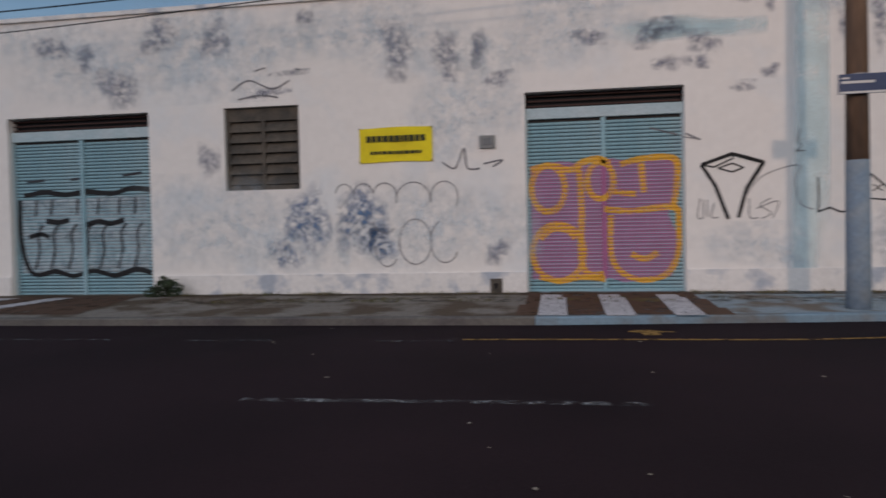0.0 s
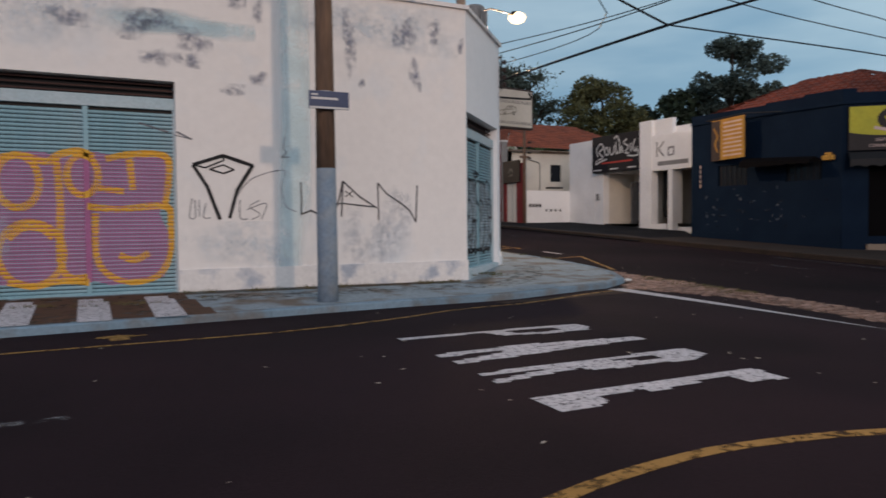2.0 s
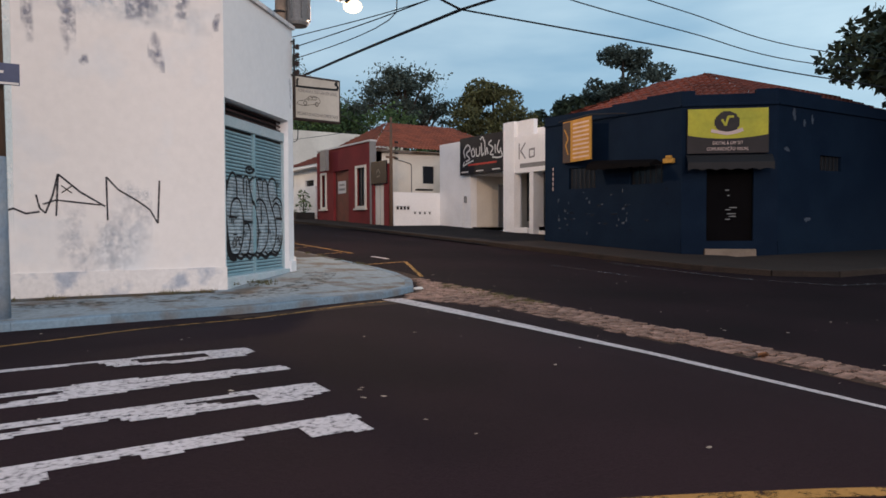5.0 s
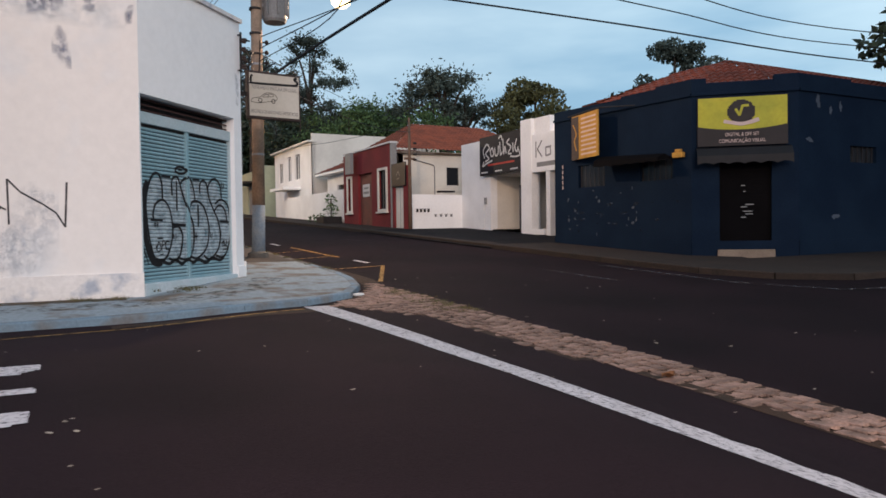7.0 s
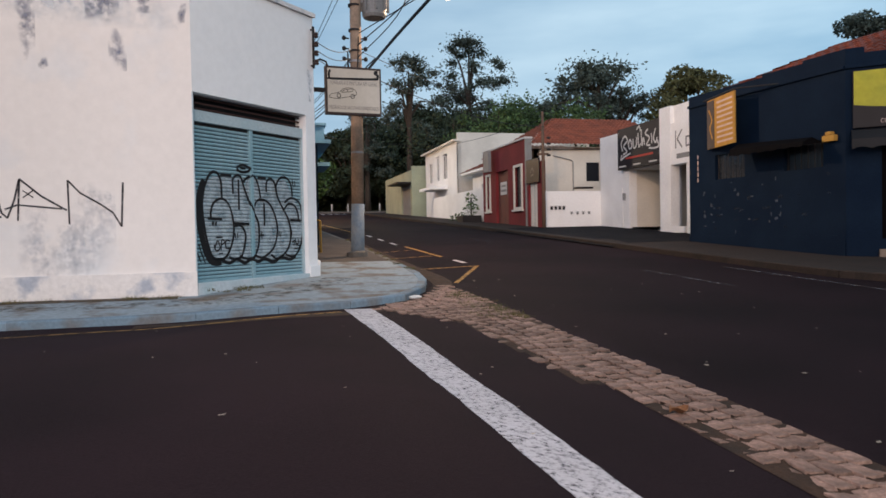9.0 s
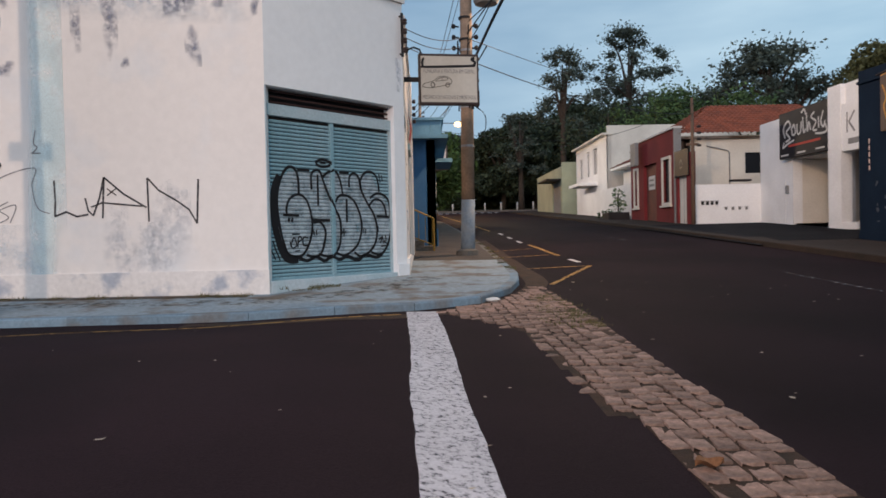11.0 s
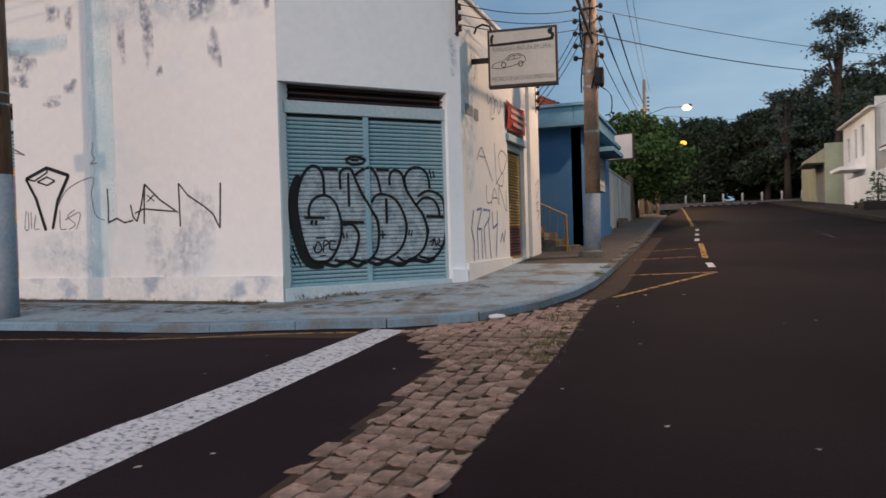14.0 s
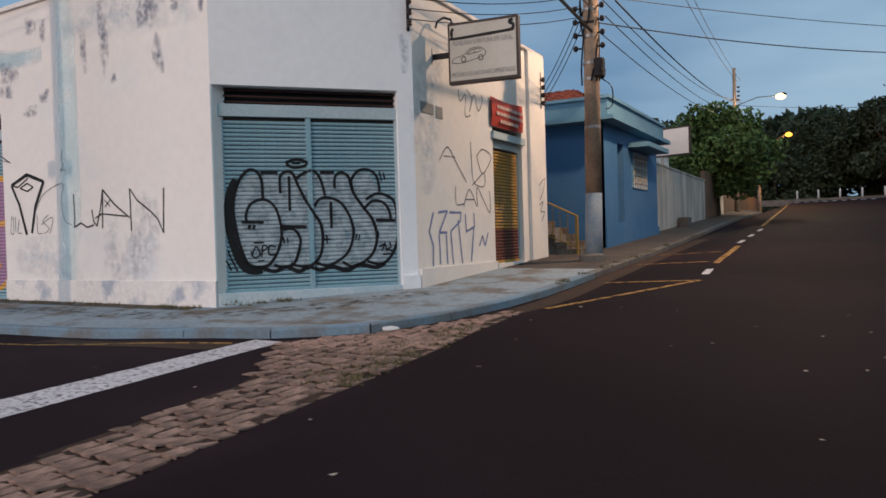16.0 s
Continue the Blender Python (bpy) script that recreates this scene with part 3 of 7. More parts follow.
wall_south = part("wall_south", wall_mesh(FA, -30, 7.05, -0.2, TOP_A, 0.25, [(-9.2, -6.52, -0.2, 3.32), (-5.16, -3.86, 1.95, 3.32), (-0.19, 2.19, -0.2, 3.33)]), M_WALL)
tagged(wall_south, "white plaster street wall with peeling paint and buffed graffiti", "wall", kind="structure")
part("plinth", wall_mesh(FA, -6.50, -0.21, 0.0, 0.55, -0.03), M_PLINTH, wall_south, "stained plaster plinth")
part("plinth", wall_mesh(FA, 2.21, 7.06, 0.0, 0.56, -0.03), M_PLINTH, wall_south, "stained plaster plinth")
part("plinth", wall_mesh(FA, -30, -9.22, 0.0, 0.55, -0.03), M_PLINTH, wall_south, "stained plaster plinth")
part("coping", bx(-30, 7.1, -0.3, 0.05, TOP_A, TOP_A + 0.07, f=FA), M_PLINTH, wall_south, "weather-stained coping")
wall_corner = part("wall_corner", wall_mesh(FC, 0.0, LEN_C, -0.2, TOP_A, 0.25, [(0.02, 2.58, -0.2, 3.20)]), M_WALL2)
tagged(wall_corner, "pale grey-white chamfered corner wall above a shutter", "wall", kind="structure")
part("coping", bx(-0.03, LEN_C + 0.03, -0.3, 0.05, TOP_A + 0.003, TOP_A + 0.073, f=FC), M_PLINTH, wall_corner, "weather-stained coping")
part("plinth", bx(2.582, LEN_C + 0.02, 0.0, 0.04, 0.1, 0.52, f=FC), M_WALL2, wall_corner)
part("jamb", bx(-0.004, 0.016, -0.24, 0.004, 0.2, 3.198, f=FC), M_JAMB, wall_corner, "blue-grey painted jamb")
wall_east = part("wall_east", wall_mesh(FE, 0.0, LEN_E, 0.0, 4.72, 0.25, [(2.72, 4.06, 0.0, 3.05)]), M_WALL)
tagged(wall_east, "white plaster side wall covered in thin tags", "wall", kind="structure")
part("coping", bx(0, LEN_E + 0.04, -0.3, 0.05, 4.723, 4.78, f=FE), M_PLINTH, wall_east)
part("plinth", bx(0.02, 2.70, 0.0, 0.05, 0.2, 0.60, f=FE), M_WALL, wall_east)
part("pilaster", bx(4.35, LEN_E + 0.02, 0.0, 0.07, 0.2, 4.72, f=FE), M_WALL, wall_east)
part("wall_return", bx(0, 6, -0.02, 0.2, 0.2, 4.72, f=frame_of((8.95, 17.7), (2.95, 17.7))), M_WALL, wall_east)
roof = part("roof_slab", prism([(-30, 10.7), (6.9, 10.7), (8.75, 12.7), (8.75, 17.6), (-30, 17.6)], 4.5, 4.6), M_PAVE2)
tagged(roof, "flat roof slab hidden behind the parapet", "roof", kind="structure")
# added dark sheet, stands for the unlit rooms behind the shutters
inner = part("interior_shade", bx(-29.7, 8.55, 13.2, 13.3, 0.1, 4.5), M_DARK)
tagged(inner, "unseen dark sheet standing for the unlit interior behind the shutters", "wall", kind="structure")

PITCH = 0.058


def slat_mesh(width, name):
    """One rolled slat, bowed outwards, hung at its lower edge."""
    bm = bmesh.new()
    prof = [(0.0, 0.0), (0.007, 0.012), (0.019, 0.018), (0.033, 0.018), (0.043, 0.012), (0.049, 0.0)]
    rows = [[bm.verts.new((s, d, z)) for s in (0, width)] for z, d in prof]
    for a, b in zip(rows, rows[1:]):
        bm.faces.new((a[0], a[1], b[1], b[0]))
    return finish(bm, name)


def slat_depth(z0, base):
    prof_z, prof_d = (0.0, 0.007, 0.019, 0.033, 0.043, 0.049, PITCH), (0.0, 0.012, 0.018, 0.018, 0.012, 0.0, 0.0)
    return lambda s, z: base + 0.003 + float(np.interp((z - z0) % PITCH, prof_z, prof_d))


def shutter(f, s0, s1, z0, z1, top, label, mat=M_SHUT, back=0.14, mid=True, group="roller shutters", lower=None):
    """A roller shutter in its opening: slats, guides, a middle post, a top rail and a louvre above it."""
    o = f((s0 + s1) / 2, -back, z0)
    th = thing("roller_shutter", o, label, "shutter", group)
    ms = (s0 + s1) / 2
    leaves = ((s0 + 0.03, ms - 0.035), (ms + 0.035, s1 - 0.03)) if mid else ((s0 + 0.03, s1 - 0.03),)
    fm = face_matrix(f, 0, -back, 0)
    turn = Matrix.Identity(4)
    turn.col[0], turn.col[1], turn.col[2], turn.col[3] = fm.col[0], fm.col[2], fm.col[1], fm.col[3]
    n = int((z1 - z0) / PITCH)
    for a, b in leaves:
        me = slat_mesh(b - a, "slat")
        me.materials.append(mat)
        me2 = None
        if lower:
            me2 = me.copy()
            me2.materials.clear()
            me2.materials.append(lower)
        for i in range(n):
            ob = new("slat", me2 if lower and i < 0.27 * n else me)
            ob.parent = th
            ob.matrix_parent_inverse = world_matrix(th).inverted()
            ob.matrix_basis = turn @ Matrix.Translation((a, 0, z0 + i * PITCH))
    # dark sheet that draws the shadow lines between the slats
    part("backing", bx(s0, s1, -back - 0.03, -back - 0.005, z0 - 0.2, z1, f=f), M_DARK, th)
    for s in (s0, s1):
        part("guide_rail", bx(min(s, s + (0.035 if s == s0 else -0.035)), max(s, s + (0.035 if s == s0 else -0.035)), -back - 0.02, -back + 0.05, z0 - 0.2, z1, f=f), M_RAIL, th)
    if mid:
        part("middle_post", soft_box(ms - 0.036, ms + 0.036, -back - 0.01, -back + 0.045, z0 - 0.05, z1, f=f, r=0.006), mat, th)
    part("top_rail", soft_box(s0, s1, -back - 0.04, -back + 0.06, z1, z1 + 0.17, f=f, r=0.008), M_RAIL, th)
    for k in range(3):
        zz = z1 + 0.17 + (top - z1 - 0.17) * (k + 0.5) / 3
        part("louvre", bx(s0, s1, -back - 0.03, -back - 0.015, zz - 0.012, zz + 0.012, f=f), M_LOUVRE, th)
    # black sheet for the darkness behind the transom louvres
    part("transom_back", bx(s0, s1, -back - 0.12, -back - 0.10, z1, top + 0.05, f=f), M_BLACK, th)
    part("bottom_bar", soft_box(s0 + 0.03, s1 - 0.03, -back - 0.01, -back + 0.03, z0 - 0.05, z0 - 0.002, f=f, r=0.006), mat, th)
    return th


shutter_west = shutter(FA, -9.2, -6.52, 0.22, 2.92, 3.32, "blue-grey steel roller shutter with dark faded graffiti outlines")
shutter_mid = shutter(FA, -0.19, 2.19, 0.27, 2.92, 3.33, "blue-grey roller shutter with purple and yellow bubble graffiti")
shutter_corner = shutter(FC, 0.02, 2.58, 0.43, 2.79, 3.20, "teal steel roller shutter tagged with black outlined graffiti")
shutter_side = shutter(FE, 2.72, 4.06, 0.60, 2.66, 3.05, "narrow ochre roller shutter, maroon at its foot", M_OCHRE, 0.12, False, lower=M_MAROON)

# sills and ramps at the shutters
part("sill", soft_box(-0.19, 2.19, -0.30, 0.06, 0.05, 0.22, f=FA, r=0.01), M_PAVE, wall_south)
part("sill", soft_box(-9.2, -6.52, -0.30, 0.06, 0.02, 0.17, f=FA, r=0.01), M_PAVE, wall_south)
part("sill", soft_box(0.02, 2.58, -0.30, 0.02, 0.05, 0.385, f=FC, r=0.015), M_JAMB, wall_corner)
part("sill", soft_box(2.72, 4.06, -0.25, 0.06, 0.2, 0.55, f=FE, r=0.01), M_WALL, wall_east)

# graffiti on the corner shutter
dC = lambda s, z: -0.14 + (0.0475 if abs(s * 1.012 - 1.30) < 0.045 else 0.0215)
dCf = slat_depth(0.43, -0.14)
FG = lambda s, d, z: FC(s * 1.012, d, 0.43 + (z - 0.43) * 1.03)
silver_poly = [(0.14, 1.75), (0.32, 1.9), (0.5, 2.0), (2.15, 2.02), (2.3, 1.75), (2.53, 1.5), (2.54, 1.0), (2.3, 0.68), (0.5, 0.66), (0.25, 0.9), (0.14, 1.3)]
part("graffiti_fill", fill(FC, silver_poly, lambda s, z: dCf(s, z) - 0.0012, 0.0145), M_SILVER, shutter_corner, "thin silver sprayed fill")
black = [
    [(0.64, 1.62), (0.63, 1.87), (0.56, 2.0), (0.44, 2.0), (0.32, 1.84), (0.25, 1.57), (0.27, 1.26), (0.33, 0.98), (0.42, 0.76), (0.57, 0.71), (0.71, 0.75), (0.83, 0.94), (0.88, 1.18), (0.83, 1.44), (0.74, 1.58), (0.61, 1.62), (0.47, 1.55), (0.41, 1.41), (0.42, 1.32)],
    [(0.35, 1.32), (0.64, 1.31)], [(0.62, 1.98), (0.85, 1.98)],
    [(0.88, 1.7), (0.88, 1.92), (0.96, 1.99), (1.05, 1.97), (1.12, 1.81), (1.21, 1.62), (1.32, 1.43), (1.42, 1.27), (1.44, 1.04), (1.39, 0.82), (1.24, 0.7), (1.08, 0.71), (0.99, 0.74)],
    [(1.0, 1.93), (1.0, 1.46)], [(0.88, 1.25), (1.22, 1.24)],
    [(0.9, 1.21), (1.04, 1.21), (1.13, 1.08), (1.1, 0.89), (1.03, 0.74), (0.9, 0.7), (0.76, 0.73)],
]
black2 = [
    [(1.1, 1.9), (1.22, 1.98), (1.35, 2.0), (1.44, 1.87), (1.49, 1.66)], [(1.43, 1.98), (1.63, 1.98)],
    [(1.63, 1.76), (1.64, 1.92), (1.73, 1.98), (1.83, 1.92), (1.89, 1.71), (2.02, 1.51), (2.16, 1.32), (2.22, 1.08), (2.16, 0.86), (2.02, 0.73), (1.85, 0.67), (1.71, 0.74)],
    [(1.34, 1.52), (1.42, 1.62), (1.56, 1.63), (1.72, 1.55), (1.84, 1.35), (1.88, 1.13), (1.81, 0.9), (1.69, 0.78), (1.5, 0.7), (1.34, 0.74)],
    [(1.57, 1.58), (1.57, 1.21)],
]
black3 = [
    [(1.89, 1.71), (1.87, 1.87), (1.97, 2.0), (2.12, 2.02), (2.24, 1.92), (2.28, 1.71)],
    [(2.07, 1.6), (2.22, 1.68), (2.37, 1.66), (2.49, 1.56), (2.525, 1.34), (2.525, 1.04), (2.43, 0.81), (2.28, 0.69), (2.07, 0.73)],
    [(2.05, 1.48), (2.17, 1.58), (2.32, 1.56), (2.41, 1.44), (2.43, 1.31)], [(2.21, 1.31), (2.5, 1.3)],
    [(0.96, 2.11), (1.1, 2.16), (1.25, 2.12), (1.22, 2.07), (1.07, 2.05), (0.97, 2.09)],
    [(1.05, 2.11), (1.16, 2.11)], [(0.46, 1.28), (0.44, 1.22)], [(0.52, 1.28), (0.50, 1.22)],
]
for k, group in enumerate((black, black2, black3)):
    paint_lines("graffiti_line", FG, group, 0.040, dC, M_BLACK, shutter_corner, "black sprayed outline", 3, seed=k)
part("graffiti_line", strokes(FG, [[(0.30, 1.88), (0.22, 1.74), (0.18, 1.5), (0.2, 1.2), (0.27, 0.92), (0.37, 0.73), (0.48, 0.67), (0.6, 0.68)]], 0.11, dC, across=5), M_BLACK, shutter_corner, "thick black sprayed shadow")
part("graffiti_line", strokes(FG, [[(0.6, 0.70), (0.77, 0.645), (0.93, 0.70), (1.1, 0.63), (1.24, 0.69), (1.4, 0.64), (1.56, 0.68), (1.77, 0.62), (1.95, 0.69), (2.19, 0.645), (2.33, 0.70)]], 0.055, dC, across=3), M_BLACK, shutter_corner)
small = [[(0.47, 0.86), (0.53, 0.99), (0.58, 0.88), (0.50, 0.84), (0.46, 0.93)], [(0.60, 0.84), (0.62, 1.0), (0.68, 0.97), (0.61, 0.92)], [(0.79, 0.98), (0.71, 0.99), (0.70, 0.88), (0.78, 0.87)], [(0.50, 1.04), (0.64, 1.04)], [(0.55, 0.79), (0.64, 0.80)],
         [(2.25, 0.93), (2.33, 0.97), (2.28, 0.87)], [(2.33, 1.0), (2.36, 0.86)], [(2.4, 1.0), (2.42, 0.92), (2.37, 0.9), (2.44, 0.86)], [(2.30, 0.82), (2.42, 0.83)],
         [(2.28, 2.0), (2.31, 1.86)], [(2.34, 1.98), (2.36, 1.88)], [(0.16, 0.95), (0.22, 0.78)], [(0.13, 0.82), (0.2, 0.68)], [(0.22, 0.8), (0.28, 0.66)],
         [(0.9, 1.1), (0.91, 1.02)], [(0.95, 1.1), (0.96, 1.02)], [(1.5, 1.12), (1.5, 1.0)], [(1.46, 1.06), (1.55, 1.06)], [(1.93, 1.12), (1.91, 1.04)], [(1.97, 1.11), (1.95, 1.03)], [(2.24, 1.15), (2.24, 1.06)]]
paint_lines("graffiti_line", FG, small, 0.022, dC, M_BLACK, shutter_corner, "small black sprayed mark")

# graffiti on the middle shutter
dMs = slat_depth(0.27, -0.14)
dM = lambda s, z: -0.089 if abs(s - 1.0) < 0.045 else dMs(s, z)
pur = [(-0.12, 0.42), (-0.12, 2.20), (0.35, 2.26), (0.9, 2.18), (1.1, 2.28), (1.5, 2.2), (2.05, 2.24), (2.12, 1.8), (1.95, 1.4), (2.12, 1.0), (2.0, 0.45), (1.3, 0.36), (0.85, 0.5), (0.4, 0.38)]
part("graffiti_fill", fill(FA, pur, lambda s, z: dMs(s, z) - 0.0012, 0.0145), M_PURPLE, shutter_mid, "dull purple sprayed fill")
def oval(cx, cz, rx, rz):
    return [(cx + rx * math.cos(k * math.tau / 14), cz + rz * math.sin(k * math.tau / 14)) for k in range(15)]


yel = [oval(0.15, 1.84, 0.26, 0.36), oval(0.29, 0.84, 0.40, 0.44), [(-0.12, 2.14), (0.2, 2.20), (0.5, 2.12), (0.66, 2.22), (0.9, 2.28), (1.1, 2.2)], [(0.62, 2.2), (0.66, 1.5), (0.64, 0.75), (0.76, 0.5), (0.98, 0.5)], [(0.02, 1.05), (0.2, 1.2), (0.42, 1.19), (0.56, 1.06)]]
yel2 = [oval(0.95, 1.94, 0.2, 0.28), [(1.0, 1.5), (1.4, 1.46), (2.04, 1.5), (2.11, 1.2), (2.08, 0.75), (1.9, 0.47), (1.55, 0.40), (1.25, 0.52), (1.1, 0.8), (1.1, 1.4)], [(1.25, 2.18), (1.6, 2.26), (2.05, 2.24), (2.09, 1.9), (2.03, 1.52)], [(1.15, 1.76), (1.48, 1.72)], [(1.56, 2.2), (1.6, 1.74)], [(1.4, 0.8), (1.6, 0.72), (1.8, 0.82)], [(0.0, 0.46), (0.3, 0.39), (0.65, 0.45), (1.0, 0.42)]]
for k, group in enumerate((yel, yel2)):
    paint_lines("graffiti_line", FA, group, 0.095, dM, M_YSPRAY, shutter_mid, "yellow-orange sprayed outline", 7, seed=k, step=0.0145)
part("graffiti_fill", bx(0.962, 1.038, -0.0945, -0.0925, 0.42, 2.2, f=FA), M_PURPLE, shutter_mid, "purple paint over the middle post")
part("graffiti_line", strokes(FA, [[(1.7, 2.72), (1.9, 2.66), (2.1, 2.6)]], 0.03, dM), M_GREYSPRAY, shutter_mid)

# graffiti on the western shutter
dW = lambda s, z: -0.14 + 0.0215
dWf = slat_depth(0.22, -0.14)
wst = [[(-9.02, 1.98), (-8.6, 2.03), (-8.2, 1.98), (-7.8, 2.02), (-7.3, 1.98), (-6.95, 2.06), (-6.6, 2.02)], [(-9.1, 1.9), (-9.1, 1.2), (-8.98, 0.72), (-8.8, 0.58), (-8.45, 0.64), (-8.1, 0.56), (-7.7, 0.64), (-7.3, 0.56), (-6.9, 0.66), (-6.62, 0.6)], [(-8.6, 1.53), (-8.35, 1.50), (-8.15, 1.54)], [(-7.9, 1.42), (-7.6, 1.50), (-7.35, 1.46), (-7.1, 1.52)], [(-8.95, 1.25), (-8.7, 1.3), (-8.55, 1.24)]]
arcs = [[(cx - 0.14, 0.68), (cx - 0.05, 1.0), (cx - 0.06, 1.3), (cx + 0.04, 1.46)] for cx in (-8.7, -8.4, -8.05, -7.75, -7.45, -7.1, -6.8)]
arcs += [[(cx, 1.62), (cx + 0.03, 1.9)] for cx in (-8.8, -8.5, -8.0, -7.6, -7.2, -6.9)] + [[(-8.95, 2.22), (-8.6, 2.24)], [(-8.1, 2.24), (-7.85, 2.26)], [(-7.1, 2.28), (-6.75, 2.32)]]
paint_lines("graffiti_line", FA, arcs, 0.045, dW, M_TAGSPRAY, shutter_west, "faded dark sprayed arc", 3, seed=40)
paint_lines("graffiti_line", FA, wst, 0.085, dW, M_BLACK, shutter_west, "black sprayed outline", 3)
part("graffiti_fill", fill(FA, [(-9.1, 0.6), (-9.1, 1.9), (-6.65, 1.95), (-6.65, 0.6)], lambda s, z: dWf(s, z) - 0.0012, 0.02), M_SILVER, shutter_west)

# ---- louvred window, banner, meter on the south wall ----
win = thing("louvre_window", FA(-4.5, 0, 1.95), "rusty steel louvre window with grimy dark glass slats", "window")
for a in ((-5.16, -5.10, 1.95, 3.32), (-3.92, -3.86, 1.95, 3.32), (-5.10, -3.92, 1.95, 2.03), (-5.10, -3.92, 3.10, 3.32), (-4.54, -4.48, 2.03, 3.10)):
    part("frame_bar", bx(a[0], a[1], -0.16, -0.08, a[2], a[3], f=FA), M_VENT, win)
for s0, s1 in ((-5.10, -4.54), (-4.48, -3.92)):
    for k in range(6):
        z = 2.05 + k * 0.175
        bm = bmesh.new()
        v = [bm.verts.new(FA(*p)) for p in ((s0, -0.07, z), (s1, -0.07, z), (s1, -0.15, z + 0.165), (s0, -0.15, z + 0.165), (s0, -0.075, z - 0.006), (s1, -0.075, z - 0.006), (s1, -0.156, z + 0.16), (s0, -0.156, z + 0.16))]
        for q in ((0, 1, 2, 3), (4, 5, 6, 7), (0, 1, 5, 4), (2, 3, 7, 6)):
            bm.faces.new([v[i] for i in q])
        part("louvre_slat", bm, M_VENT, win)
# black sheet in place of the unlit room behind the window
part("backing", bx(-5.16, -3.86, -0.24, -0.2, 1.95, 3.32, f=FA), M_BLACK, win)

banner = thing("banner", FA(-2.25, 0, 2.33), "bright yellow vinyl banner with dark lettering, tied to the wall", "banner")
bm = bmesh.new()
rows = []
for j in range(9):
    row = []
    for i in range(25):
        s, z = -2.84 + 1.19 * i / 24, 2.33 + 0.55 * j / 8
        row.append(bm.verts.new(FA(s, 0.022 + 0.010 * math.sin(9 * s + 2 * z) * math.sin(math.pi * j / 8), z + 0.008 * math.sin(5 * s))))
    rows.append(row)
for a, b in zip(rows, rows[1:]):
    for i in range(24):
        bm.faces.new((a[i], a[i + 1], b[i + 1], b[i]))
part("banner_sheet", bm, M_YELLOW, banner, shade=True)
rb = random.Random(5)
for z, a, b, h in ((2.70, -2.72, -1.76, 0.10), (2.48, -2.66, -1.82, 0.05)):
    s = a
    while s < b:
        w = rb.uniform(0.04, 0.09)
        part("lettering_bar", bx(s, min(b, s + w), 0.034, 0.038, z - h / 2, z + h / 2, f=FA), M_INK, banner)
        s += w + 0.014
for s, z in ((-2.83, 2.87), (-1.66, 2.87), (-2.83, 2.34), (-1.66, 2.34)):
    part("nail", bx(s - 0.01, s + 0.01, 0, 0.035, z - 0.01, z + 0.01, f=FA), M_DARK, banner)

meter = thing("meter_box", FA(-0.78, 0, 2.49), "small grey meter box with dark window on the wall", "meter box")
part("case", soft_box(-0.90, -0.66, 0, 0.05, 2.49, 2.69, f=FA, r=0.008), M_GREYBOX, meter)
part("window", bx(-0.85, -0.71, 0.05, 0.054, 2.53, 2.65, f=FA), M_GLASS, meter)
tap = thing("drain_box", FA(-0.68, 0, 0.19), "small rusty hydrant recess low in the wall", "drain box")
part("recess", soft_box(-0.77, -0.58, 0.03, 0.045, 0.22, 0.45, f=FA, r=0.004), M_VENT, tap)
part("valve", tb([FA(-0.68, 0.04, 0.36), FA(-0.68, 0.09, 0.36), FA(-0.68, 0.10, 0.30)], 0.03, 8), M_DARK, tap)

# ---- paint smears and tags on the walls ----
flat = lambda s, z: 0.004
flat2 = lambda s, z: 0.0065
rs = random.Random(11)
smears = [(4.89, 4.15, 0.16, 0.8), (5.87, 4.40, 0.30, 0.42), (6.43, 4.52, 0.18, 0.3), (6.06, 3.76, 0.16, 0.4), (6.94, 4.3, 0.09, 0.22), (4.42, 4.05, 0.11, 0.5), (5.1, 3.53, 0.09, 0.12), (2.45, 3.95, 0.4, 0.28), (2.38, 3.66, 0.35, 0.16),
          (1.93, 3.66, 0.3, 0.2), (3.41, 3.47, 0.2, 0.16), (1.67, 4.1, 0.35, 0.3), (3.42, 4.5, 0.14, 0.24), (3.03, 3.27, 0.3, 0.13), (-5.27, 4.45, 0.36, 0.55), (-6.28, 4.58, 0.55, 0.4), (-7.65, 4.28, 0.28, 0.35), (-7.05, 3.75, 0.6, 0.5),
          (-3.7, 4.73, 0.22, 0.22), (-0.9, 4.06, 0.18, 0.45), (-2.2, 4.1, 0.4, 0.7), (-1.4, 3.96, 0.34, 0.55), (0.83, 4.12, 0.45, 0.18), (1.95, 4.2, 0.55, 0.22), (-5.44, 2.46, 0.28, 0.45), (-4.36, 3.54, 0.55, 0.12), (-4.0, 3.84, 0.5, 0.09),
          (-0.6, 3.56, 0.34, 0.2), (-0.65, 0.86, 0.3, 0.3), (-8.3, 4.5, 0.5, 0.3), (3.1, 4.62, 0.2, 0.24)]
for cx, cz, w, h in smears:
    part("paint_smear", smear(FA, cx, cz, w, h, 0.005, rs.randrange(9999)), M_STAIN, wall_south, "dark grey-blue weather stain where paint has peeled")
for cx, cz, w, h in ((-3.75, 1.42, 0.55, 0.9), (-4.12, 0.85, 0.42, 0.4), (-2.83, 1.42, 0.6, 0.95), (-2.6, 1.05, 0.55, 0.4)):
    part("paint_smear", smear(FA, cx, cz, w, h, 0.005, rs.randrange(9999)), M_SMEARB, wall_south, "dark blue scrubbed graffiti patch")
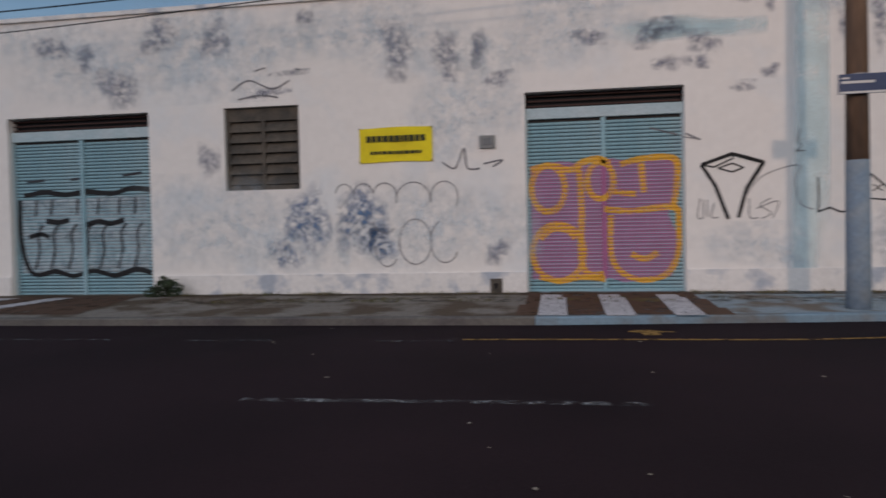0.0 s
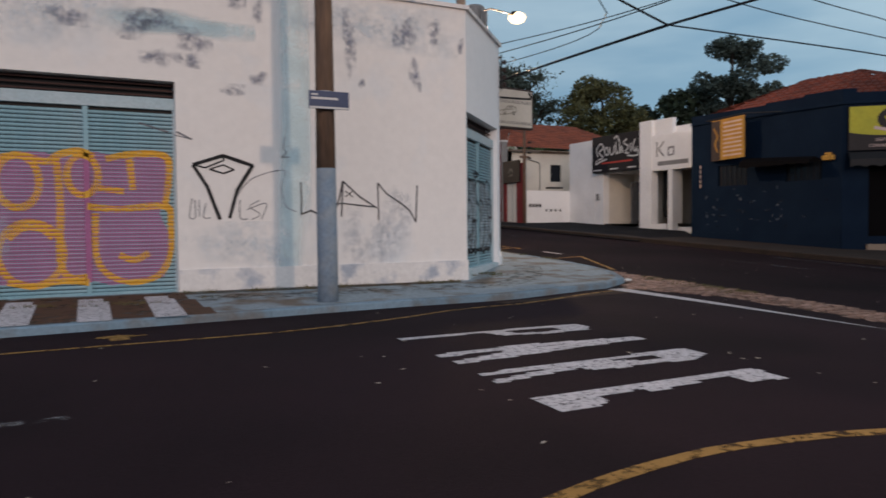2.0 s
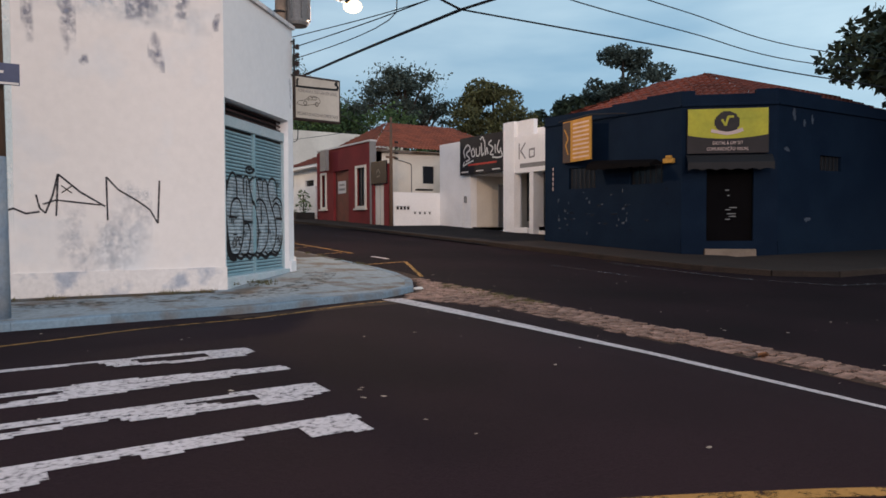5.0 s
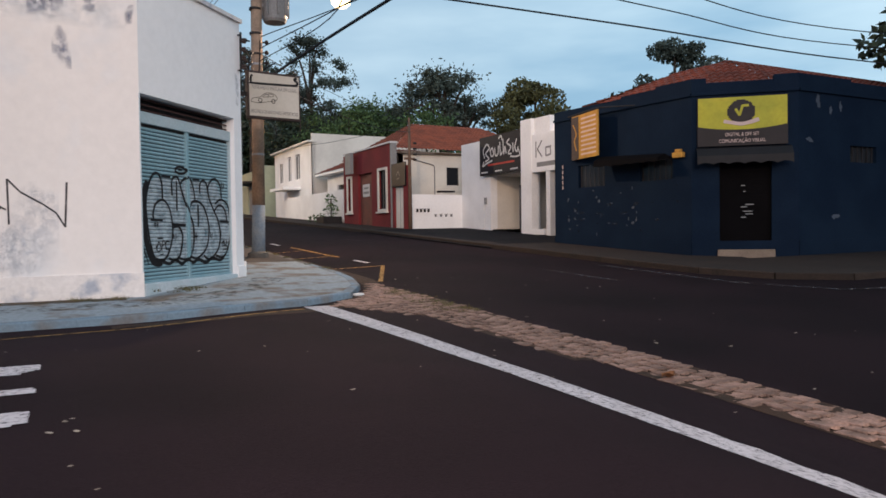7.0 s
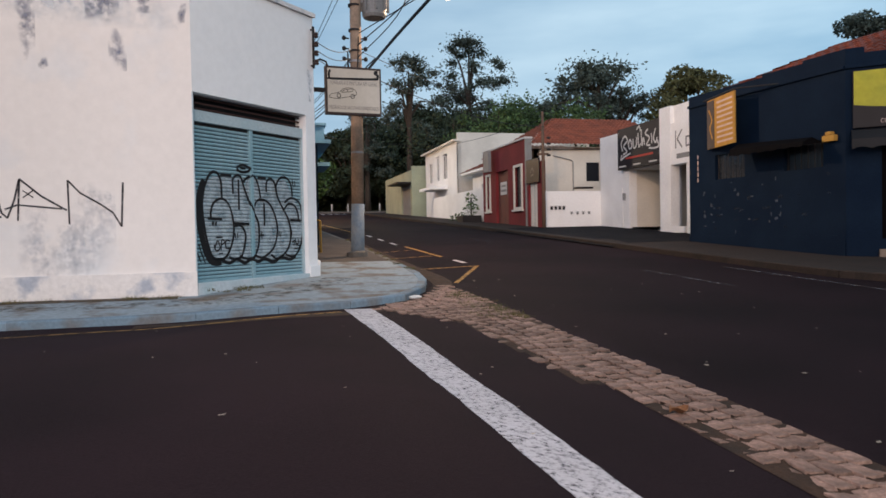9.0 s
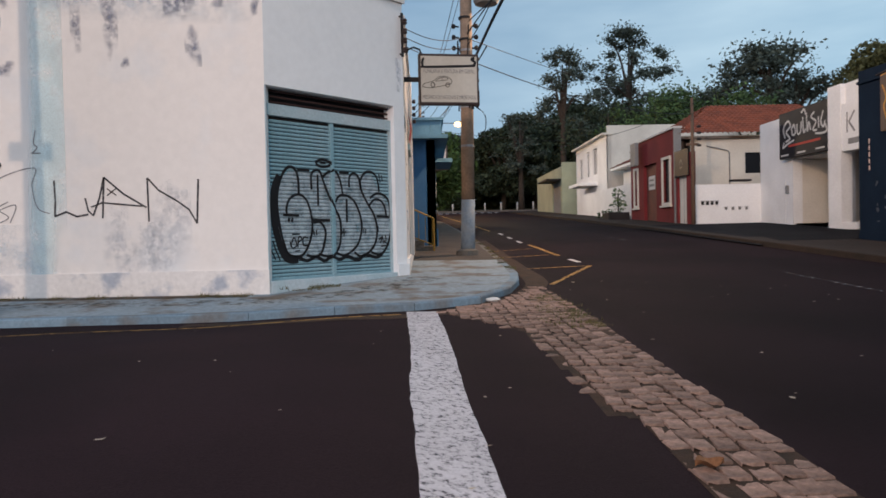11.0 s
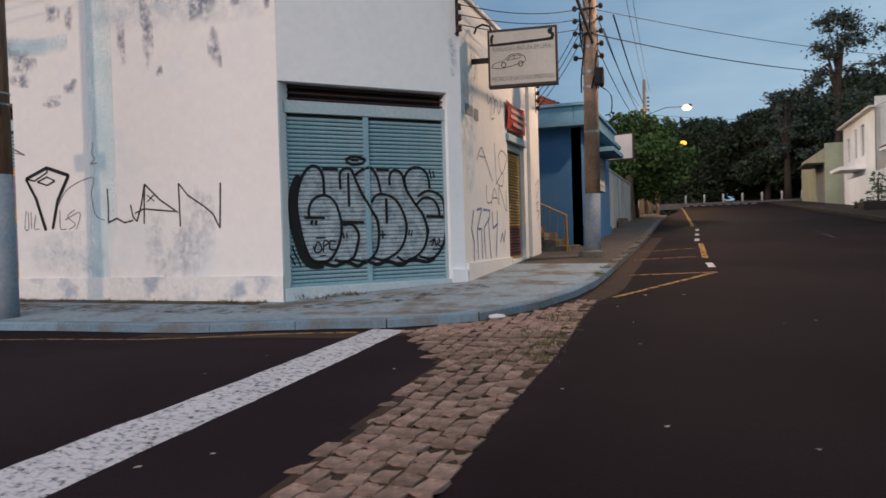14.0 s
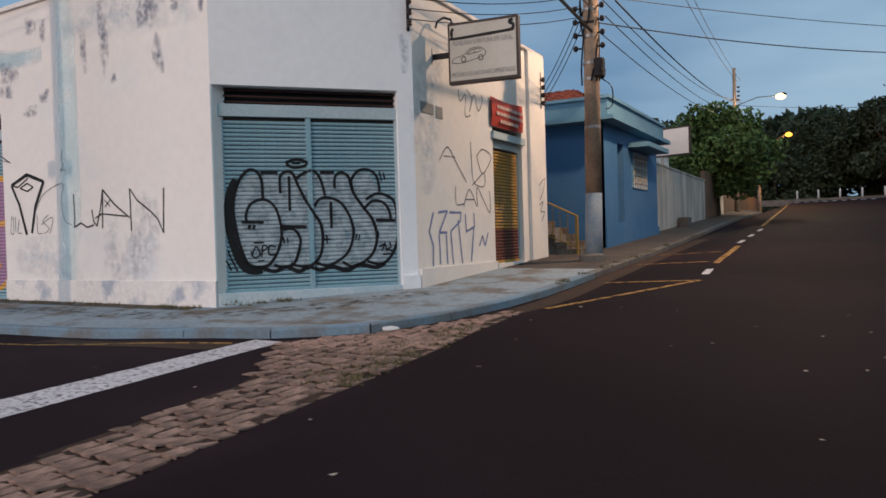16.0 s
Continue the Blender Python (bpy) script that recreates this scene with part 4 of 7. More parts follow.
for cx, cz, w, h in ((5.6, 1.05, 0.5, 0.9), (4.95, 0.95, 0.35, 0.8), (5.7, 1.62, 0.3, 0.35), (5.35, 0.9, 0.4, 0.5)):
    part("paint_smear", smear(FA, cx, cz, w, h, 0.005, rs.randrange(9999)), M_SMEARG, wall_south, "grey-blue scrubbed patch below a tag")
part("paint_band", smear(FA, 3.95, 2.75, 0.36, 5.2, 0.003, 5), M_SMEARV, wall_south, "pale blue strip running down the wall")
part("paint_band", smear(FA, 2.25, 4.17, 1.5, 0.30, 0.003, 6), M_SKYPATCH, wall_south, "pale blue faded patch")
for k, (cx, cz, w, h) in enumerate(((-7.5, 4.2, 2.6, 1.2), (-5.2, 4.3, 2.4, 1.2), (-2.6, 4.4, 2.6, 1.0), (-5.0, 1.3, 2.6, 1.3), (-1.6, 1.3, 2.2, 1.2), (0.4, 4.3, 2.2, 0.9), (5.4, 4.5, 2.0, 0.7), (-1.2, 3.1, 1.3, 1.3), (3.2, 0.9, 1.4, 0.5))):
    part("paint_band", smear(FA, cx, cz, w, h, 0.0025 + 0.0002 * k, 20 + k), M_SMEARF, wall_south, "broad pale blue-grey weathering")

eye_tag = [[(2.42, 2.12), (2.86, 2.27), (3.30, 2.13), (3.06, 1.75), (2.94, 1.32)], [(2.42, 2.12), (2.62, 1.8), (2.80, 1.30)], [(2.86, 2.27), (2.87, 2.20), (2.6, 2.08), (2.42, 2.12)], [(2.66, 2.06), (2.86, 2.13), (3.02, 2.06), (2.86, 2.0), (2.66, 2.06)]]
paint_lines("tag", FA, eye_tag[:2], 0.055, flat2, M_BLACK, wall_south, "black sprayed diamond tag", curved=False)
paint_lines("tag", FA, eye_tag[2:], 0.025, flat2, M_BLACK, wall_south, "", curved=False)
thin = [[(2.40, 1.62), (2.36, 1.35), (2.44, 1.34), (2.44, 1.60)], [(2.5, 1.6), (2.5, 1.34)], [(2.6, 1.55), (2.56, 1.34), (2.66, 1.33)], [(3.1, 1.6), (3.1, 1.33), (3.22, 1.31)], [(3.4, 1.6), (3.25, 1.5), (3.4, 1.38), (3.27, 1.30)], [(3.2, 1.45), (3.5, 1.55), (3.42, 1.3)],
        [(3.03, 1.63), (3.29, 1.93), (3.78, 2.07), (3.74, 1.82), (3.81, 1.51), (3.98, 1.42)], [(3.81, 2.60), (3.78, 2.42), (3.83, 2.36), (3.76, 2.28)], [(3.74, 2.28), (3.88, 2.28)], [(2.16, 2.55), (2.42, 2.5)]]
paint_lines("tag", FA, thin, 0.016, flat2, M_GREYSPRAY, wall_south, "thin grey sprayed tag")
word = [[(4.05, 1.89), (4.06, 1.60), (4.05, 1.38), (4.21, 1.44), (4.36, 1.37), (4.52, 1.40)], [(4.48, 1.63), (4.52, 1.45), (4.59, 1.38), (4.68, 1.62), (4.75, 1.92)], [(4.75, 1.92), (4.72, 1.34)], [(4.75, 1.92), (5.02, 1.68), (5.34, 1.48)], [(4.56, 1.50), (4.72, 1.56), (5.28, 1.50)], [(5.36, 1.90), (5.37, 1.28)], [(5.36, 1.90), (5.52, 1.72), (5.78, 1.56), (5.94, 1.44), (6.05, 1.24)], [(6.05, 1.24), (6.08, 1.87)]]
paint_lines("tag", FA, word, 0.026, flat2, M_TAGSPRAY, wall_south, "black sprayed zigzag tag", curved=False)
part("tag", strokes(FA, [[(4.79, 1.76), (4.92, 1.66)], [(4.92, 1.76), (4.79, 1.66)]], 0.016, flat2), M_BLACK, wall_south)
loops = [[(cx + rx * math.cos(radians(a)), cz + rz * math.sin(radians(a))) for a in range(a0, a1 + 1, 20)] for cx, cz, rx, rz, a0, a1 in (
    (-3.12, 1.78, 0.16, 0.22, 20, 170), (-2.8, 1.80, 0.17, 0.20, 10, 170), (-2.45, 1.78, 0.20, 0.22, 0, 170), (-1.98, 1.72, 0.28, 0.28, -10, 190), (-1.48, 1.74, 0.22, 0.26, -30, 170),
    (-1.96, 1.05, 0.26, 0.36, 0, 340), (-1.48, 1.05, 0.23, 0.34, 110, 330), (-2.42, 1.0, 0.2, 0.34, 180, 330), (-2.45, 1.4, 0.2, 0.2, 180, 330))]
paint_lines("tag", FA, loops, 0.018, flat2, M_GREYSPRAY, wall_south, "faint grey looping outlines")
scrib = [[(-1.5, 2.3), (-1.3, 2.2), (-1.15, 2.5), (-1.1, 2.2), (-0.9, 2.18)], [(-0.85, 2.25), (-0.55, 2.3), (-0.7, 2.2)], [(-5.0, 3.6), (-4.7, 3.75), (-4.3, 3.6), (-4.0, 3.72)], [(-4.9, 3.45), (-4.5, 3.5), (-4.2, 3.45)], [(-4.6, 3.9), (-4.4, 3.95)], [(-3.9, 3.9), (-3.8, 3.88)], [(2.2, 2.6), (2.4, 2.5)]]
paint_lines("tag", FA, scrib, 0.03, flat2, M_GREYSPRAY, wall_south, "")
side_tags = [[(0.72, 2.25), (1.0, 2.48), (1.25, 2.29), (1.63, 1.96)], [(0.87, 2.33), (1.25, 2.34)], [(1.82, 2.65), (1.84, 2.36), (1.9, 1.98), (2.29, 1.92), (2.31, 2.15), (1.85, 1.92)], [(2.04, 2.43), (2.28, 2.56), (2.62, 2.45), (2.25, 2.14), (2.04, 2.43)], [(1.24, 1.87), (1.25, 1.59), (1.54, 1.6)], [(1.5, 1.55), (1.73, 1.84), (1.99, 1.56)], [(1.59, 1.67), (1.91, 1.68)], [(2.02, 1.56), (2.04, 1.88), (2.5, 1.47), (2.52, 1.85)], [(1.42, 3.46), (1.48, 3.28), (1.68, 3.41), (1.65, 3.07), (1.85, 3.09)], [(1.73, 3.51), (1.91, 3.37), (1.82, 3.16), (2.0, 3.46), (2.15, 3.21), (2.33, 3.41), (2.28, 3.5)], [(4.77, 2.06), (5.07, 2.2), (4.97, 1.95), (4.79, 1.77)], [(4.74, 1.65), (4.95, 1.72), (4.81, 1.53), (5.02, 1.51), (4.84, 1.33)]]
paint_lines("tag", FE, side_tags, 0.024, lambda s, z: 0.078 if s > 4.35 else flat2(s, z), M_GREYSPRAY, wall_east, "thin grey tag")
blue_tags = [[(0.49, 1.44), (0.34, 1.15), (0.46, 0.93), (0.44, 0.62)], [(0.63, 1.44), (0.93, 1.47), (0.65, 1.13), (0.91, 1.13)], [(0.65, 1.11), (0.67, 0.64)], [(0.88, 1.1), (0.9, 0.64)], [(1.0, 1.45), (1.4, 1.45), (1.36, 1.31), (1.03, 1.15)], [(1.03, 1.15), (1.09, 0.63)], [(1.29, 1.33), (1.41, 0.62)], [(1.55, 1.43), (1.58, 1.14), (1.88, 1.22), (1.87, 1.45)], [(1.85, 1.19), (1.73, 0.63)], [(2.05, 0.89), (2.18, 1.06), (2.28, 0.89), (2.41, 1.11)]]
paint_lines("tag", FE, blue_tags, 0.04, flat2, M_BLUESPRAY, wall_east, "dripping blue tag letters", curved=False)
och = [[(2.8, 1.9), (2.85, 1.1)], [(3.0, 2.1), (2.95, 1.3), (3.1, 1.5)], [(3.15, 2.0), (3.2, 1.2)], [(3.3, 1.9), (3.35, 1.3), (3.45, 1.6)], [(3.5, 2.2), (3.55, 1.3)], [(3.65, 1.8), (3.7, 1.2)], [(2.75, 1.5), (3.3, 1.55)]]
paint_lines("graffiti_line", FE, och, 0.03, slat_depth(0.60, -0.12), M_GREYSPRAY, shutter_side, "dark thin tag")
part("paint_smear", smear(FC, 2.70, 3.75, 0.12, 0.4, 0.005, rs.randrange(9999)), M_SMEAR, wall_corner)
part("paint_smear", smear(FE, 0.4, 2.9, 0.7, 1.6, 0.005, rs.randrange(9999)), M_SMEARF, wall_east)
part("paint_smear", smear(FE, 3.2, 4.3, 1.3, 0.5, 0.005, rs.randrange(9999)), M_SMEARF, wall_east)

# small plates and the red board on the side wall
plates = thing("number_plates", FE(0.6, 0, 2.9), "two small dull grey plates screwed to the wall", "plate")
part("plate", bx(0.20, 0.58, 0.0, 0.012, 2.93, 3.09, f=FE), M_GREYT, plates)
part("plate", bx(0.66, 0.86, 0.0, 0.012, 2.90, 3.08, f=FE), M_GREYT, plates)
red_board = thing("red_board", FE(3.2, 0, 2.95), "faded red cloth sign with pale writing sagging above the side shutter", "sign")
bm = bmesh.new()
rows = []
for j in range(7):
    row = []
    for i in range(17):
        u, v = i / 16, j / 6
        bow = 0.035 * math.sin(math.pi * u) * (0.4 + 0.6 * v)
        row.append([bm.verts.new(FE(2.60 + 1.46 * u, 0.03 + dep + 0.05 * math.sin(math.pi * v) * (0.6 + 0.4 * math.sin(5 * u)), 3.02 + 0.52 * v - bow + 0.02 * u)) for dep in (0.0, 0.006)])
    rows.append(row)
for a, b in zip(rows, rows[1:]):
    for i in range(16):
        for k in (0, 1):
            bm.faces.new((a[i][k], a[i + 1][k], b[i + 1][k], b[i][k]))
part("cloth", bm, M_REDS, red_board, shade=True)
for k, (a, b, z) in enumerate(((2.78, 3.86, 3.37), (2.74, 3.9, 3.25), (2.9, 3.6, 3.12))):
    s = a
    while s < b:
        w = rb.uniform(0.05, 0.13)
        part("lettering_bar", bx(s, s + w, 0.088, 0.094, z - 0.03, z + 0.03, f=FE), M_PALE, red_board)
        s += w + 0.03
part("lintel", bx(2.66, 4.14, 0.0, 0.05, 2.80, 2.93, f=FE), M_RAIL, wall_east)

# ---- projecting light-box sign ----
FS0 = frame_of((9.24, 13.18), (10.34, 13.33))
FS = lambda s, d, z: FS0(s, d, z + 0.16)
sign = thing("light_box_sign", FS(0.5, 0, 3.2), "brown-framed projecting sign box with a faded car drawing", "sign")
part("case", soft_box(0.0, 1.10, -0.13, 0.0, 3.20, 4.12, f=FS, r=0.012), M_BROWN, sign)
for dep in (0.004, -0.134):
    part("face", bx(0.035, 1.065, dep - 0.002, dep + 0.002, 3.245, 4.075, f=FS), M_SIGNW, sign, "cream acrylic face")
F2 = lambda s, d, z: FS(s, d + 0.008, z)
zero = lambda s, z: 0.0
hook = [[(0.10, 4.03), (0.07, 4.00), (0.07, 3.90), (0.11, 3.875), (0.95, 3.905), (1.02, 3.93), (1.03, 3.98), (0.98, 4.01), (0.975, 4.04), (1.03, 4.05)]]
part("emblem", strokes(F2, hook, 0.045, zero), M_BLACK, sign, "black hooked bar emblem")
car = [[(0.06, 3.52), (0.10, 3.58), (0.25, 3.62), (0.36, 3.70), (0.50, 3.71), (0.58, 3.66), (0.60, 3.60), (0.55, 3.57), (0.38, 3.53), (0.2, 3.50), (0.06, 3.52)], [(0.30, 3.62), (0.38, 3.68), (0.5, 3.69), (0.52, 3.65), (0.30, 3.62)], [(0.42, 3.69), (0.42, 3.64)]]
part("car_drawing", strokes(F2, car, 0.010, zero), M_BLACK, sign, "thin line drawing of a car")
for cx in (0.25, 0.52):
    part("car_drawing", strokes(F2, [[(cx + 0.035 * math.cos(a), 3.555 + 0.04 * math.sin(a)) for a in [k * math.tau / 10 for k in range(11)]]], 0.014, zero), M_BLACK, sign)
lettering("sign_text", "FUNILARIA E PINTURA EM GERAL", 0.105, face_matrix(F2, 0.55, 0.0, 3.80), M_GREYT, sign, sx=0.60)
lettering("sign_text", "MEC\u00c2NICA DE NACIONAIS E IMPORTADOS", 0.10, face_matrix(F2, 0.55, 0.0, 3.33), M_GREYT, sign, sx=0.50)
part("bracket", bx(-0.28, 0.0, -0.09, -0.04, 3.62, 3.70, f=FS), M_DARK, sign, "dark steel bracket")
part("bracket_plate", bx(-0.30, -0.27, -0.12, -0.01, 3.54, 3.78, f=FS), M_DARK, sign)
part("conduit", tb([FS(-0.22, -0.06, 4.1), FS(-0.18, -0.06, 4.2), FS(-0.08, -0.06, 4.24), FS(0.03, -0.06, 4.2), FS(0.06, -0.06, 4.12)], 0.018, 8), M_DARK, sign)


def insulator_rack(place, f, s, z0, n, label):
    th = thing("insulator_rack", place, label, "insulator rack", "service brackets on the wall")
    part("bar", bx(s - 0.02, s + 0.02, 0.05, 0.075, z0 - 0.1, z0 + 0.16 * n, f=f), M_DARK, th)
    for k in range(n):
        z = z0 + 0.16 * k
        bm = bmesh.new()
        tube(bm, [f(s, 0.07, z), f(s, 0.13, z)], 0.012, 6)
        tube(bm, [f(s, 0.13, z - 0.045), f(s, 0.13, z - 0.02), f(s, 0.13, z), f(s, 0.13, z + 0.02), f(s, 0.13, z + 0.045)], [0.03, 0.045, 0.028, 0.045, 0.03], 10)
        part("insulator", bm, M_BROWN, th, "brown porcelain insulator")
    for z in (z0 - 0.05, z0 + 0.16 * n - 0.05):
        part("bolt", bx(s - 0.012, s + 0.012, 0.0, 0.06, z - 0.012, z + 0.012, f=f), M_DARK, th)
    return th


insulator_rack(FC(2.76, 0, 4.1), FC, 2.76, 4.15, 4, "dark service bracket with stacked insulators on the corner")
insulator_rack(FE(5.0, 0, 3.6), FE, 5.0, 3.75, 4, "service bracket with brown insulators on the pilaster")

# ---- road markings ----
on_road = lambda s, d, z: Vector((s, z, road_z(s, z) + d))
lift = lambda s, z: 0.004


def marking(name, poly, mat, label, group=""):
    ob = part(name, fill(on_road, poly, lift, 0.06), mat)
    return tagged(ob, label, "road marking", group, "structure")


def marking_line(name, line, width, mat, label, curved=True):
    ob = part(name, strokes(on_road, [line], width, lift, across=2, curved=curved, step=0.15), mat)
    return tagged(ob, label, "road marking", "", "structure")


bm = bmesh.new()
last, lw = None, random.Random(6)
for p in smooth_path([(9.23, 9.12), (9.30, 7.6), (9.35, 6.2), (9.37, 5.0), (9.42, 4.0), (9.47, 2.7), (9.54, 1.4), (9.66, -3.0)], 0.12):
    row = [bm.verts.new(on_road(p.x + o + lw.uniform(-0.006, 0.006), 0.004, p.y)) for o in (-0.19, -0.12, -0.06, 0.0, 0.06, 0.12, 0.19)]
    if last:
        for k in range(6):
            bm.faces.new((last[k], last[k + 1], row[k + 1], row[k]))
    last = row
stop_line = part("stop_line", bm, M_ROADW)
tagged(stop_line, "broad worn white stop line across the lane", "road marking", kind="structure")
LET = "white worn painted letter of the stop word"
letters = thing("stop_lettering", (4.8, 4.2, road_z(4.8, 4.2)), "stretched worn white STOP word PARE painted on asphalt", "road marking")
glyphs = {
    "letter_p": [[(3.72, 5.54), (3.72, 5.68), (6.0, 5.76), (6.02, 5.62)], [(4.70, 5.60), (4.78, 5.26), (5.3, 5.12), (5.30, 5.28), (5.0, 5.36), (4.95, 5.6)], [(5.25, 5.12), (5.85, 5.18), (6.03, 5.42), (6.02, 5.7), (5.6, 5.66), (5.6, 5.34), (5.25, 5.28)]],
    "letter_a": [[(3.70, 4.76), (3.70, 4.62), (4.7, 4.66), (5.98, 4.56), (5.99, 4.68), (4.7, 4.84)], [(3.72, 4.26), (3.72, 4.38), (4.5, 4.62), (6.0, 4.64), (6.0, 4.52), (5.0, 4.42), (4.6, 4.36)], [(4.35, 4.4), (4.35, 4.76), (4.75, 4.8), (4.75, 4.42)]],
    "letter_r": [[(3.69, 3.96), (3.69, 3.84), (4.8, 3.86), (5.95, 3.92), (5.95, 4.04), (4.8, 4.0)], [(3.67, 3.52), (3.67, 3.64), (4.45, 3.86), (4.7, 3.86), (4.6, 3.72)], [(4.5, 3.9), (4.6, 3.6), (4.95, 3.52), (5.2, 3.62), (5.2, 3.78), (4.9, 3.9)], [(5.1, 3.56), (5.7, 3.50), (6.0, 3.70), (5.99, 4.02), (5.5, 3.98), (5.5, 3.72), (5.1, 3.72)]],
    "letter_e": [[(3.66, 3.20), (3.66, 2.98), (5.86, 3.06), (5.87, 3.24)], [(3.66, 3.1), (3.66, 2.68), (4.10, 2.72), (4.12, 3.1)], [(4.52, 3.1), (4.56, 2.88), (5.10, 2.95), (5.14, 3.1)], [(5.46, 3.1), (5.47, 2.74), (5.84, 2.66), (5.87, 3.15)]],
}
squeeze = {"letter_p": (5.60, 5.60, 0.75), "letter_a": (4.52, 4.59, 0.85), "letter_r": (3.96, 4.02, 0.78), "letter_e": (3.20, 3.23, 0.68)}
for nm, polys in glyphs.items():
    bm = bmesh.new()
    y0, y1, fy = squeeze[nm]
    for k, poly in enumerate(polys):
        poly = [(3.64 + (x - 3.69) * 0.945, y1 + (y - y0) * fy) for x, y in poly]
        me = bpy.data.meshes.new("tmp")
        b2 = fill(on_road, poly, lambda s, z, k=k: 0.004 + 0.0008 * k, 0.04)
        b2.to_mesh(me)
        b2.free()
        bm.from_mesh(me)
        bpy.data.meshes.remove(me)
    part(nm, bm, M_ROADW, letters, LET)
marking_line("edge_line_yellow", [(-0.7, 6.58), (1.2, 6.63), (2.5, 6.66), (3.4, 6.82), (4.4, 7.2), (5.5, 7.84), (7.2, 8.30), (8.2, 8.58), (8.98, 8.86)], 0.07, M_ROADY, "thin worn yellow no-parking line curving round the corner")
for a, b in ((-1.75, -0.75), (-3.7, -2.75), (-6.2, -4.6), (-9.5, -7.5)):
    marking_line("parking_line", [(a, 6.44), (b, 6.48)], 0.06, M_ROADF, "thin faded white parking line", False)
marking_line("lane_line", [(-1.95, 4.02), (0.4, 4.08), (0.95, 4.08)], 0.09, M_ROADF, "faded white dashed lane line", False)
marking_line("lane_line", [(-7.5, 4.0), (-5.2, 4.02)], 0.09, M_ROADF, "faded white dashed lane line", False)
marking_line("edge_line_south", [(2.7, 1.76), (3.2, 1.88), (3.9, 1.95), (4.6, 1.87), (5.1, 1.74), (5.55, 1.60), (6.1, 1.40), (6.7, 1.13), (7.3, 0.82), (8.2, 0.25), (9.5, -0.9)], 0.10, M_ROADY, "worn yellow edge line bending away south")
for line, w, mat, lb in (
        ([(11.30, 11.62), (12.58, 14.50), (11.26, 14.20)], 0.09, M_ROADY, "yellow angled bay outline"),
        ([(11.06, 17.0), (12.25, 17.45)], 0.08, M_ROADY, "yellow bay line"),
        ([(11.05, 19.0), (12.2, 19.7)], 0.08, M_ROADY, "yellow bay line"),
        ([(12.42, 17.1), (12.32, 21.2)], 0.12, M_ROADY, "yellow bay edge dash"),
        ([(12.53, 15.3), (12.48, 16.1)], 0.12, M_ROADW, "short white lane dash"),
        ([(12.22, 22.2), (12.21, 23.2)], 0.12, M_ROADW, "short white lane dash"),
        ([(12.2, 24.6), (12.19, 25.6)], 0.12, M_ROADW, "short white lane dash"),
        ([(12.18, 27.2), (12.17, 28.4)], 0.12, M_ROADW, "short white lane dash"),
        ([(12.0, 30.5), (11.1, 55.0), (10.3, 74.0)], 0.12, M_ROADY, "long pale yellow edge line"),
        ([(15.45, 12.4), (15.5, 9.6)], 0.09, M_ROADF, "faded white lane dash"),
        ([(15.4, 22), (15.4, 25)], 0.09, M_ROADF, "faded white lane dash"),
        ([(17.3, 12.5), (17.35, 8.6), (18.2, 7.0), (20.5, 6.5), (26, 6.4)], 0.10, M_ROADF, "faded pale edge line")):
    marking_line("bay_line", line, w, mat, lb, False)
for k in range(9):
    x0 = 10.6 + k * 0.75
    marking("crossing_bar", [(x0, 75.5), (x0 + 0.4, 75.5), (x0 + 0.4, 78.0), (x0, 78.0)], M_ROADW, "white crossing bar at the street's end", "crossing bars")
# apron in front of the dental shop
part_ob = part("driveway", strip([(23.0, 28.85), (23.0, 26), (22.8, 24), (22.7, 21), (20.5, 18.3)], [(17.75, 28.85), (17.75, 26), (17.75, 24), (17.75, 21), (17.75, 18.2)], lambda x, y: east_z(x, y) + 0.008 + (0.0 if x > 18.2 else -0.10 * (18.2 - x) / 0.45), 8), M_APRON)
tagged(part_ob, "dark asphalt forecourt ramp before the white shops", "driveway", kind="structure")
# gutter dirt along the corner kerb
dirt = part("gutter_dirt", strokes(on_road, [[(6.5, 8.42), (8.5, 8.52), (9.5, 9.02), (10.25, 9.75), (10.75, 10.6), (11.05, 11.6), (11.15, 12.8), (11.12, 16), (11.1, 24)]], 0.34, lambda s, z: 0.003, across=4, step=0.12), M_DIRT)
tagged(dirt, "reddish dirt gathered along the kerb", "dirt", kind="structure")
dirt2 = part("pavement_dirt", strokes(lambda s, d, z: Vector((s, z, pave_z(s, z) + d)), [[(-10, 10.32), (-4, 10.3), (1, 10.3), (6.8, 10.35)]], 0.34, lambda s, z: 0.004, across=4, step=0.15), worn("dirt_patches", (0.09, 0.065, 0.04), cover=0.55, scale=4, soft=0.15))
tagged(dirt2, "brown dirt and dry grass along the wall foot", "dirt", kind="structure")
for k, (x0, x1, y0, y1) in enumerate(((-0.25, 2.4, 8.2, 10.35), (-9.5, -6.4, 8.2, 10.3))):
    ob = part("ramp_soil", fill(lambda s, d, z: Vector((s, z, pave_z(s, z) + d)), [(x0, y0), (x1, y0 + 0.1), (x1 - 0.2, y1), (x0 + 0.1, y1)], lambda s, z: 0.006, 0.08), worn("soil_cover", (0.085, 0.045, 0.028), cover=0.62, scale=3.5, soft=0.12))
    tagged(ob, "reddish soil caked on the driveway ramp", "dirt", kind="structure")
ob = part("pavement_dirt", strokes(lambda s, d, z: Vector((s, z, pave_z(s, z) + d)), [[(-6, 9.5), (-2, 9.6), (3, 9.7), (6.5, 9.75), (7.6, 9.9), (8.6, 10.9), (9.4, 12.2)]], 0.55, lambda s, z: 0.005, across=6, step=0.15), worn("dirt_streaks", (0.085, 0.07, 0.05), cover=0.42, scale=5, soft=0.10))
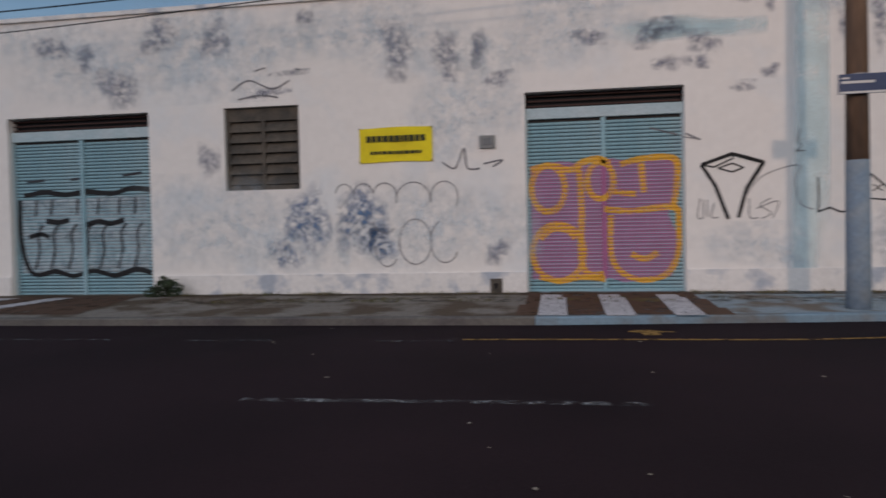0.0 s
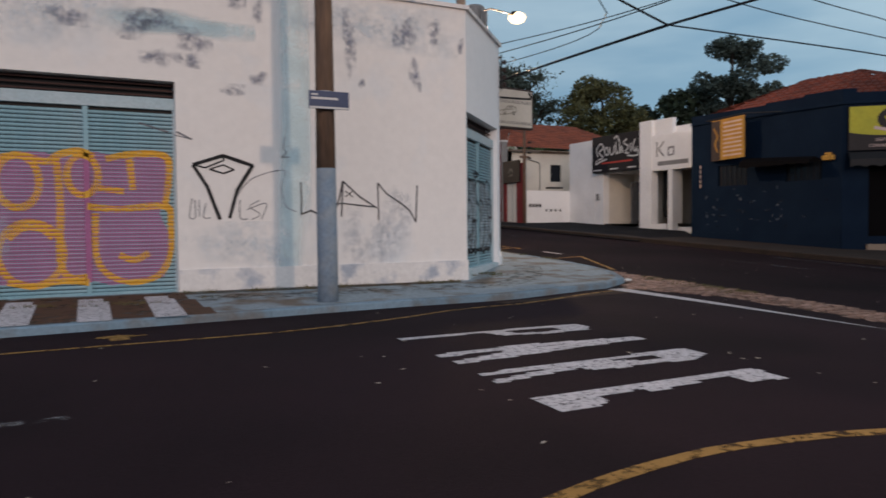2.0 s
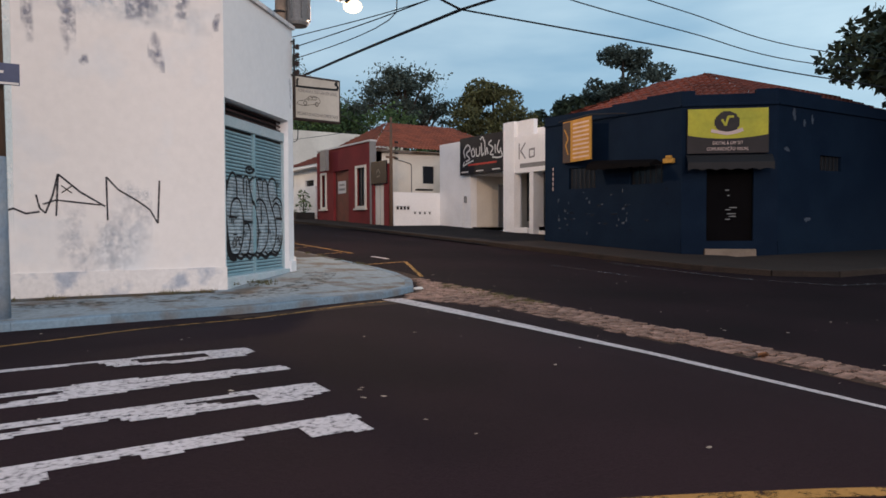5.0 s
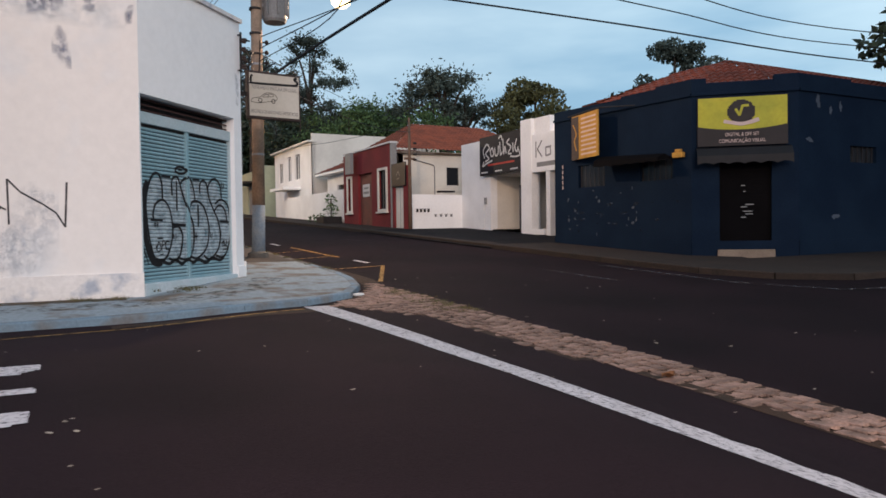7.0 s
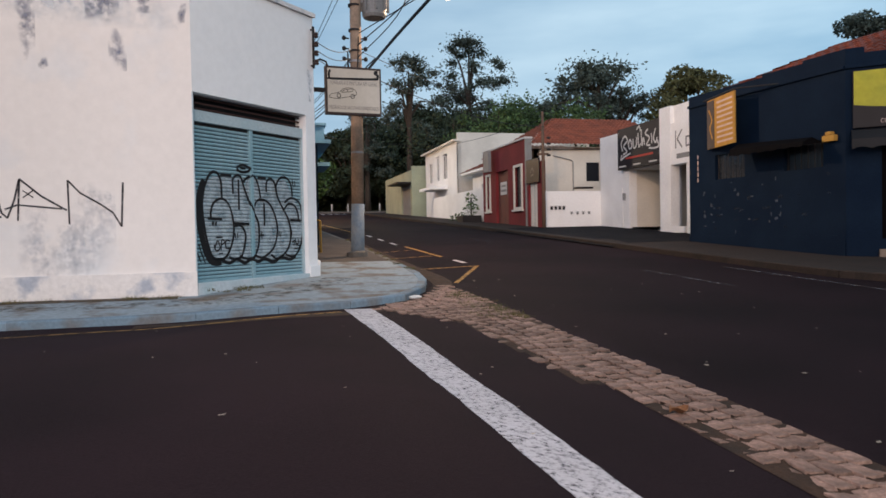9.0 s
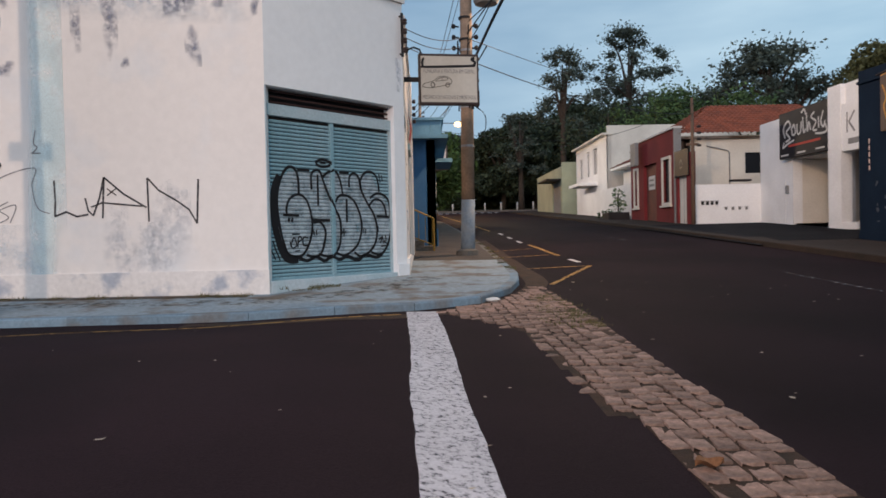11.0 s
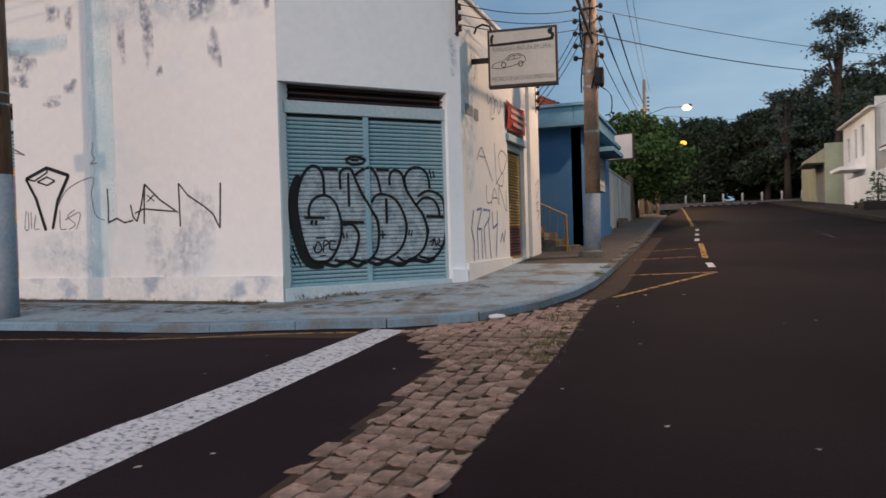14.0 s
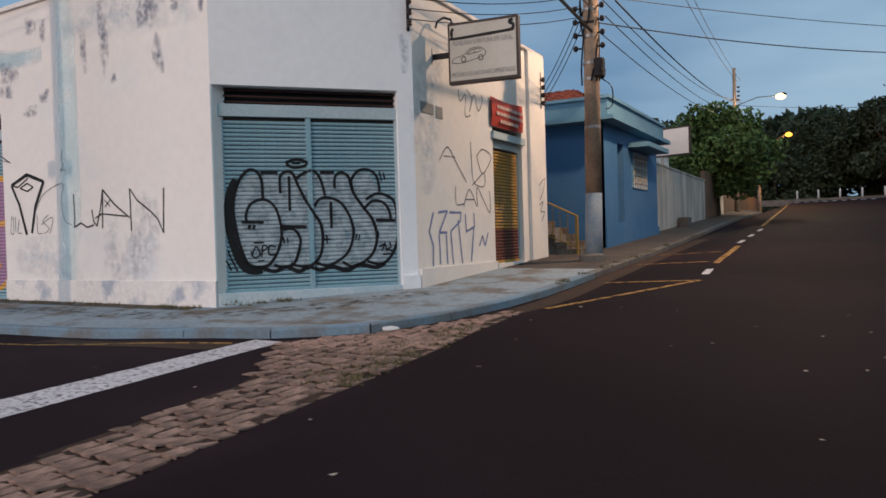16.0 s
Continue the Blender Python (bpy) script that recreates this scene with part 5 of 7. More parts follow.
tagged(ob, "dusty brown streaks across the pavement", "dirt", kind="structure")
# painted ramp bars before the middle shutter
on_pave = lambda s, d, z: Vector((s, z, pave_z(s, z) + d))
for a, m in ((0.05, M_ROADW), (0.88, M_ROADW), (1.70, M_ROADW)):
    ob = part("ramp_bar", fill(on_pave, [(a, 8.15), (a + 0.36, 8.15), (a + 0.30, 10.1), (a - 0.02, 10.1)], lambda s, z: 0.012, 0.06), m)
    tagged(ob, "white painted bar on the driveway ramp", "road marking", "ramp bars", "structure")
for a in (-9.6, -8.6):
    ob = part("ramp_bar", fill(on_pave, [(a, 8.05), (a + 0.36, 8.05), (a + 0.95, 10.0), (a + 0.6, 10.0)], lambda s, z: 0.012, 0.06), M_ROADW)
    tagged(ob, "white painted bar on the driveway ramp", "road marking", "ramp bars", "structure")
marking("arrow_mark", [(0.98, 7.30), (1.25, 7.50), (1.53, 7.25), (1.33, 7.20), (1.33, 6.95), (1.15, 6.95), (1.15, 7.20)], M_ROADY, "small worn yellow mark at the ramp")

# ---- poles ----


def wood_pole():
    th = thing("street_pole", (3.96, 8.85, pave_z(3.96, 8.85)), "dark wooden street pole with a blue-painted foot and name plate", "pole")
    z0 = pave_z(3.96, 8.85) - 0.1
    part("shaft", tb([(3.96, 8.85, 1.98), (3.955, 8.85, 4), (3.945, 8.85, 8.6)], [0.135, 0.122, 0.10], 14), M_POLE, th, shade=True)
    part("painted_foot", tb([(3.965, 8.85, z0), (3.965, 8.85, 0.6), (3.96, 8.85, 1.985)], [0.146, 0.142, 0.137], 14), M_POLEB, th, "faded blue-grey painted foot", shade=True)
    fp0 = frame_of((3.68, 8.68), (4.24, 8.66))
    fp = lambda s, d, z: fp0(s, d, z - 0.06)
    pl = part("name_plate", soft_box(0.0, 0.555, 0.0, 0.02, 2.83, 3.07, f=fp, r=0.004), M_PLATE, th, "dark blue enamel street name plate")
    part("lettering_bar", bx(0.03, 0.12, 0.021, 0.024, 3.01, 3.03, f=fp), M_SWIRL, pl)
    part("lettering_bar", bx(0.03, 0.40, 0.021, 0.024, 2.955, 2.985, f=fp), M_SWIRL, pl)
    part("white_edge", bx(0.01, 0.545, 0.021, 0.023, 2.835, 2.86, f=fp), M_SWIRL, pl)
    for z in (2.88, 3.02):
        part("strap", tb([(3.958, 8.85, z - 0.012), (3.958, 8.85, z + 0.012)], 0.140, 14), M_STEEL, th)
    return th


wood_pole()


def lamp_arm(th, base, head, emit, power=30):
    d = (Vector(head) - Vector(base))
    mid = Vector(base) + d * 0.5 + Vector((0, 0, 0.18))
    arm = part("lamp_arm", tb([base, mid, Vector(head) - d.normalized() * 0.2], 0.024, 8), M_DARK, th)
    dn = Vector((d.x, d.y, 0)).normalized()
    bm = tb([Vector(head) - dn * 0.3, Vector(head) - dn * 0.15, Vector(head) + dn * 0.2, Vector(head) + dn * 0.32], [0.04, 0.09, 0.11, 0.04], 12)
    hd = part("lamp_head", bm, M_DARK, th)
    # glass larger than a real one: the lamp's glare is put into its size
    bm = bmesh.new()
    bmesh.ops.create_uvsphere(bm, u_segments=14, v_segments=8, radius=0.24, matrix=Matrix.Translation(Vector(head) + Vector((0, 0, -0.09))) @ Matrix.Diagonal((1.15, 1.15, 0.75, 1)))
    part("lamp_glass", bm, emit, hd, "glowing warm lamp glass, enlarged for its glare")


def corner_pole():
    x, y = 10.30, 16.88
    z0 = pave_z(x, y)
    th = thing("utility_pole", (x, y, z0), "tall concrete utility pole, blue-painted foot, tangled with cables", "pole")
    part("shaft", tb([(x, y, 1.8), (x + 0.02, y, 4), (x + 0.06, y, 9.8)], [0.155, 0.145, 0.12], 16), M_POLEC, th, shade=True)
    part("painted_foot", tb([(x - 0.03, y, z0 - 0.1), (x - 0.02, y, 1.0), (x, y, 1.805)], [0.168, 0.162, 0.157], 16), M_POLEB, th, "scraped pale blue painted foot", shade=True)
    part("footing", tb([(x - 0.05, y - 0.05, z0 - 0.05), (x - 0.05, y - 0.05, z0 + 0.10), (x - 0.05, y - 0.05, z0 + 0.14)], [0.27, 0.25, 0.16], 12), M_KERB2, th)
    for z in (3.05, 3.95, 4.25, 4.75, 5.0, 5.25, 5.5, 6.0, 6.6):
        part("steel_band", tb([(x + 0.012, y, z - 0.025), (x + 0.012, y, z + 0.025)], 0.153, 14), M_STEEL if int(z * 20) % 2 else M_DARK, th)
    for k, z in enumerate((4.55, 4.8, 5.05, 5.3, 5.55, 5.8)):
        for sx in (-1, 1):
            bm = bmesh.new()
            tube(bm, [(x + sx * 0.14, y - 0.02, z), (x + sx * 0.26, y - 0.06, z)], 0.018, 6)
            tube(bm, [(x + sx * 0.26, y - 0.06, z - 0.05), (x + sx * 0.26, y - 0.06, z - 0.02), (x + sx * 0.26, y - 0.06, z + 0.02), (x + sx * 0.26, y - 0.06, z + 0.05)], [0.03, 0.05, 0.05, 0.03], 8)
            part("insulator", bm, M_DARK, th)
    rc = random.Random(8)
    for k in range(7):
        a0 = rc.uniform(0, 6.28)
        pts = [(x + 0.17 * math.cos(a0 + i * 0.25), y + 0.17 * math.sin(a0 + i * 0.25), 3.9 + rc.uniform(-0.05, 0.05) + i * rc.uniform(0.16, 0.24)) for i in range(9)]
        part("down_cable", tb(smooth_path(pts, 0.12), 0.016, 5), M_WIRE, th)
    part("cable_coil", tb([(x + 0.26 + 0.02 * math.sin(i), y - 0.12 + 0.10 * math.cos(i * 0.7), 4.1 + 0.17 * math.sin(i * 0.7)) for i in range(28)], 0.018, 5), M_WIRE, th, "coiled spare cable")
    part("loose_cable", tb(smooth_path([(x + 0.2, y - 0.1, 3.95), (x + 0.42, y - 0.1, 3.75), (x + 0.42, y - 0.1, 3.4), (x + 0.3, y - 0.1, 3.35)], 0.06), 0.012, 5), M_WIRE, th)
    part("splice_box", soft_box(x + 0.12, x + 0.30, y - 0.22, y - 0.05, 3.95, 4.3, r=0.03), M_WIRE, th)
    part("crossarm", soft_box(x - 1.0, x + 1.1, y - 0.06, y + 0.06, 8.4, 8.52, r=0.01), M_POLE, th)
    for sx in (-0.9, -0.4, 0.5, 1.0):
        part("insulator", tb([(x + sx, y, 8.52), (x + sx, y, 8.58), (x + sx, y, 8.64), (x + sx, y, 8.72)], [0.03, 0.06, 0.04, 0.05], 8), M_BROWN, th)
    tr = part("transformer", tb([(x + 0.52, y + 0.1, 6.35), (x + 0.52, y + 0.1, 6.42), (x + 0.52, y + 0.1, 7.2), (x + 0.52, y + 0.1, 7.26)], [0.26, 0.30, 0.30, 0.24], 18), M_GREYBOX, th, "grey can transformer")
    for k in range(8):
        a = k * math.tau / 8
        part("fin", bx(-0.012, 0.012, 0.29, 0.37, 6.5, 7.1, f=lambda s, d, z, a=a: Vector((x + 0.52 + d * math.cos(a) - s * math.sin(a), y + 0.1 + d * math.sin(a) + s * math.cos(a), z))), M_GREYBOX, tr)
    part("hanger", bx(x + 0.1, x + 0.3, y + 0.05, y + 0.12, 6.7, 6.78), M_STEEL, th)
    lamp_arm(th, (x + 0.1, y, 6.95), (13.05, 18.3, 7.64), glow("lamp_warm", (1.0, 0.70, 0.38), 4.0))
    return th


corner_pole()


def far_pole(x, y, top, lamp=None, emit=None, label="tall thin concrete lamp pole down the street", thick=0.15):
    z0 = road_z(x, y)
    th = thing("lamp_pole", (x, y, z0), label, "pole", "street poles")
    part("shaft", tb([(x, y, z0 - 0.1), (x, y, z0 + 3), (x, y, top)], [thick, thick * 0.87, thick * 0.6], 10), M_POLEC if lamp else M_POLE, th, shade=True)
    part("crossarm", bx(x - 0.25, x + 0.25, y - 0.05, y + 0.05, top - 1.9, top - 1.8), M_POLE, th)
    for k in range(4):
        part("insulator", tb([(x + 0.15, y - 0.1, top - 1.9 + 0.25 * k), (x + 0.3, y - 0.1, top - 1.9 + 0.25 * k)], 0.05, 6), M_DARK, th)
    if lamp:
        lamp_arm(th, (x + 0.05, y, top - 2.2), lamp, emit)
    return th


far_pole(9.05, 48.5, 10.35, (11.55, 47.4, 8.33), glow("lamp_white", (1.0, 0.64, 0.30), 3.5))
far_pole(8.6, 66.5, 9.2, (10.85, 66.0, 8.35), glow("lamp_sodium", (1.0, 0.42, 0.05), 3.0), "slim concrete pole with an orange sodium lamp")
east_pole = far_pole(20.0, 28.68, 6.25, label="thin weathered pole beside a white wall", thick=0.09)


# ---- cables ----
def cable(pts, r, label="dark overhead cable across the street"):
    ob = part("overhead_cable", tb(smooth_path(pts, 0.6), r, 5), M_WIRE)
    return tagged(ob, label, "cable", "overhead cables")


def sag(a, b, drop, n=7):
    a, b = Vector(a), Vector(b)
    return [tuple(a.lerp(b, i / n) - Vector((0, 0, drop * 4 * (i / n) * (1 - i / n)))) for i in range(n + 1)]


J = (10.84, 9.54, 4.9)
cable([(10.4, 16.7, 4.8), (10.6, 13.0, 4.86), J], 0.030, "thick black cable bundle from pole to junction")
cable([J, (12.6, 5.5, 5.35), (15.5, -1.0, 6.3)], 0.026, "thick black cable bundle crossing the street")
cable([J, (15.5, 9.2, 4.83), (21.5, 9.0, 4.78), (32, 9.0, 5.3), (60, 9.0, 8)], 0.016)
cable([J, (8.0, 9.2, 5.5), (3.95, 8.85, 6.6)], 0.022)
cable([(3.95, 8.85, 7.3), (8, 9.1, 6.1), (11.5, 9.15, 5.45), (16, 9, 5.15), (22, 9, 5.12), (40, 9, 6.5)], 0.012)
cable([(3.95, 8.85, 7.7), (8, 9.0, 6.6), (12.3, 9.0, 5.85), (16, 9, 5.55), (22, 9, 5.45), (40, 9, 6.9)], 0.012)
cable([(10.35, 16.7, 5.6), (11.2, 10, 5.5), (12.6, 2.0, 6.2)], 0.013)
cable([(10.35, 16.7, 5.3), (10.4, 11, 5.15), (8.0, 9.4, 5.7), (3.95, 8.85, 7.0)], 0.011)
cable([(10.4, 16.7, 5.9), (12.2, 9.5, 5.9), (15.0, -1, 7.4)], 0.012)
for k, (z0, z1, d) in enumerate(((4.9, 7.6, 0.5), (5.1, 7.9, 0.55), (5.35, 8.3, 0.45), (5.6, 8.6, 0.6), (8.6, 9.5, 0.5), (8.6, 9.55, 0.4))):
    cable(sag((10.4 + 0.2 * (k % 3), 16.9, z0), (9.1 + 0.15 * (k % 3), 48.4, z1), d), 0.011 if k != 2 else 0.018, "thin cable running along the street")
for k, (z0, z1, d) in enumerate(((5.0, 5.6, 0.35), (5.5, 6.0, 0.2))):
    cable(sag((10.4, 16.8, z0), (20.0, 28.6, z1), d), 0.008 if k else 0.012, "thin cable slung across the side street")
for k, z in enumerate((4.3, 4.45, 4.62)):
    cable(sag((10.2, 16.7, 4.9 + 0.2 * k), FE(5.0, 0.15, 3.8 + 0.15 * k), 0.08, 4), 0.008, "thin service drop to the wall")
    cable(sag((10.2, 16.7, 5.1 + 0.2 * k), FC(2.76, 0.15, 4.2 + 0.15 * k), 0.12, 4), 0.008, "thin service drop to the corner")
cable(sag((-9.5, 9.3, 4.75), (3.95, 8.85, 5.2), 0.12), 0.012, "thin cable strung along the white wall")
cable(sag((-9.5, 9.6, 4.5), (3.95, 8.85, 5.0), 0.08), 0.010, "thin cable strung along the white wall")
cable([(20.0, 28.68, 5.9), (19.9, 40, 6.4), (19.8, 56, 7.6)], 0.012, "thin cable along the far pavement")
cable(sag((9.05, 48.5, 8.2), (22, 52, 7.6), 0.3), 0.012, "thin cable over the far street")

# ---- navy shop on the far corner ----
NAVY = [(20.45, 18.40), (20.95, 13.02), (22.90, 11.25), (46.0, 11.25)]


def shop_frame(p0, p1, long=1.0, base=0.32, high=1.05):
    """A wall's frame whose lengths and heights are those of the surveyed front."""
    f = frame_of(p0, p1)
    return lambda s, d, z: f(s * long, d, base + (z - base) * high)


FN = shop_frame(NAVY[0], NAVY[1])
FD = shop_frame(NAVY[1], NAVY[2], 1.079)
FT = shop_frame(NAVY[2], NAVY[3])
LD = 2.44
navy = thing("navy_shop", (21, 13, east_z(20, 14)), "low navy-blue corner shop with signs and closed dark shutter", "shop")
part("wall", wall_mesh(FN, 0, 5.4, 0.2, 4.72, 0.25, [(1.1, 2.25, 2.32, 2.98), (3.6, 4.8, 2.35, 2.95)]), M_NAVY, navy, "navy street wall")
wd = part("wall", wall_mesh(FD, 0, LD, 0.2, 4.72, 0.25, [(0.65, 1.84, 0.2, 2.75)]), M_NAVY, navy, "navy chamfered corner wall")
part("wall", wall_mesh(FT, 0, 22.9, 0.2, 4.72, 0.25, [(2.15, 3.33, 2.71, 3.14)]), M_NAVY, navy, "navy side wall")
vent = part("window", bx(2.15, 3.33, -0.12, -0.10, 2.71, 3.14, f=FT), M_GLASS, navy, "small dark high window")
for k in range(5):
    part("bar", bx(2.3 + 0.22 * k, 2.32 + 0.22 * k, -0.06, -0.04, 2.71, 3.14, f=FT), M_DARK, vent)
part("wall", bx(0, 11.5, -0.25, 0.0, 0.2, 4.72, f=shop_frame((32, 18.4), (20.45, 18.4))), M_NAVY, navy)
for f, a, b in ((FN, 0.0, 5.4), (FD, 0.0, LD), (FT, 0.0, 22.9)):
    part("base_band", bx(a, b, 0.0, 0.03, 0.2, 0.80 if f is FN else 0.72, f=f), M_NAVY, navy)
    part("cornice", soft_box(a, b, -0.2, 0.06, 4.40, 4.47, f=f, r=0.01), M_NAVY, navy)
for f, a, b, z in ((FN, 4.2, 5.4, 4.84), (FN, 2.9, 4.2, 4.78), (FD, 0.0, 0.35, 4.84), (FD, 1.9, LD, 4.84), (FT, 0.0, 2.2, 4.84), (FT, 2.2, 5.0, 4.78)):
    part("parapet_step", bx(a, b, -0.246, -0.004, 4.7, z, f=f), M_NAVY, navy)
dr = part("door", bx(0.65, 1.84, -0.16, -0.12, 0.5, 2.75, f=FD), M_DOORK, navy, "dark closed roll-up door")
for k in range(26):
    part("slat", bx(0.68, 1.81, -0.125, -0.105, 0.58 + k * 0.083, 0.58 + k * 0.083 + 0.06, f=FD), M_DOORK, dr)
for k, (z, w) in enumerate(((2.1, 0.1), (1.95, 0.06), (1.62, 0.2), (1.56, 0.14), (1.45, 0.22), (1.38, 0.18), (1.3, 0.12))):
    part("door_scratch", bx(1.15 + 0.05 * (k % 3), 1.15 + w + 0.05 * (k % 3), -0.104, -0.100, z, z + 0.025, f=FD), M_GREYBOX, dr)
part("doorstep", soft_box(0.6, 1.9, -0.1, 0.12, 0.25, 0.50, f=FD, r=0.015), material("worn_step", (0.22, 0.17, 0.13), rough=0.9), navy, "pale worn doorstep")


def scalloped_awning(f, s0, s1, z0, z1, out, parent, label):
    bm = bmesh.new()
    n = 24
    rows = []
    for i in range(n + 1):
        s = s0 + (s1 - s0) * i / n
        dip = 0.05 * abs(math.sin(i * math.pi / 4))
        rows.append([bm.verts.new(f(s, 0.02, z1)), bm.verts.new(f(s, out * 0.55, z1 - 0.05)), bm.verts.new(f(s, out, z0 + 0.22)), bm.verts.new(f(s, out + 0.01, z0 + dip))])
    for a, b in zip(rows, rows[1:]):
        for k in range(3):
            bm.faces.new((a[k], a[k + 1], b[k + 1], b[k]))
    return part("awning", bm, M_BLACK, parent, label)


scalloped_awning(FD, 0.1, 2.25, 2.62, 3.08, 0.45, navy, "black scalloped awning over the door")
sgn = part("shop_sign", soft_box(0.13, 2.19, 0.03, 0.10, 3.10, 4.33, f=FD, r=0.01), M_BSIGN, navy, "yellow and black shop sign board")
bm = bmesh.new()
up, lo = [], []
for i in range(17):
    t = i / 16
    up.append(bm.verts.new(FD(0.15 + 2.02 * t, 0.104, 4.31)))
    lo.append(bm.verts.new(FD(0.15 + 2.02 * t, 0.104, 3.50 + 0.10 * (2 * t - 1) ** 2)))
for i in range(16):
    bm.faces.new((up[i], up[i + 1], lo[i + 1], lo[i]))
part("sign_field", bm, M_GSIGN, sgn, "dull yellow-green field with a bowed lower edge")
zc = lambda s, z: 0.108
part("sign_disc", fill(FD, [(1.14 + 0.32 * math.cos(a), 3.94 + 0.30 * math.sin(a)) for a in [k * math.tau / 24 for k in range(24)]], zc, 0.03), M_BSIGN, sgn, "black round emblem")
part("sign_tick", strokes(FD, [[(1.01, 4.02), (1.10, 3.85), (1.17, 4.09), (1.31, 4.09)]], 0.06, lambda s, z: 0.112, curved=False), M_GSIGN, sgn)
part("sign_ribbon", strokes(FD, [[(0.74, 3.72), (0.92, 3.68), (1.14, 3.64), (1.36, 3.68), (1.54, 3.74)]], 0.09, lambda s, z: 0.113), M_PALE, sgn, "pale ribbon across the emblem")
lettering("sign_text", "DIGITAL & OFF SET", 0.13, face_matrix(FD, 1.16, 0.108, 3.38), M_PALE, sgn, sx=0.75)
lettering("sign_text", "COMUNICA\u00c7\u00c3O VISUAL", 0.13, face_matrix(FD, 1.16, 0.108, 3.22), M_PALE, sgn, sx=0.80)
aw = bmesh.new()
rows = []
for i in range(21):
    s = 2.4 + 2.4 * i / 20
    rows.append([aw.verts.new(FN(s, 0.02, 3.10 - 0.01 * i)), aw.verts.new(FN(s, 0.35, 3.12 - 0.006 * i)), aw.verts.new(FN(s, 0.62, 2.98 - 0.004 * i)), aw.verts.new(FN(s, 0.66, 2.80 + 0.02 * math.sin(i * 1.9)))])
for a, b in zip(rows, rows[1:]):
    for k in range(3):
        aw.faces.new((a[k], a[k + 1], b[k + 1], b[k]))
for r in (rows[0], rows[-1]):
    aw.faces.new(r)
part("awning", aw, M_DOORK, navy, "rounded black window awning")
for a, b, za, zb in ((1.1, 2.25, 2.32, 2.98), (3.6, 4.8, 2.35, 2.95)):
    w = part("window", bx(a, b, -0.12, -0.10, za, zb, f=FN), M_GLASS, navy, "dark barred window")
    for k in range(6):
        part("bar", bx(a + (b - a) * (k + 0.5) / 6 - 0.012, a + (b - a) * (k + 0.5) / 6 + 0.012, -0.06, -0.04, za, zb, f=FN), M_DARK, w)
ac = part("wall_lamp_box", soft_box(4.85, 5.2, 0.0, 0.12, 2.88, 3.02, f=FN, r=0.02), M_OSIGN, navy, "small tan wall box")
part("lid", soft_box(4.94, 5.11, 0.0, 0.12, 3.021, 3.10, f=FN, r=0.02), M_OSIGN, ac)
FO = shop_frame((20.50, 17.75), (20.15, 15.9))
obn = part("side_banner", bx(0.3, 1.95, -0.02, 0.02, 3.15, 4.45, f=FO), M_OSIGN, navy, "orange vertical banner on a dark rod")
obd = part("side_banner", bx(0.3, 0.76, 0.021, 0.03, 3.15, 4.42, f=FO), M_BROWN, navy, "dark half of the banner")
for k in range(9):
    part("lettering_bar", bx(0.92, 1.84, 0.021, 0.026, 3.25 + k * 0.13, 3.30 + k * 0.13, f=FO), M_PALE, obn)
part("emblem", strokes(FO, [[(0.42, 4.2), (0.62, 3.9), (0.5, 3.7), (0.64, 3.4)]], 0.06, lambda s, z: 0.034), M_OSIGN, obd)
part("rod", tb([FO(0.0, 0, 4.5), FO(1.92, 0, 4.5)], 0.02, 6), M_DARK, navy)
part("rod", tb([FO(1.92, 0, 4.5), FN(3.6, 0.0, 4.45)], 0.018, 6), M_DARK, navy)
M_SCUFF = worn("paint_scuff", (0.022, 0.034, 0.055), cover=0.5, scale=20, soft=0.2)
M_CHIP = material("chipped_plaster", (0.06, 0.075, 0.10), rough=0.9)
rp = random.Random(21)
for k in range(26):
    sx, zz = rp.uniform(0.1, 3.5), rp.choice([rp.uniform(1.2, 2.3), rp.uniform(0.9, 1.6)])
    part("chip", fill(FN, blob(sx, zz, rp.uniform(0.03, 0.10), rp.uniform(0.03, 0.12), rp, 8), lambda s, z: 0.034 if z < 0.8 else 0.004, 0.03), M_CHIP, navy, "small pale chip in the paint")
for sx, zz, w, h in ((0.78, 4.20, 0.18, 0.30), (1.3, 4.0, 0.12, 0.18), (1.72, 4.12, 0.10, 0.26), (0.42, 3.22, 0.30, 0.10), (1.5, 1.3, 0.3, 0.12)):
    part("chip", fill(FT, blob(sx, zz, w, h, rp, 10), lambda s, z: 0.004, 0.03), M_CHIP, navy, "pale peeled patch in the paint")
for k in range(18):
    part("chip", fill(FN, blob(rp.uniform(0.2, 5.0), rp.uniform(0.9, 2.2), rp.uniform(0.06, 0.3), rp.uniform(0.03, 0.09), rp, 8), lambda s, z: 0.034 if z < 0.8 else 0.004, 0.03), M_SCUFF, navy, "faint scuff in the paint")
for k in range(5):
    part("chip", bx(0.36, 0.40, 0.002, 0.005, 2.3 + k * 0.16, 2.41 + k * 0.16, f=FN), M_PALE, navy)


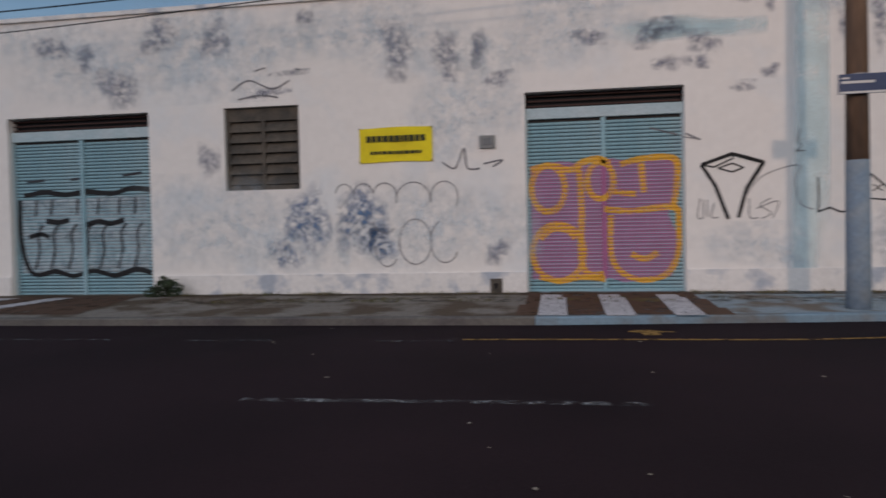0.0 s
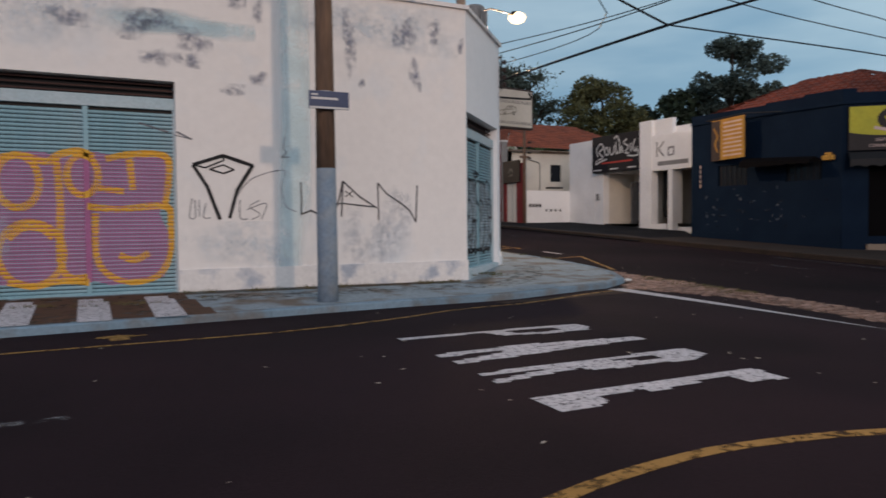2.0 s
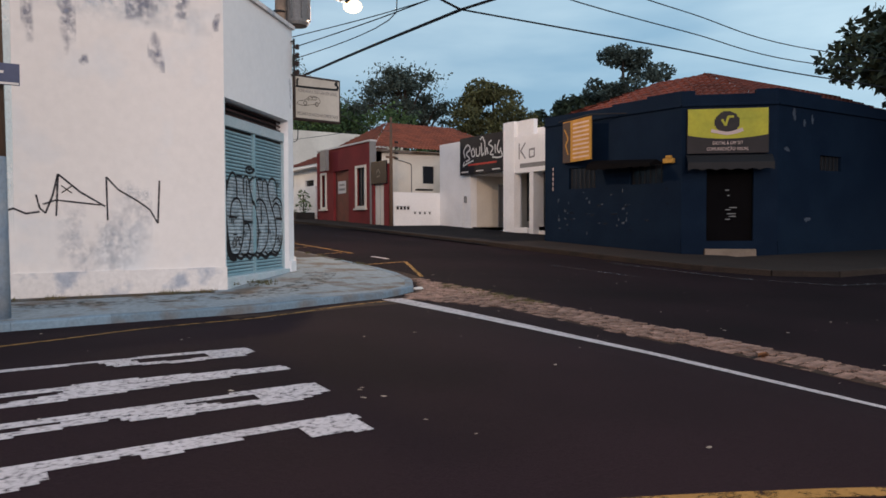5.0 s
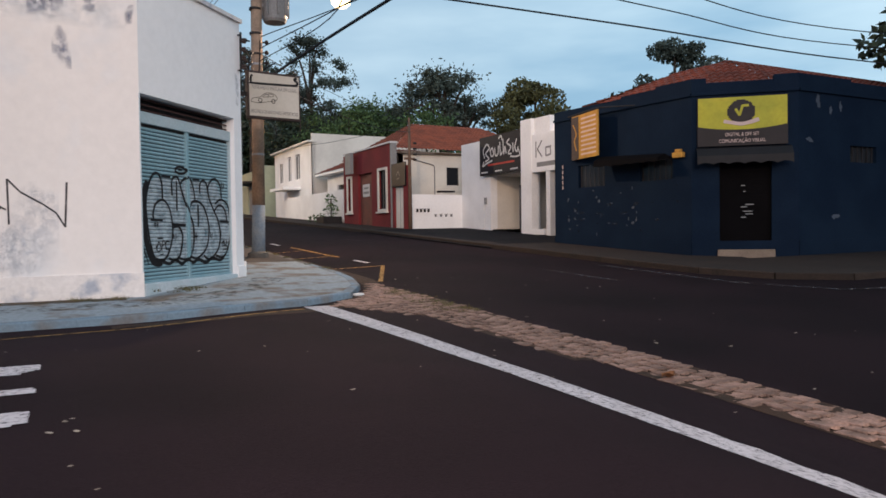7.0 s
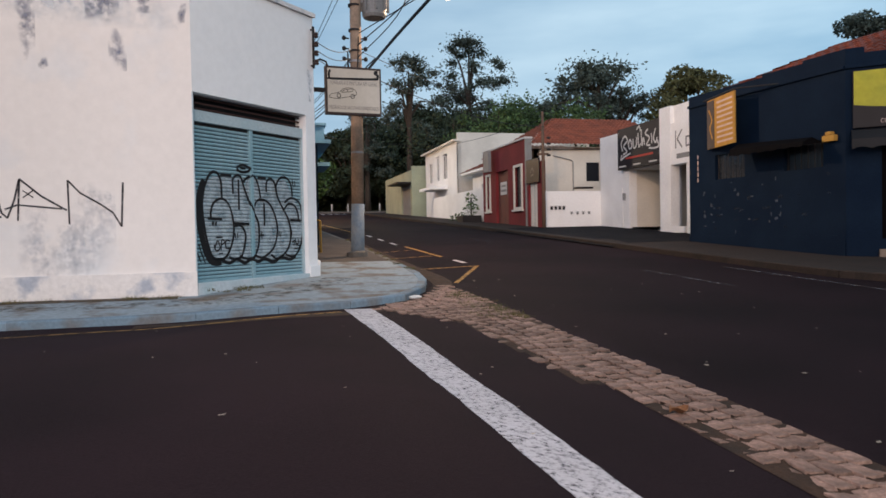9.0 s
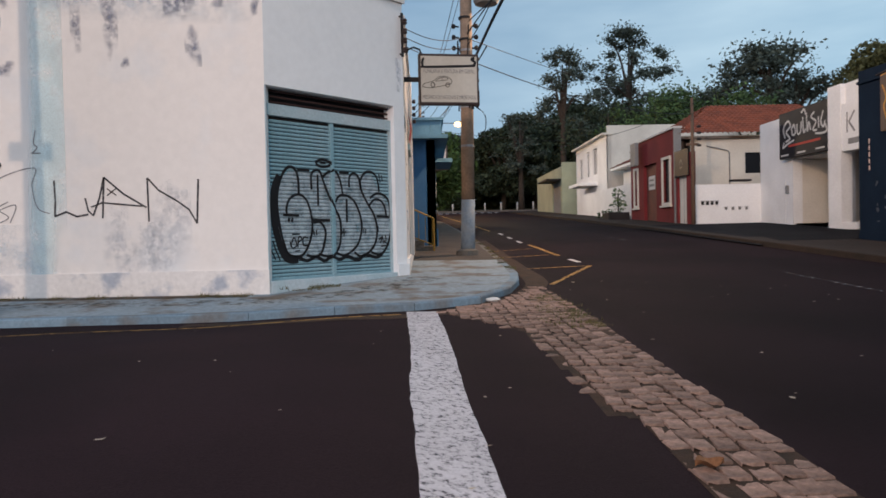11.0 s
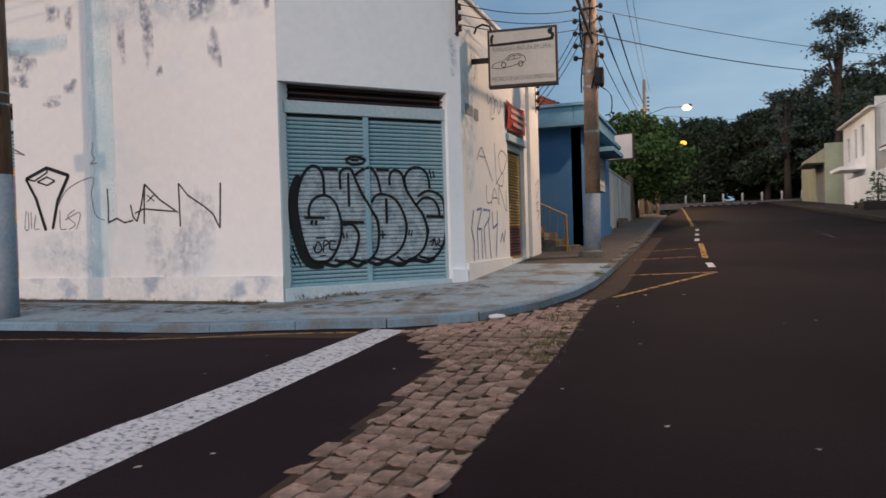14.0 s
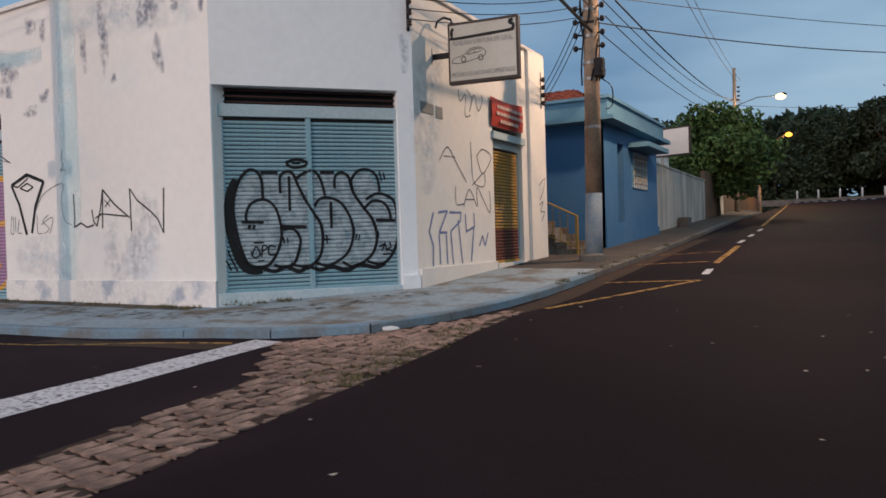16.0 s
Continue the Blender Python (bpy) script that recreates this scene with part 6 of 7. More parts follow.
def tile_roof(name, corners, parent, rows, cols, mat=M_TILE, label="weathered clay tile roof"):
    """A sloping roof face (eave left, eave right, ridge right, ridge left): barrel tiles in stepped rows, cut along the hips."""
    a, b, c, d = [Vector(p) for p in corners]
    along = (b - a).normalized()
    nrm = (b - a).cross(d - a).normalized()
    if nrm.z < 0:
        nrm = -nrm
    up = nrm.cross(along)
    if up.z < 0:
        up = -up
    length, high = (b - a).length, (d - a).dot(up)
    ul, ur = (d - a).dot(along), (c - a).dot(along)
    bm = bmesh.new()
    last = None
    n = cols * 4
    for j in range(rows * 2):
        v = (j // 2 + (j % 2) * 0.98) / rows
        lo, hi = ul * v, length + (ur - length) * v
        line = []
        for i in range(n + 1):
            u = min(max(length * i / n, lo), max(lo, hi))
            h = 0.055 * abs(math.sin(u * cols / length * math.pi)) + (0.045 if j % 2 == 0 else 0.0)
            line.append(bm.verts.new(a + along * u + up * (v * high) + nrm * h))
        if last:
            for i in range(n):
                bm.faces.new((last[i], last[i + 1], line[i + 1], line[i]))
        last = line
    bmesh.ops.remove_doubles(bm, verts=bm.verts[:], dist=0.0005)
    return part(name, bm, mat, parent, label)


tile_roof("roof", [(20.8, 18.2, 4.75), (21.3, 13.3, 4.75), (24.3, 14.8, 6.25), (24.3, 16.6, 6.25)], navy, 10, 16)
tile_roof("roof", [(21.3, 13.35, 4.75), (23.1, 11.65, 4.75), (24.3, 14.8, 6.25), (24.29, 14.8, 6.25)], navy, 10, 12)
tile_roof("roof", [(23.1, 11.65, 4.75), (34, 11.65, 4.75), (32, 14.8, 6.25), (24.3, 14.8, 6.25)], navy, 10, 36)
tile_roof("roof", [(34, 18.2, 4.95), (20.9, 18.2, 4.95), (24.3, 16.6, 6.25), (32, 16.6, 6.25)], navy, 8, 40)

# ---- white shops with the black sign ----
FW = shop_frame((22.83, 28.0), (22.83, 17.7), 1.0, 1.0, 0.975)
shops = thing("white_shops", (23, 25, east_z(22.8, 25)), "white shop fronts with a black script sign and square column", "shop")
part("wall", wall_mesh(FW, -0.9, 10.3, 0.6, 5.25, 0.25, [(1.85, 4.45, 1.15, 3.55), (5.1, 6.2, 1.15, 3.5), (6.5, 7.4, 1.15, 3.5)]), M_WHITE, shops)
part("shop_back", bx(1.6, 7.6, -1.9, -1.8, 0.6, 3.7, f=FW), M_CREAM, shops, "shaded inner shop wall")
part("shop_floor", bx(1.6, 7.6, -1.8, 0.0, 1.0, 1.15, f=FW), M_PAVE2, shops)
part("shop_soffit", bx(1.6, 7.6, -1.8, -0.25, 3.56, 3.62, f=FW), M_WHITE, shops)
part("shop_side", bx(1.7, 1.84, -1.8, -0.25, 1.15, 3.56, f=FW), M_CREAM, shops)
part("shop_side", bx(4.46, 4.6, -1.8, -0.25, 1.15, 3.56, f=FW), M_CREAM, shops)
gd = part("glass_door", bx(2.6, 4.3, -0.95, -0.93, 1.15, 3.1, f=FW), M_GLASS, shops, "dim glass shop door")
for a in (2.6, 3.43, 4.26):
    part("door_frame", bx(a, a + 0.05, -0.98, -0.90, 1.15, 3.12, f=FW), M_STEEL, gd)
part("glass_door", bx(5.1, 6.2, -0.55, -0.53, 1.4, 3.5, f=FW), M_GLASS, shops, "dim glass shop door")
part("column", wall_mesh(FW, 4.62, 5.35, 0.6, 5.62, -0.36), M_WHITE, shops, "square white column")
part("parapet_block", wall_mesh(FW, 5.355, 6.4, 4.7, 5.62, -0.20), M_WHITE, shops)
part("fascia", wall_mesh(FW, 5.36, 10.2, 3.42, 4.95, -0.33), M_WHITE, shops, "white fascia with dark lettering shapes")
part("column", wall_mesh(FW, 6.25, 6.5, 0.6, 3.42, -0.30), M_WHITE, shops)
part("step", soft_box(5.36, 6.24, 0.0, 0.4, 0.9, 1.13, f=FW, r=0.01), M_WHITE, shops)
part("column", wall_mesh(FW, 1.35, 1.85, 0.6, 3.6, -0.10), M_WHITE, shops)
bs = part("black_sign", soft_box(1.32, 4.60, 0.11, 0.32, 3.58, 5.30, f=FW, r=0.01), M_BSIGN, shops, "black sign board with white script flourishes")
flo = lambda s, z: 0.326
swirl = [[(1.75, 4.35), (1.65, 4.7), (1.95, 4.95), (2.15, 4.75), (1.85, 4.55), (2.1, 4.3), (1.8, 4.2)], [(2.2, 4.6), (2.4, 4.75), (2.5, 4.45), (2.3, 4.4), (2.25, 4.6)], [(2.6, 4.75), (2.65, 4.4), (2.85, 4.45), (2.9, 4.8)], [(3.0, 4.95), (3.05, 4.4), (3.2, 4.5)], [(3.25, 5.05), (3.3, 4.4), (3.4, 4.7), (3.5, 4.4)], [(3.75, 5.0), (3.55, 4.85), (3.85, 4.65), (3.65, 4.4), (3.9, 4.35)], [(4.0, 4.8), (4.02, 4.4)], [(4.3, 4.95), (4.15, 4.6), (4.3, 4.4), (4.4, 4.6)],
         [(1.7, 4.2), (1.6, 4.0), (1.9, 4.1), (2.4, 4.2)], [(4.4, 4.5), (4.5, 4.25), (4.2, 4.2), (3.8, 4.25)], [(2.9, 5.1), (3.1, 5.2), (3.2, 5.0)]]
part("flourish", strokes(FW, swirl, 0.075, flo), M_SWIRL, bs, "white script flourish")
part("stripe", bx(2.0, 4.1, 0.322, 0.327, 3.98, 4.06, f=FW), M_REDS, bs)
for a in (1.45, 2.6, 3.8):
    part("lettering_bar", bx(a, a + 0.55, 0.322, 0.327, 3.68, 3.74, f=FW), M_SWIRL, bs)
fl2 = lambda s, z: 0.336
kk = part("brand_shape", strokes(FW, [[(5.65, 4.65), (5.65, 4.0)], [(6.05, 4.65), (5.75, 4.33), (6.05, 4.0)], [(6.6, 4.35), (6.3, 4.35), (6.3, 4.02), (6.6, 4.05), (6.6, 4.4)]], 0.07, fl2, curved=False), M_GREYT, shops, "thin grey brand outline")
part("lettering_bar", bx(5.7, 7.4, 0.332, 0.337, 3.62, 3.80, f=FW), M_GREYT, shops)
part("side_door", bx(0.25, 1.15, 0.0, 0.03, 1.05, 2.85, f=FW), M_WHITE, shops, "white side door")
part("meter", soft_box(1.42, 1.56, 0.10, 0.18, 2.3, 2.6, f=FW, r=0.01), M_GREYBOX, shops)
part("roof", prism([(22.9, 18.0), (34, 18.0), (34, 28.3), (22.9, 28.3)], 4.6, 4.7), M_PAVE2, shops)

# white yard wall with letter boxes
FY = shop_frame((20.14, 28.9), (22.83, 28.9), 0.87, 1.0, 0.965)
yard = part("yard_wall", wall_mesh(FY, 0, 3.09, 0.6, 2.87, 0.18), M_WHITE)
tagged(yard, "white rendered yard wall with a row of letter boxes", "wall", kind="structure")
for k in range(4):
    bxm = thing("letter_box", FY(0.35 + 0.2 * k, 0, 2.05), "small dark letter slot set in the white wall", "letter box", "letter boxes")
    part("body", soft_box(0.3 + 0.22 * k, 0.42 + 0.22 * k, 0.0, 0.04, 2.02, 2.16, f=FY, r=0.006), M_DARK, bxm)
    part("flap", bx(0.28 + 0.22 * k, 0.44 + 0.22 * k, 0.0, 0.07, 2.17, 2.19, f=FY), M_GREYBOX, bxm)
for k in range(4):
    bxm = thing("letter_box", FY(1.4 + 0.3 * k, 0, 1.85), "small grey letter slot set in the white wall", "letter box", "letter boxes")
    part("body", soft_box(1.4 + 0.32 * k, 1.5 + 0.32 * k, 0.0, 0.04, 1.80, 1.90, f=FY, r=0.006), M_GREYBOX, bxm)
    part("flap", bx(1.38 + 0.32 * k, 1.52 + 0.32 * k, 0.0, 0.06, 1.91, 1.925, f=FY), M_GREYBOX, bxm)

# cream house with the tile roof behind it
cream = thing("cream_house", (22, 32, 1.2), "cream single-storey house with red clay tile roof", "house")
part("wall", wall_mesh(frame_of((20.6, 31.1), (29, 31.1)), 0, 8.4, 0.8, 5.05, 0.2, [(2.6, 3.3, 3.4, 4.3)]), M_CREAM, cream)
part("window", bx(2.6, 3.3, -0.1, -0.08, 3.4, 4.3, f=frame_of((20.6, 31.1), (29, 31.1))), M_GLASS, cream)
part("wall", bx(20.6, 20.8, 31.1, 38, 0.8, 5.0), M_CREAM, cream)
tile_roof("roof", [(20.1, 30.6, 5.05), (29.5, 30.6, 5.05), (27, 34.2, 6.85), (22.8, 34.2, 6.85)], cream, 14, 44, M_TILEN)
tile_roof("roof", [(20.1, 37.8, 5.05), (20.1, 30.6, 5.05), (22.8, 34.2, 6.85), (22.79, 34.25, 6.85)], cream, 14, 34, M_TILEN)
part("pipe", tb([(21.5, 31.06, 4.6), (22.4, 31.06, 4.4), (22.5, 31.06, 4.3), (22.5, 31.06, 2.8)], 0.025, 6), M_STEEL, cream)
part("lean_to", bx(1.9, 2.79, -0.6, -0.2, 3.0, 3.08, f=FY), M_DARK, cream, "small dark lean-to roof")

# dark red shop house
FR = frame_of((20.0, 37.15), (20.0, 28.4))
red = thing("red_shop", (20.3, 34, 1.3), "dark red old shop front with tall cream window frames", "house")
part("wall", wall_mesh(FR, 0, 6.45, 0.8, 5.35, 0.25, [(0.35, 1.15, 2.15, 4.15), (2.0, 3.9, 1.3, 4.15), (4.75, 5.95, 2.1, 4.25)]), M_RED, red)
part("wall", wall_mesh(FR, 6.46, 8.23, 0.8, 4.15, 0.2, [(6.74, 7.74, 0.8, 3.3)]), M_RED, red, "lower red side wall")
part("pilaster", bx(6.38, 6.50, -0.25, 0.05, 0.8, 5.34, f=FR), M_GREYBOX, red, "grey corner pilaster")
part("coping", bx(-0.05, 6.5, -0.3, 0.08, 5.35, 5.43, f=FR), M_SWIRL, red)
part("wall", bx(0, 9, -0.02, 0.2, 0.8, 5.3, f=frame_of((29, 37.15), (20.0, 37.15))), M_RED, red)
for a, b, za, zb in ((0.35, 1.15, 2.15, 4.15), (4.75, 5.95, 2.1, 4.25)):
    w = part("window", bx(a + 0.15, b - 0.15, -0.12, -0.10, za + 0.1, zb - 0.1, f=FR), M_GLASS, red, "tall narrow window in a cream frame")
    part("window_frame", wall_mesh(FR, a, b, za, zb, -0.05, [(a + 0.16, b - 0.16, za + 0.12, zb - 0.12)]), M_CREAM, w)
    part("window_sill", bx(a - 0.08, b + 0.08, 0.0, 0.12, za - 0.08, za, f=FR), M_CREAM, w)
part("door", bx(2.0, 3.9, -0.2, -0.15, 1.3, 4.15, f=FR), M_MAROON, red, "dark shop door")
part("paper_sign", bx(2.35, 3.3, -0.14, -0.13, 2.95, 3.6, f=FR), M_SWIRL, red, "white paper notice")
part("lettering_bar", bx(2.5, 3.15, -0.128, -0.125, 3.35, 3.45, f=FR), M_GREYT, red)
part("lettering_bar", bx(2.45, 3.2, -0.128, -0.125, 3.1, 3.22, f=FR), M_GREYT, red)
bmh = bmesh.new()
box(bmh, 1.2, 2.0, 0.25, 0.42, 4.2, 5.3, f=FR)
part("hanging_sign", bmh, M_GREYBOX, red, "grey tilted sign board")
part("side_door", bx(6.74, 7.74, -0.12, -0.08, 1.1, 3.28, f=FR), M_CREAM, red, "pale double door")
part("door_gap", bx(7.22, 7.25, -0.08, -0.075, 1.15, 3.2, f=FR), M_GREYT, red)
ss = part("black_board", soft_box(6.58, 8.15, 0.02, 0.08, 3.22, 4.3, f=FR, r=0.01), M_BSIGN, red, "black sign board with a small emblem")
part("emblem", strokes(FR, [[(7.15, 3.7), (7.35, 3.9), (7.55, 3.7)], [(7.2, 3.55), (7.5, 3.6)]], 0.05, lambda s, z: 0.085), M_GREYT, ss)
part("roof", prism([(20.2, 30.75), (29, 31.4), (29, 37.0), (20.2, 37.0)], 4.9, 5.0), M_PAVE2, red)
planter = thing("planter", (19.5, 38.4, 1.5), "dark square planter with a scruffy shrub", "planter")
part("box", soft_box(18.9, 20.0, 37.7, 39.0, 1.25, 2.0, r=0.04), M_DARK, planter)

# white houses up the street
FH = frame_of((20.2, 60), (20.2, 38))
yard2 = part("front_wall", wall_mesh(FH, 10.3, 21.9, 1.2, 3.55, 0.2), M_WHITE)
tagged(yard2, "white rendered front garden wall", "wall", kind="structure")
# the carport's inner shade is a dark sheet set back in the opening
gate = part("carport_front", bx(7.2, 10.28, -2.0, -1.9, 1.4, 4.2, f=FH), M_DARK)
tagged(gate, "dark sheet for the shade inside the open carport between the houses", "wall", kind="structure")
tall = thing("white_house", (22, 50, 2.0), "two-storey white house with a flat parapet and upper windows", "house")
FHH = frame_of((21.2, 56.5), (21.2, 46.8))
part("wall", wall_mesh(FHH, 0, 9.7, 1.5, 7.3, 0.25, [(1.2, 2.3, 5.0, 6.5), (3.6, 4.6, 5.0, 6.8), (5.6, 6.8, 5.0, 6.8)]), M_WHITE, tall)
for a, b in ((1.2, 2.3), (3.6, 4.6), (5.6, 6.8)):
    w = part("window", bx(a, b, -0.12, -0.1, 5.0, 6.7, f=FHH), M_GLASS, tall, "dark upper window")
    part("mullion", bx((a + b) / 2 - 0.03, (a + b) / 2 + 0.03, -0.1, -0.06, 5.0, 6.7, f=FHH), M_WHITE, w)
part("wall", wall_mesh(frame_of((21.2, 46.8), (31, 46.8)), 0, 9.8, 1.5, 7.9, 0.2), M_CREAM, tall, "cream side wall")
part("coping", bx(-0.1, 9.8, -0.3, 0.35, 7.3, 7.42, f=FHH), M_CREAM, tall)
part("roof", prism([(21.3, 46.9), (31, 46.9), (31, 56.4), (21.3, 56.4)], 7.35, 7.4), M_PAVE2, tall)
part("canopy", bx(6.8, 10.4, -0.6, 1.0, 4.2, 4.4, f=frame_of((20.9, 60), (20.9, 38))), M_WHITE, tall, "white carport canopy")
low = thing("small_house", (23, 42, 1.8), "low white house with a hipped brown tile roof", "house")
part("wall", wall_mesh(frame_of((22.0, 46.0), (22.0, 40.0)), 0, 6, 1.5, 4.9, 0.2, [(2.0, 3.4, 3.0, 4.2)]), M_WHITE, low)
part("wall", wall_mesh(frame_of((22.0, 40.0), (29, 40.0)), 0, 7, 1.5, 4.9, 0.2, [(1.0, 2.0, 3.3, 4.3)]), M_WHITE, low)
part("window", bx(2.0, 3.4, -0.12, -0.1, 3.0, 4.2, f=frame_of((22.0, 46.0), (22.0, 40.0))), M_GLASS, low)
part("window", bx(1.0, 2.0, -0.12, -0.1, 3.3, 4.3, f=frame_of((22.0, 40.0), (29, 40.0))), M_GLASS, low)
part("eave", bx(21.3, 29, 39.3, 46.5, 4.88, 5.0), M_WHITE, low)
tile_roof("roof", [(21.3, 46.5, 5.0), (21.3, 39.3, 5.0), (24.5, 42.6, 6.5), (24.5, 43.2, 6.5)], low, 10, 28)
tile_roof("roof", [(21.3, 39.3, 5.0), (29, 39.3, 5.0), (27, 42.6, 6.5), (24.5, 42.6, 6.5)], low, 10, 28)
green = thing("green_house", (22, 63, 2.6), "low pale green house front with a grey garage door", "house")
part("wall", wall_mesh(frame_of((20.2, 70), (20.2, 57.5)), 0, 12.5, 1.8, 6.3, 0.2, [(8.3, 12.0, 1.8, 5.2)]), M_GREENW, green)
part("garage_door", bx(8.3, 12.0, -0.15, -0.1, 1.8, 5.2, f=frame_of((20.2, 70), (20.2, 57.5))), M_GREYBOX, green)
part("wall", bx(20.2, 28, 57.3, 57.5, 1.8, 6.6), M_GREENW, green)
part("awning", bx(8.0, 12.4, 0.0, 1.2, 5.2, 5.32, f=frame_of((20.2, 70), (20.2, 57.5))), M_DARK, green)
part("roof", prism([(20.3, 57.5), (28, 57.5), (28, 70), (20.3, 70)], 6.2, 6.3), M_PAVE2, green)

# ---- blue house beyond the white building ----
blue = thing("blue_house", (9, 22.5, 0.8), "blue rendered house with light blue parapet and barred window", "house")
FB = frame_of((9.6, 20.0), (9.6, 25.4))
part("wall", wall_mesh(FB, 0, 5.4, 0.3, 3.7, 0.25, [(1.15, 1.7, 1.3, 3.25), (2.5, 4.1, 2.2, 3.15)]), M_BLUEH, blue)
part("wall", wall_mesh(frame_of((3.0, 20.0), (9.6, 20.0)), 0, 6.599, 0.3, 3.7, 0.25), M_BLUEH, blue)
part("wall", bx(0, 6, -0.25, 0.0, 0.3, 3.7, f=frame_of((9.35, 25.4), (3.35, 25.4))), M_BLUEH, blue)
part("base_band", bx(-0.03, 5.43, 0.0, 0.04, 0.3, 1.18, f=FB), M_BLUEH, blue)
part("parapet", wall_mesh(frame_of((9.78, 19.75), (9.78, 25.6)), 0, 5.85, 3.72, 4.12, 0.3), M_BLUEL, blue, "light blue parapet band")
part("parapet", wall_mesh(frame_of((3.0, 19.75), (9.78, 19.75)), 0, 6.47, 3.72, 4.12, 0.3), M_BLUEL, blue, "light blue parapet band")
part("eave", bx(3.0, 9.95, 19.6, 25.75, 3.62, 3.72), M_BLUEL, blue)
part("cap", bx(3.0, 9.84, 19.69, 25.66, 4.12, 4.19), M_BLUEL, blue)
part("awning", bx(2.1, 4.5, 0.0, 0.55, 3.22, 3.34, f=FB), M_BLUEL, blue, "thin concrete window hood")
w = part("window", bx(2.5, 4.1, -0.14, -0.12, 2.2, 3.15, f=FB), M_GLASS, blue, "barred window with white frame")
part("window_frame", wall_mesh(FB, 2.5, 4.1, 2.2, 3.15, -0.03, [(2.58, 4.02, 2.28, 3.07)]), M_BLUEL, w)
for k in range(9):
    part("bar", bx(2.6 + k * 0.17, 2.62 + k * 0.17, 0.03, 0.05, 2.2, 3.15, f=FB), M_SWIRL, w)
for k in range(4):
    part("bar", bx(2.55, 4.08, 0.03, 0.05, 2.35 + k * 0.2, 2.37 + k * 0.2, f=FB), M_SWIRL, w)
part("door", bx(1.15, 1.7, -0.22, -0.18, 1.3, 3.25, f=FB), M_DARK, blue, "dark narrow doorway")
tile_roof("roof", [(3.2, 20.4, 4.1), (9.3, 20.4, 4.1), (8.0, 22.6, 4.95), (4.5, 22.6, 4.95)], blue, 8, 24)
tile_roof("roof", [(9.3, 20.4, 4.1), (9.3, 25.2, 4.1), (8.0, 22.8, 4.95), (8.0, 22.6, 4.95)], blue, 8, 20)
stair = thing("entry_stair", (8.9, 18.9, 0.6), "short concrete entry stair beside the blue house", "stair")
for k in range(5):
    part("step", soft_box(9.25 - 0.28 * k, 9.53 - 0.28 * k, 18.3, 19.9, 0.3, 0.72 + 0.16 * k, r=0.01), M_PAVE2, stair)
rail = thing("stair_rail", (9.2, 18.3, 0.6), "thin ochre metal handrail beside the entry stair", "railing")
part("top_bar", tb([(8.0, 18.25, 2.15), (9.0, 18.25, 1.66), (9.5, 18.25, 1.42)], 0.022, 6), M_RAILY, rail)
part("bottom_bar", tb([(8.0, 18.25, 1.35), (9.5, 18.25, 0.75)], 0.016, 6), M_RAILY, rail)
for k in range(9):
    x = 8.1 + k * 0.17
    part("baluster", tb([(x, 18.25, 1.35 - (x - 8.0) * 0.4), (x, 18.25, 2.10 - (x - 8.0) * 0.49)], 0.010, 5), M_RAILY, rail)
part("post", tb([(9.5, 18.25, 0.5), (9.5, 18.25, 1.42)], 0.025, 6), M_RAILY, rail)

fence = part("fence_wall", wall_mesh(frame_of((9.35, 25.42), (9.2, 36.5)), 0, 11.0, 0.6, 3.15, 0.18), M_FENCE)
tagged(fence, "stained off-white rendered boundary wall", "wall", kind="structure")
part("capping", bx(0, 11, -0.2, 0.03, 3.15, 3.2, f=frame_of((9.35, 25.42), (9.2, 36.5))), M_FENCE, fence)
part("pier", bx(0.0, 0.8, 0.0, 0.3, 0.9, 1.5, f=frame_of((9.35, 29.8), (9.35, 36.5))), M_KERB2, fence)
fence2 = part("fence_wall_brown", wall_mesh(frame_of((9.2, 36.52), (7.7, 75)), 0, 38, 1.2, 3.6, 0.18), material("brown_wall", (0.17, 0.11, 0.08), (0.12, 0.08, 0.06), rough=0.9, scale=0.6))
tagged(fence2, "brownish boundary wall beneath the street tree", "wall", kind="structure")
gatep = part("pale_gate", bx(4.5, 7.0, 0.02, 0.06, 1.5, 3.4, f=frame_of((9.2, 36.52), (7.7, 75))), M_CREAM, fence2, "pale planked gate")
white_back = thing("white_annex", (6, 33, 1.4), "small white building behind the boundary wall", "house")
part("wall", bx(4.0, 7.8, 30.5, 36, 1.0, 4.3), M_WHITE, white_back)
part("roof", bx(3.8, 8.0, 30.3, 36.2, 4.3, 4.45), M_PAVE2, white_back)
board = thing("blank_board", (9.4, 29.0, 3.2), "blank white rectangular sign board on a bracket", "sign")
FBB0 = frame_of((8.9, 28.1), (10.2, 27.7))
FBB = lambda s, d, z: FBB0(s, d, z - 0.13)
part("panel", soft_box(0.0, 1.32, -0.12, 0.0, 3.62, 4.55, f=FBB, r=0.01), M_BROWN, board)
part("face", bx(0.05, 1.28, 0.0, 0.006, 3.67, 4.50, f=FBB), M_SWIRL, board, "blank white face")
part("post", tb([FBB(0.3, -0.06, 1.0), FBB(0.3, -0.06, 3.63)], 0.05, 8), M_STEEL, board)

# ---- end of the street ----
park = part("park_ground", sheet([-30, -10, 5, 12, 20, 30, 60], [82, 86, 95, 110, 140], lambda x, y: road_z(x, y) + 0.15), M_SOIL)
tagged(park, "dark park ground beyond the end of the street", "ground", kind="structure")
kerb_end = part("end_kerb", bx(-20, 60, 81.7, 82, road_z(15, 82) - 0.4, road_z(15, 82) + 0.2), M_KERB2)
tagged(kerb_end, "pale kerb at the end of the street", "kerb", kind="structure")


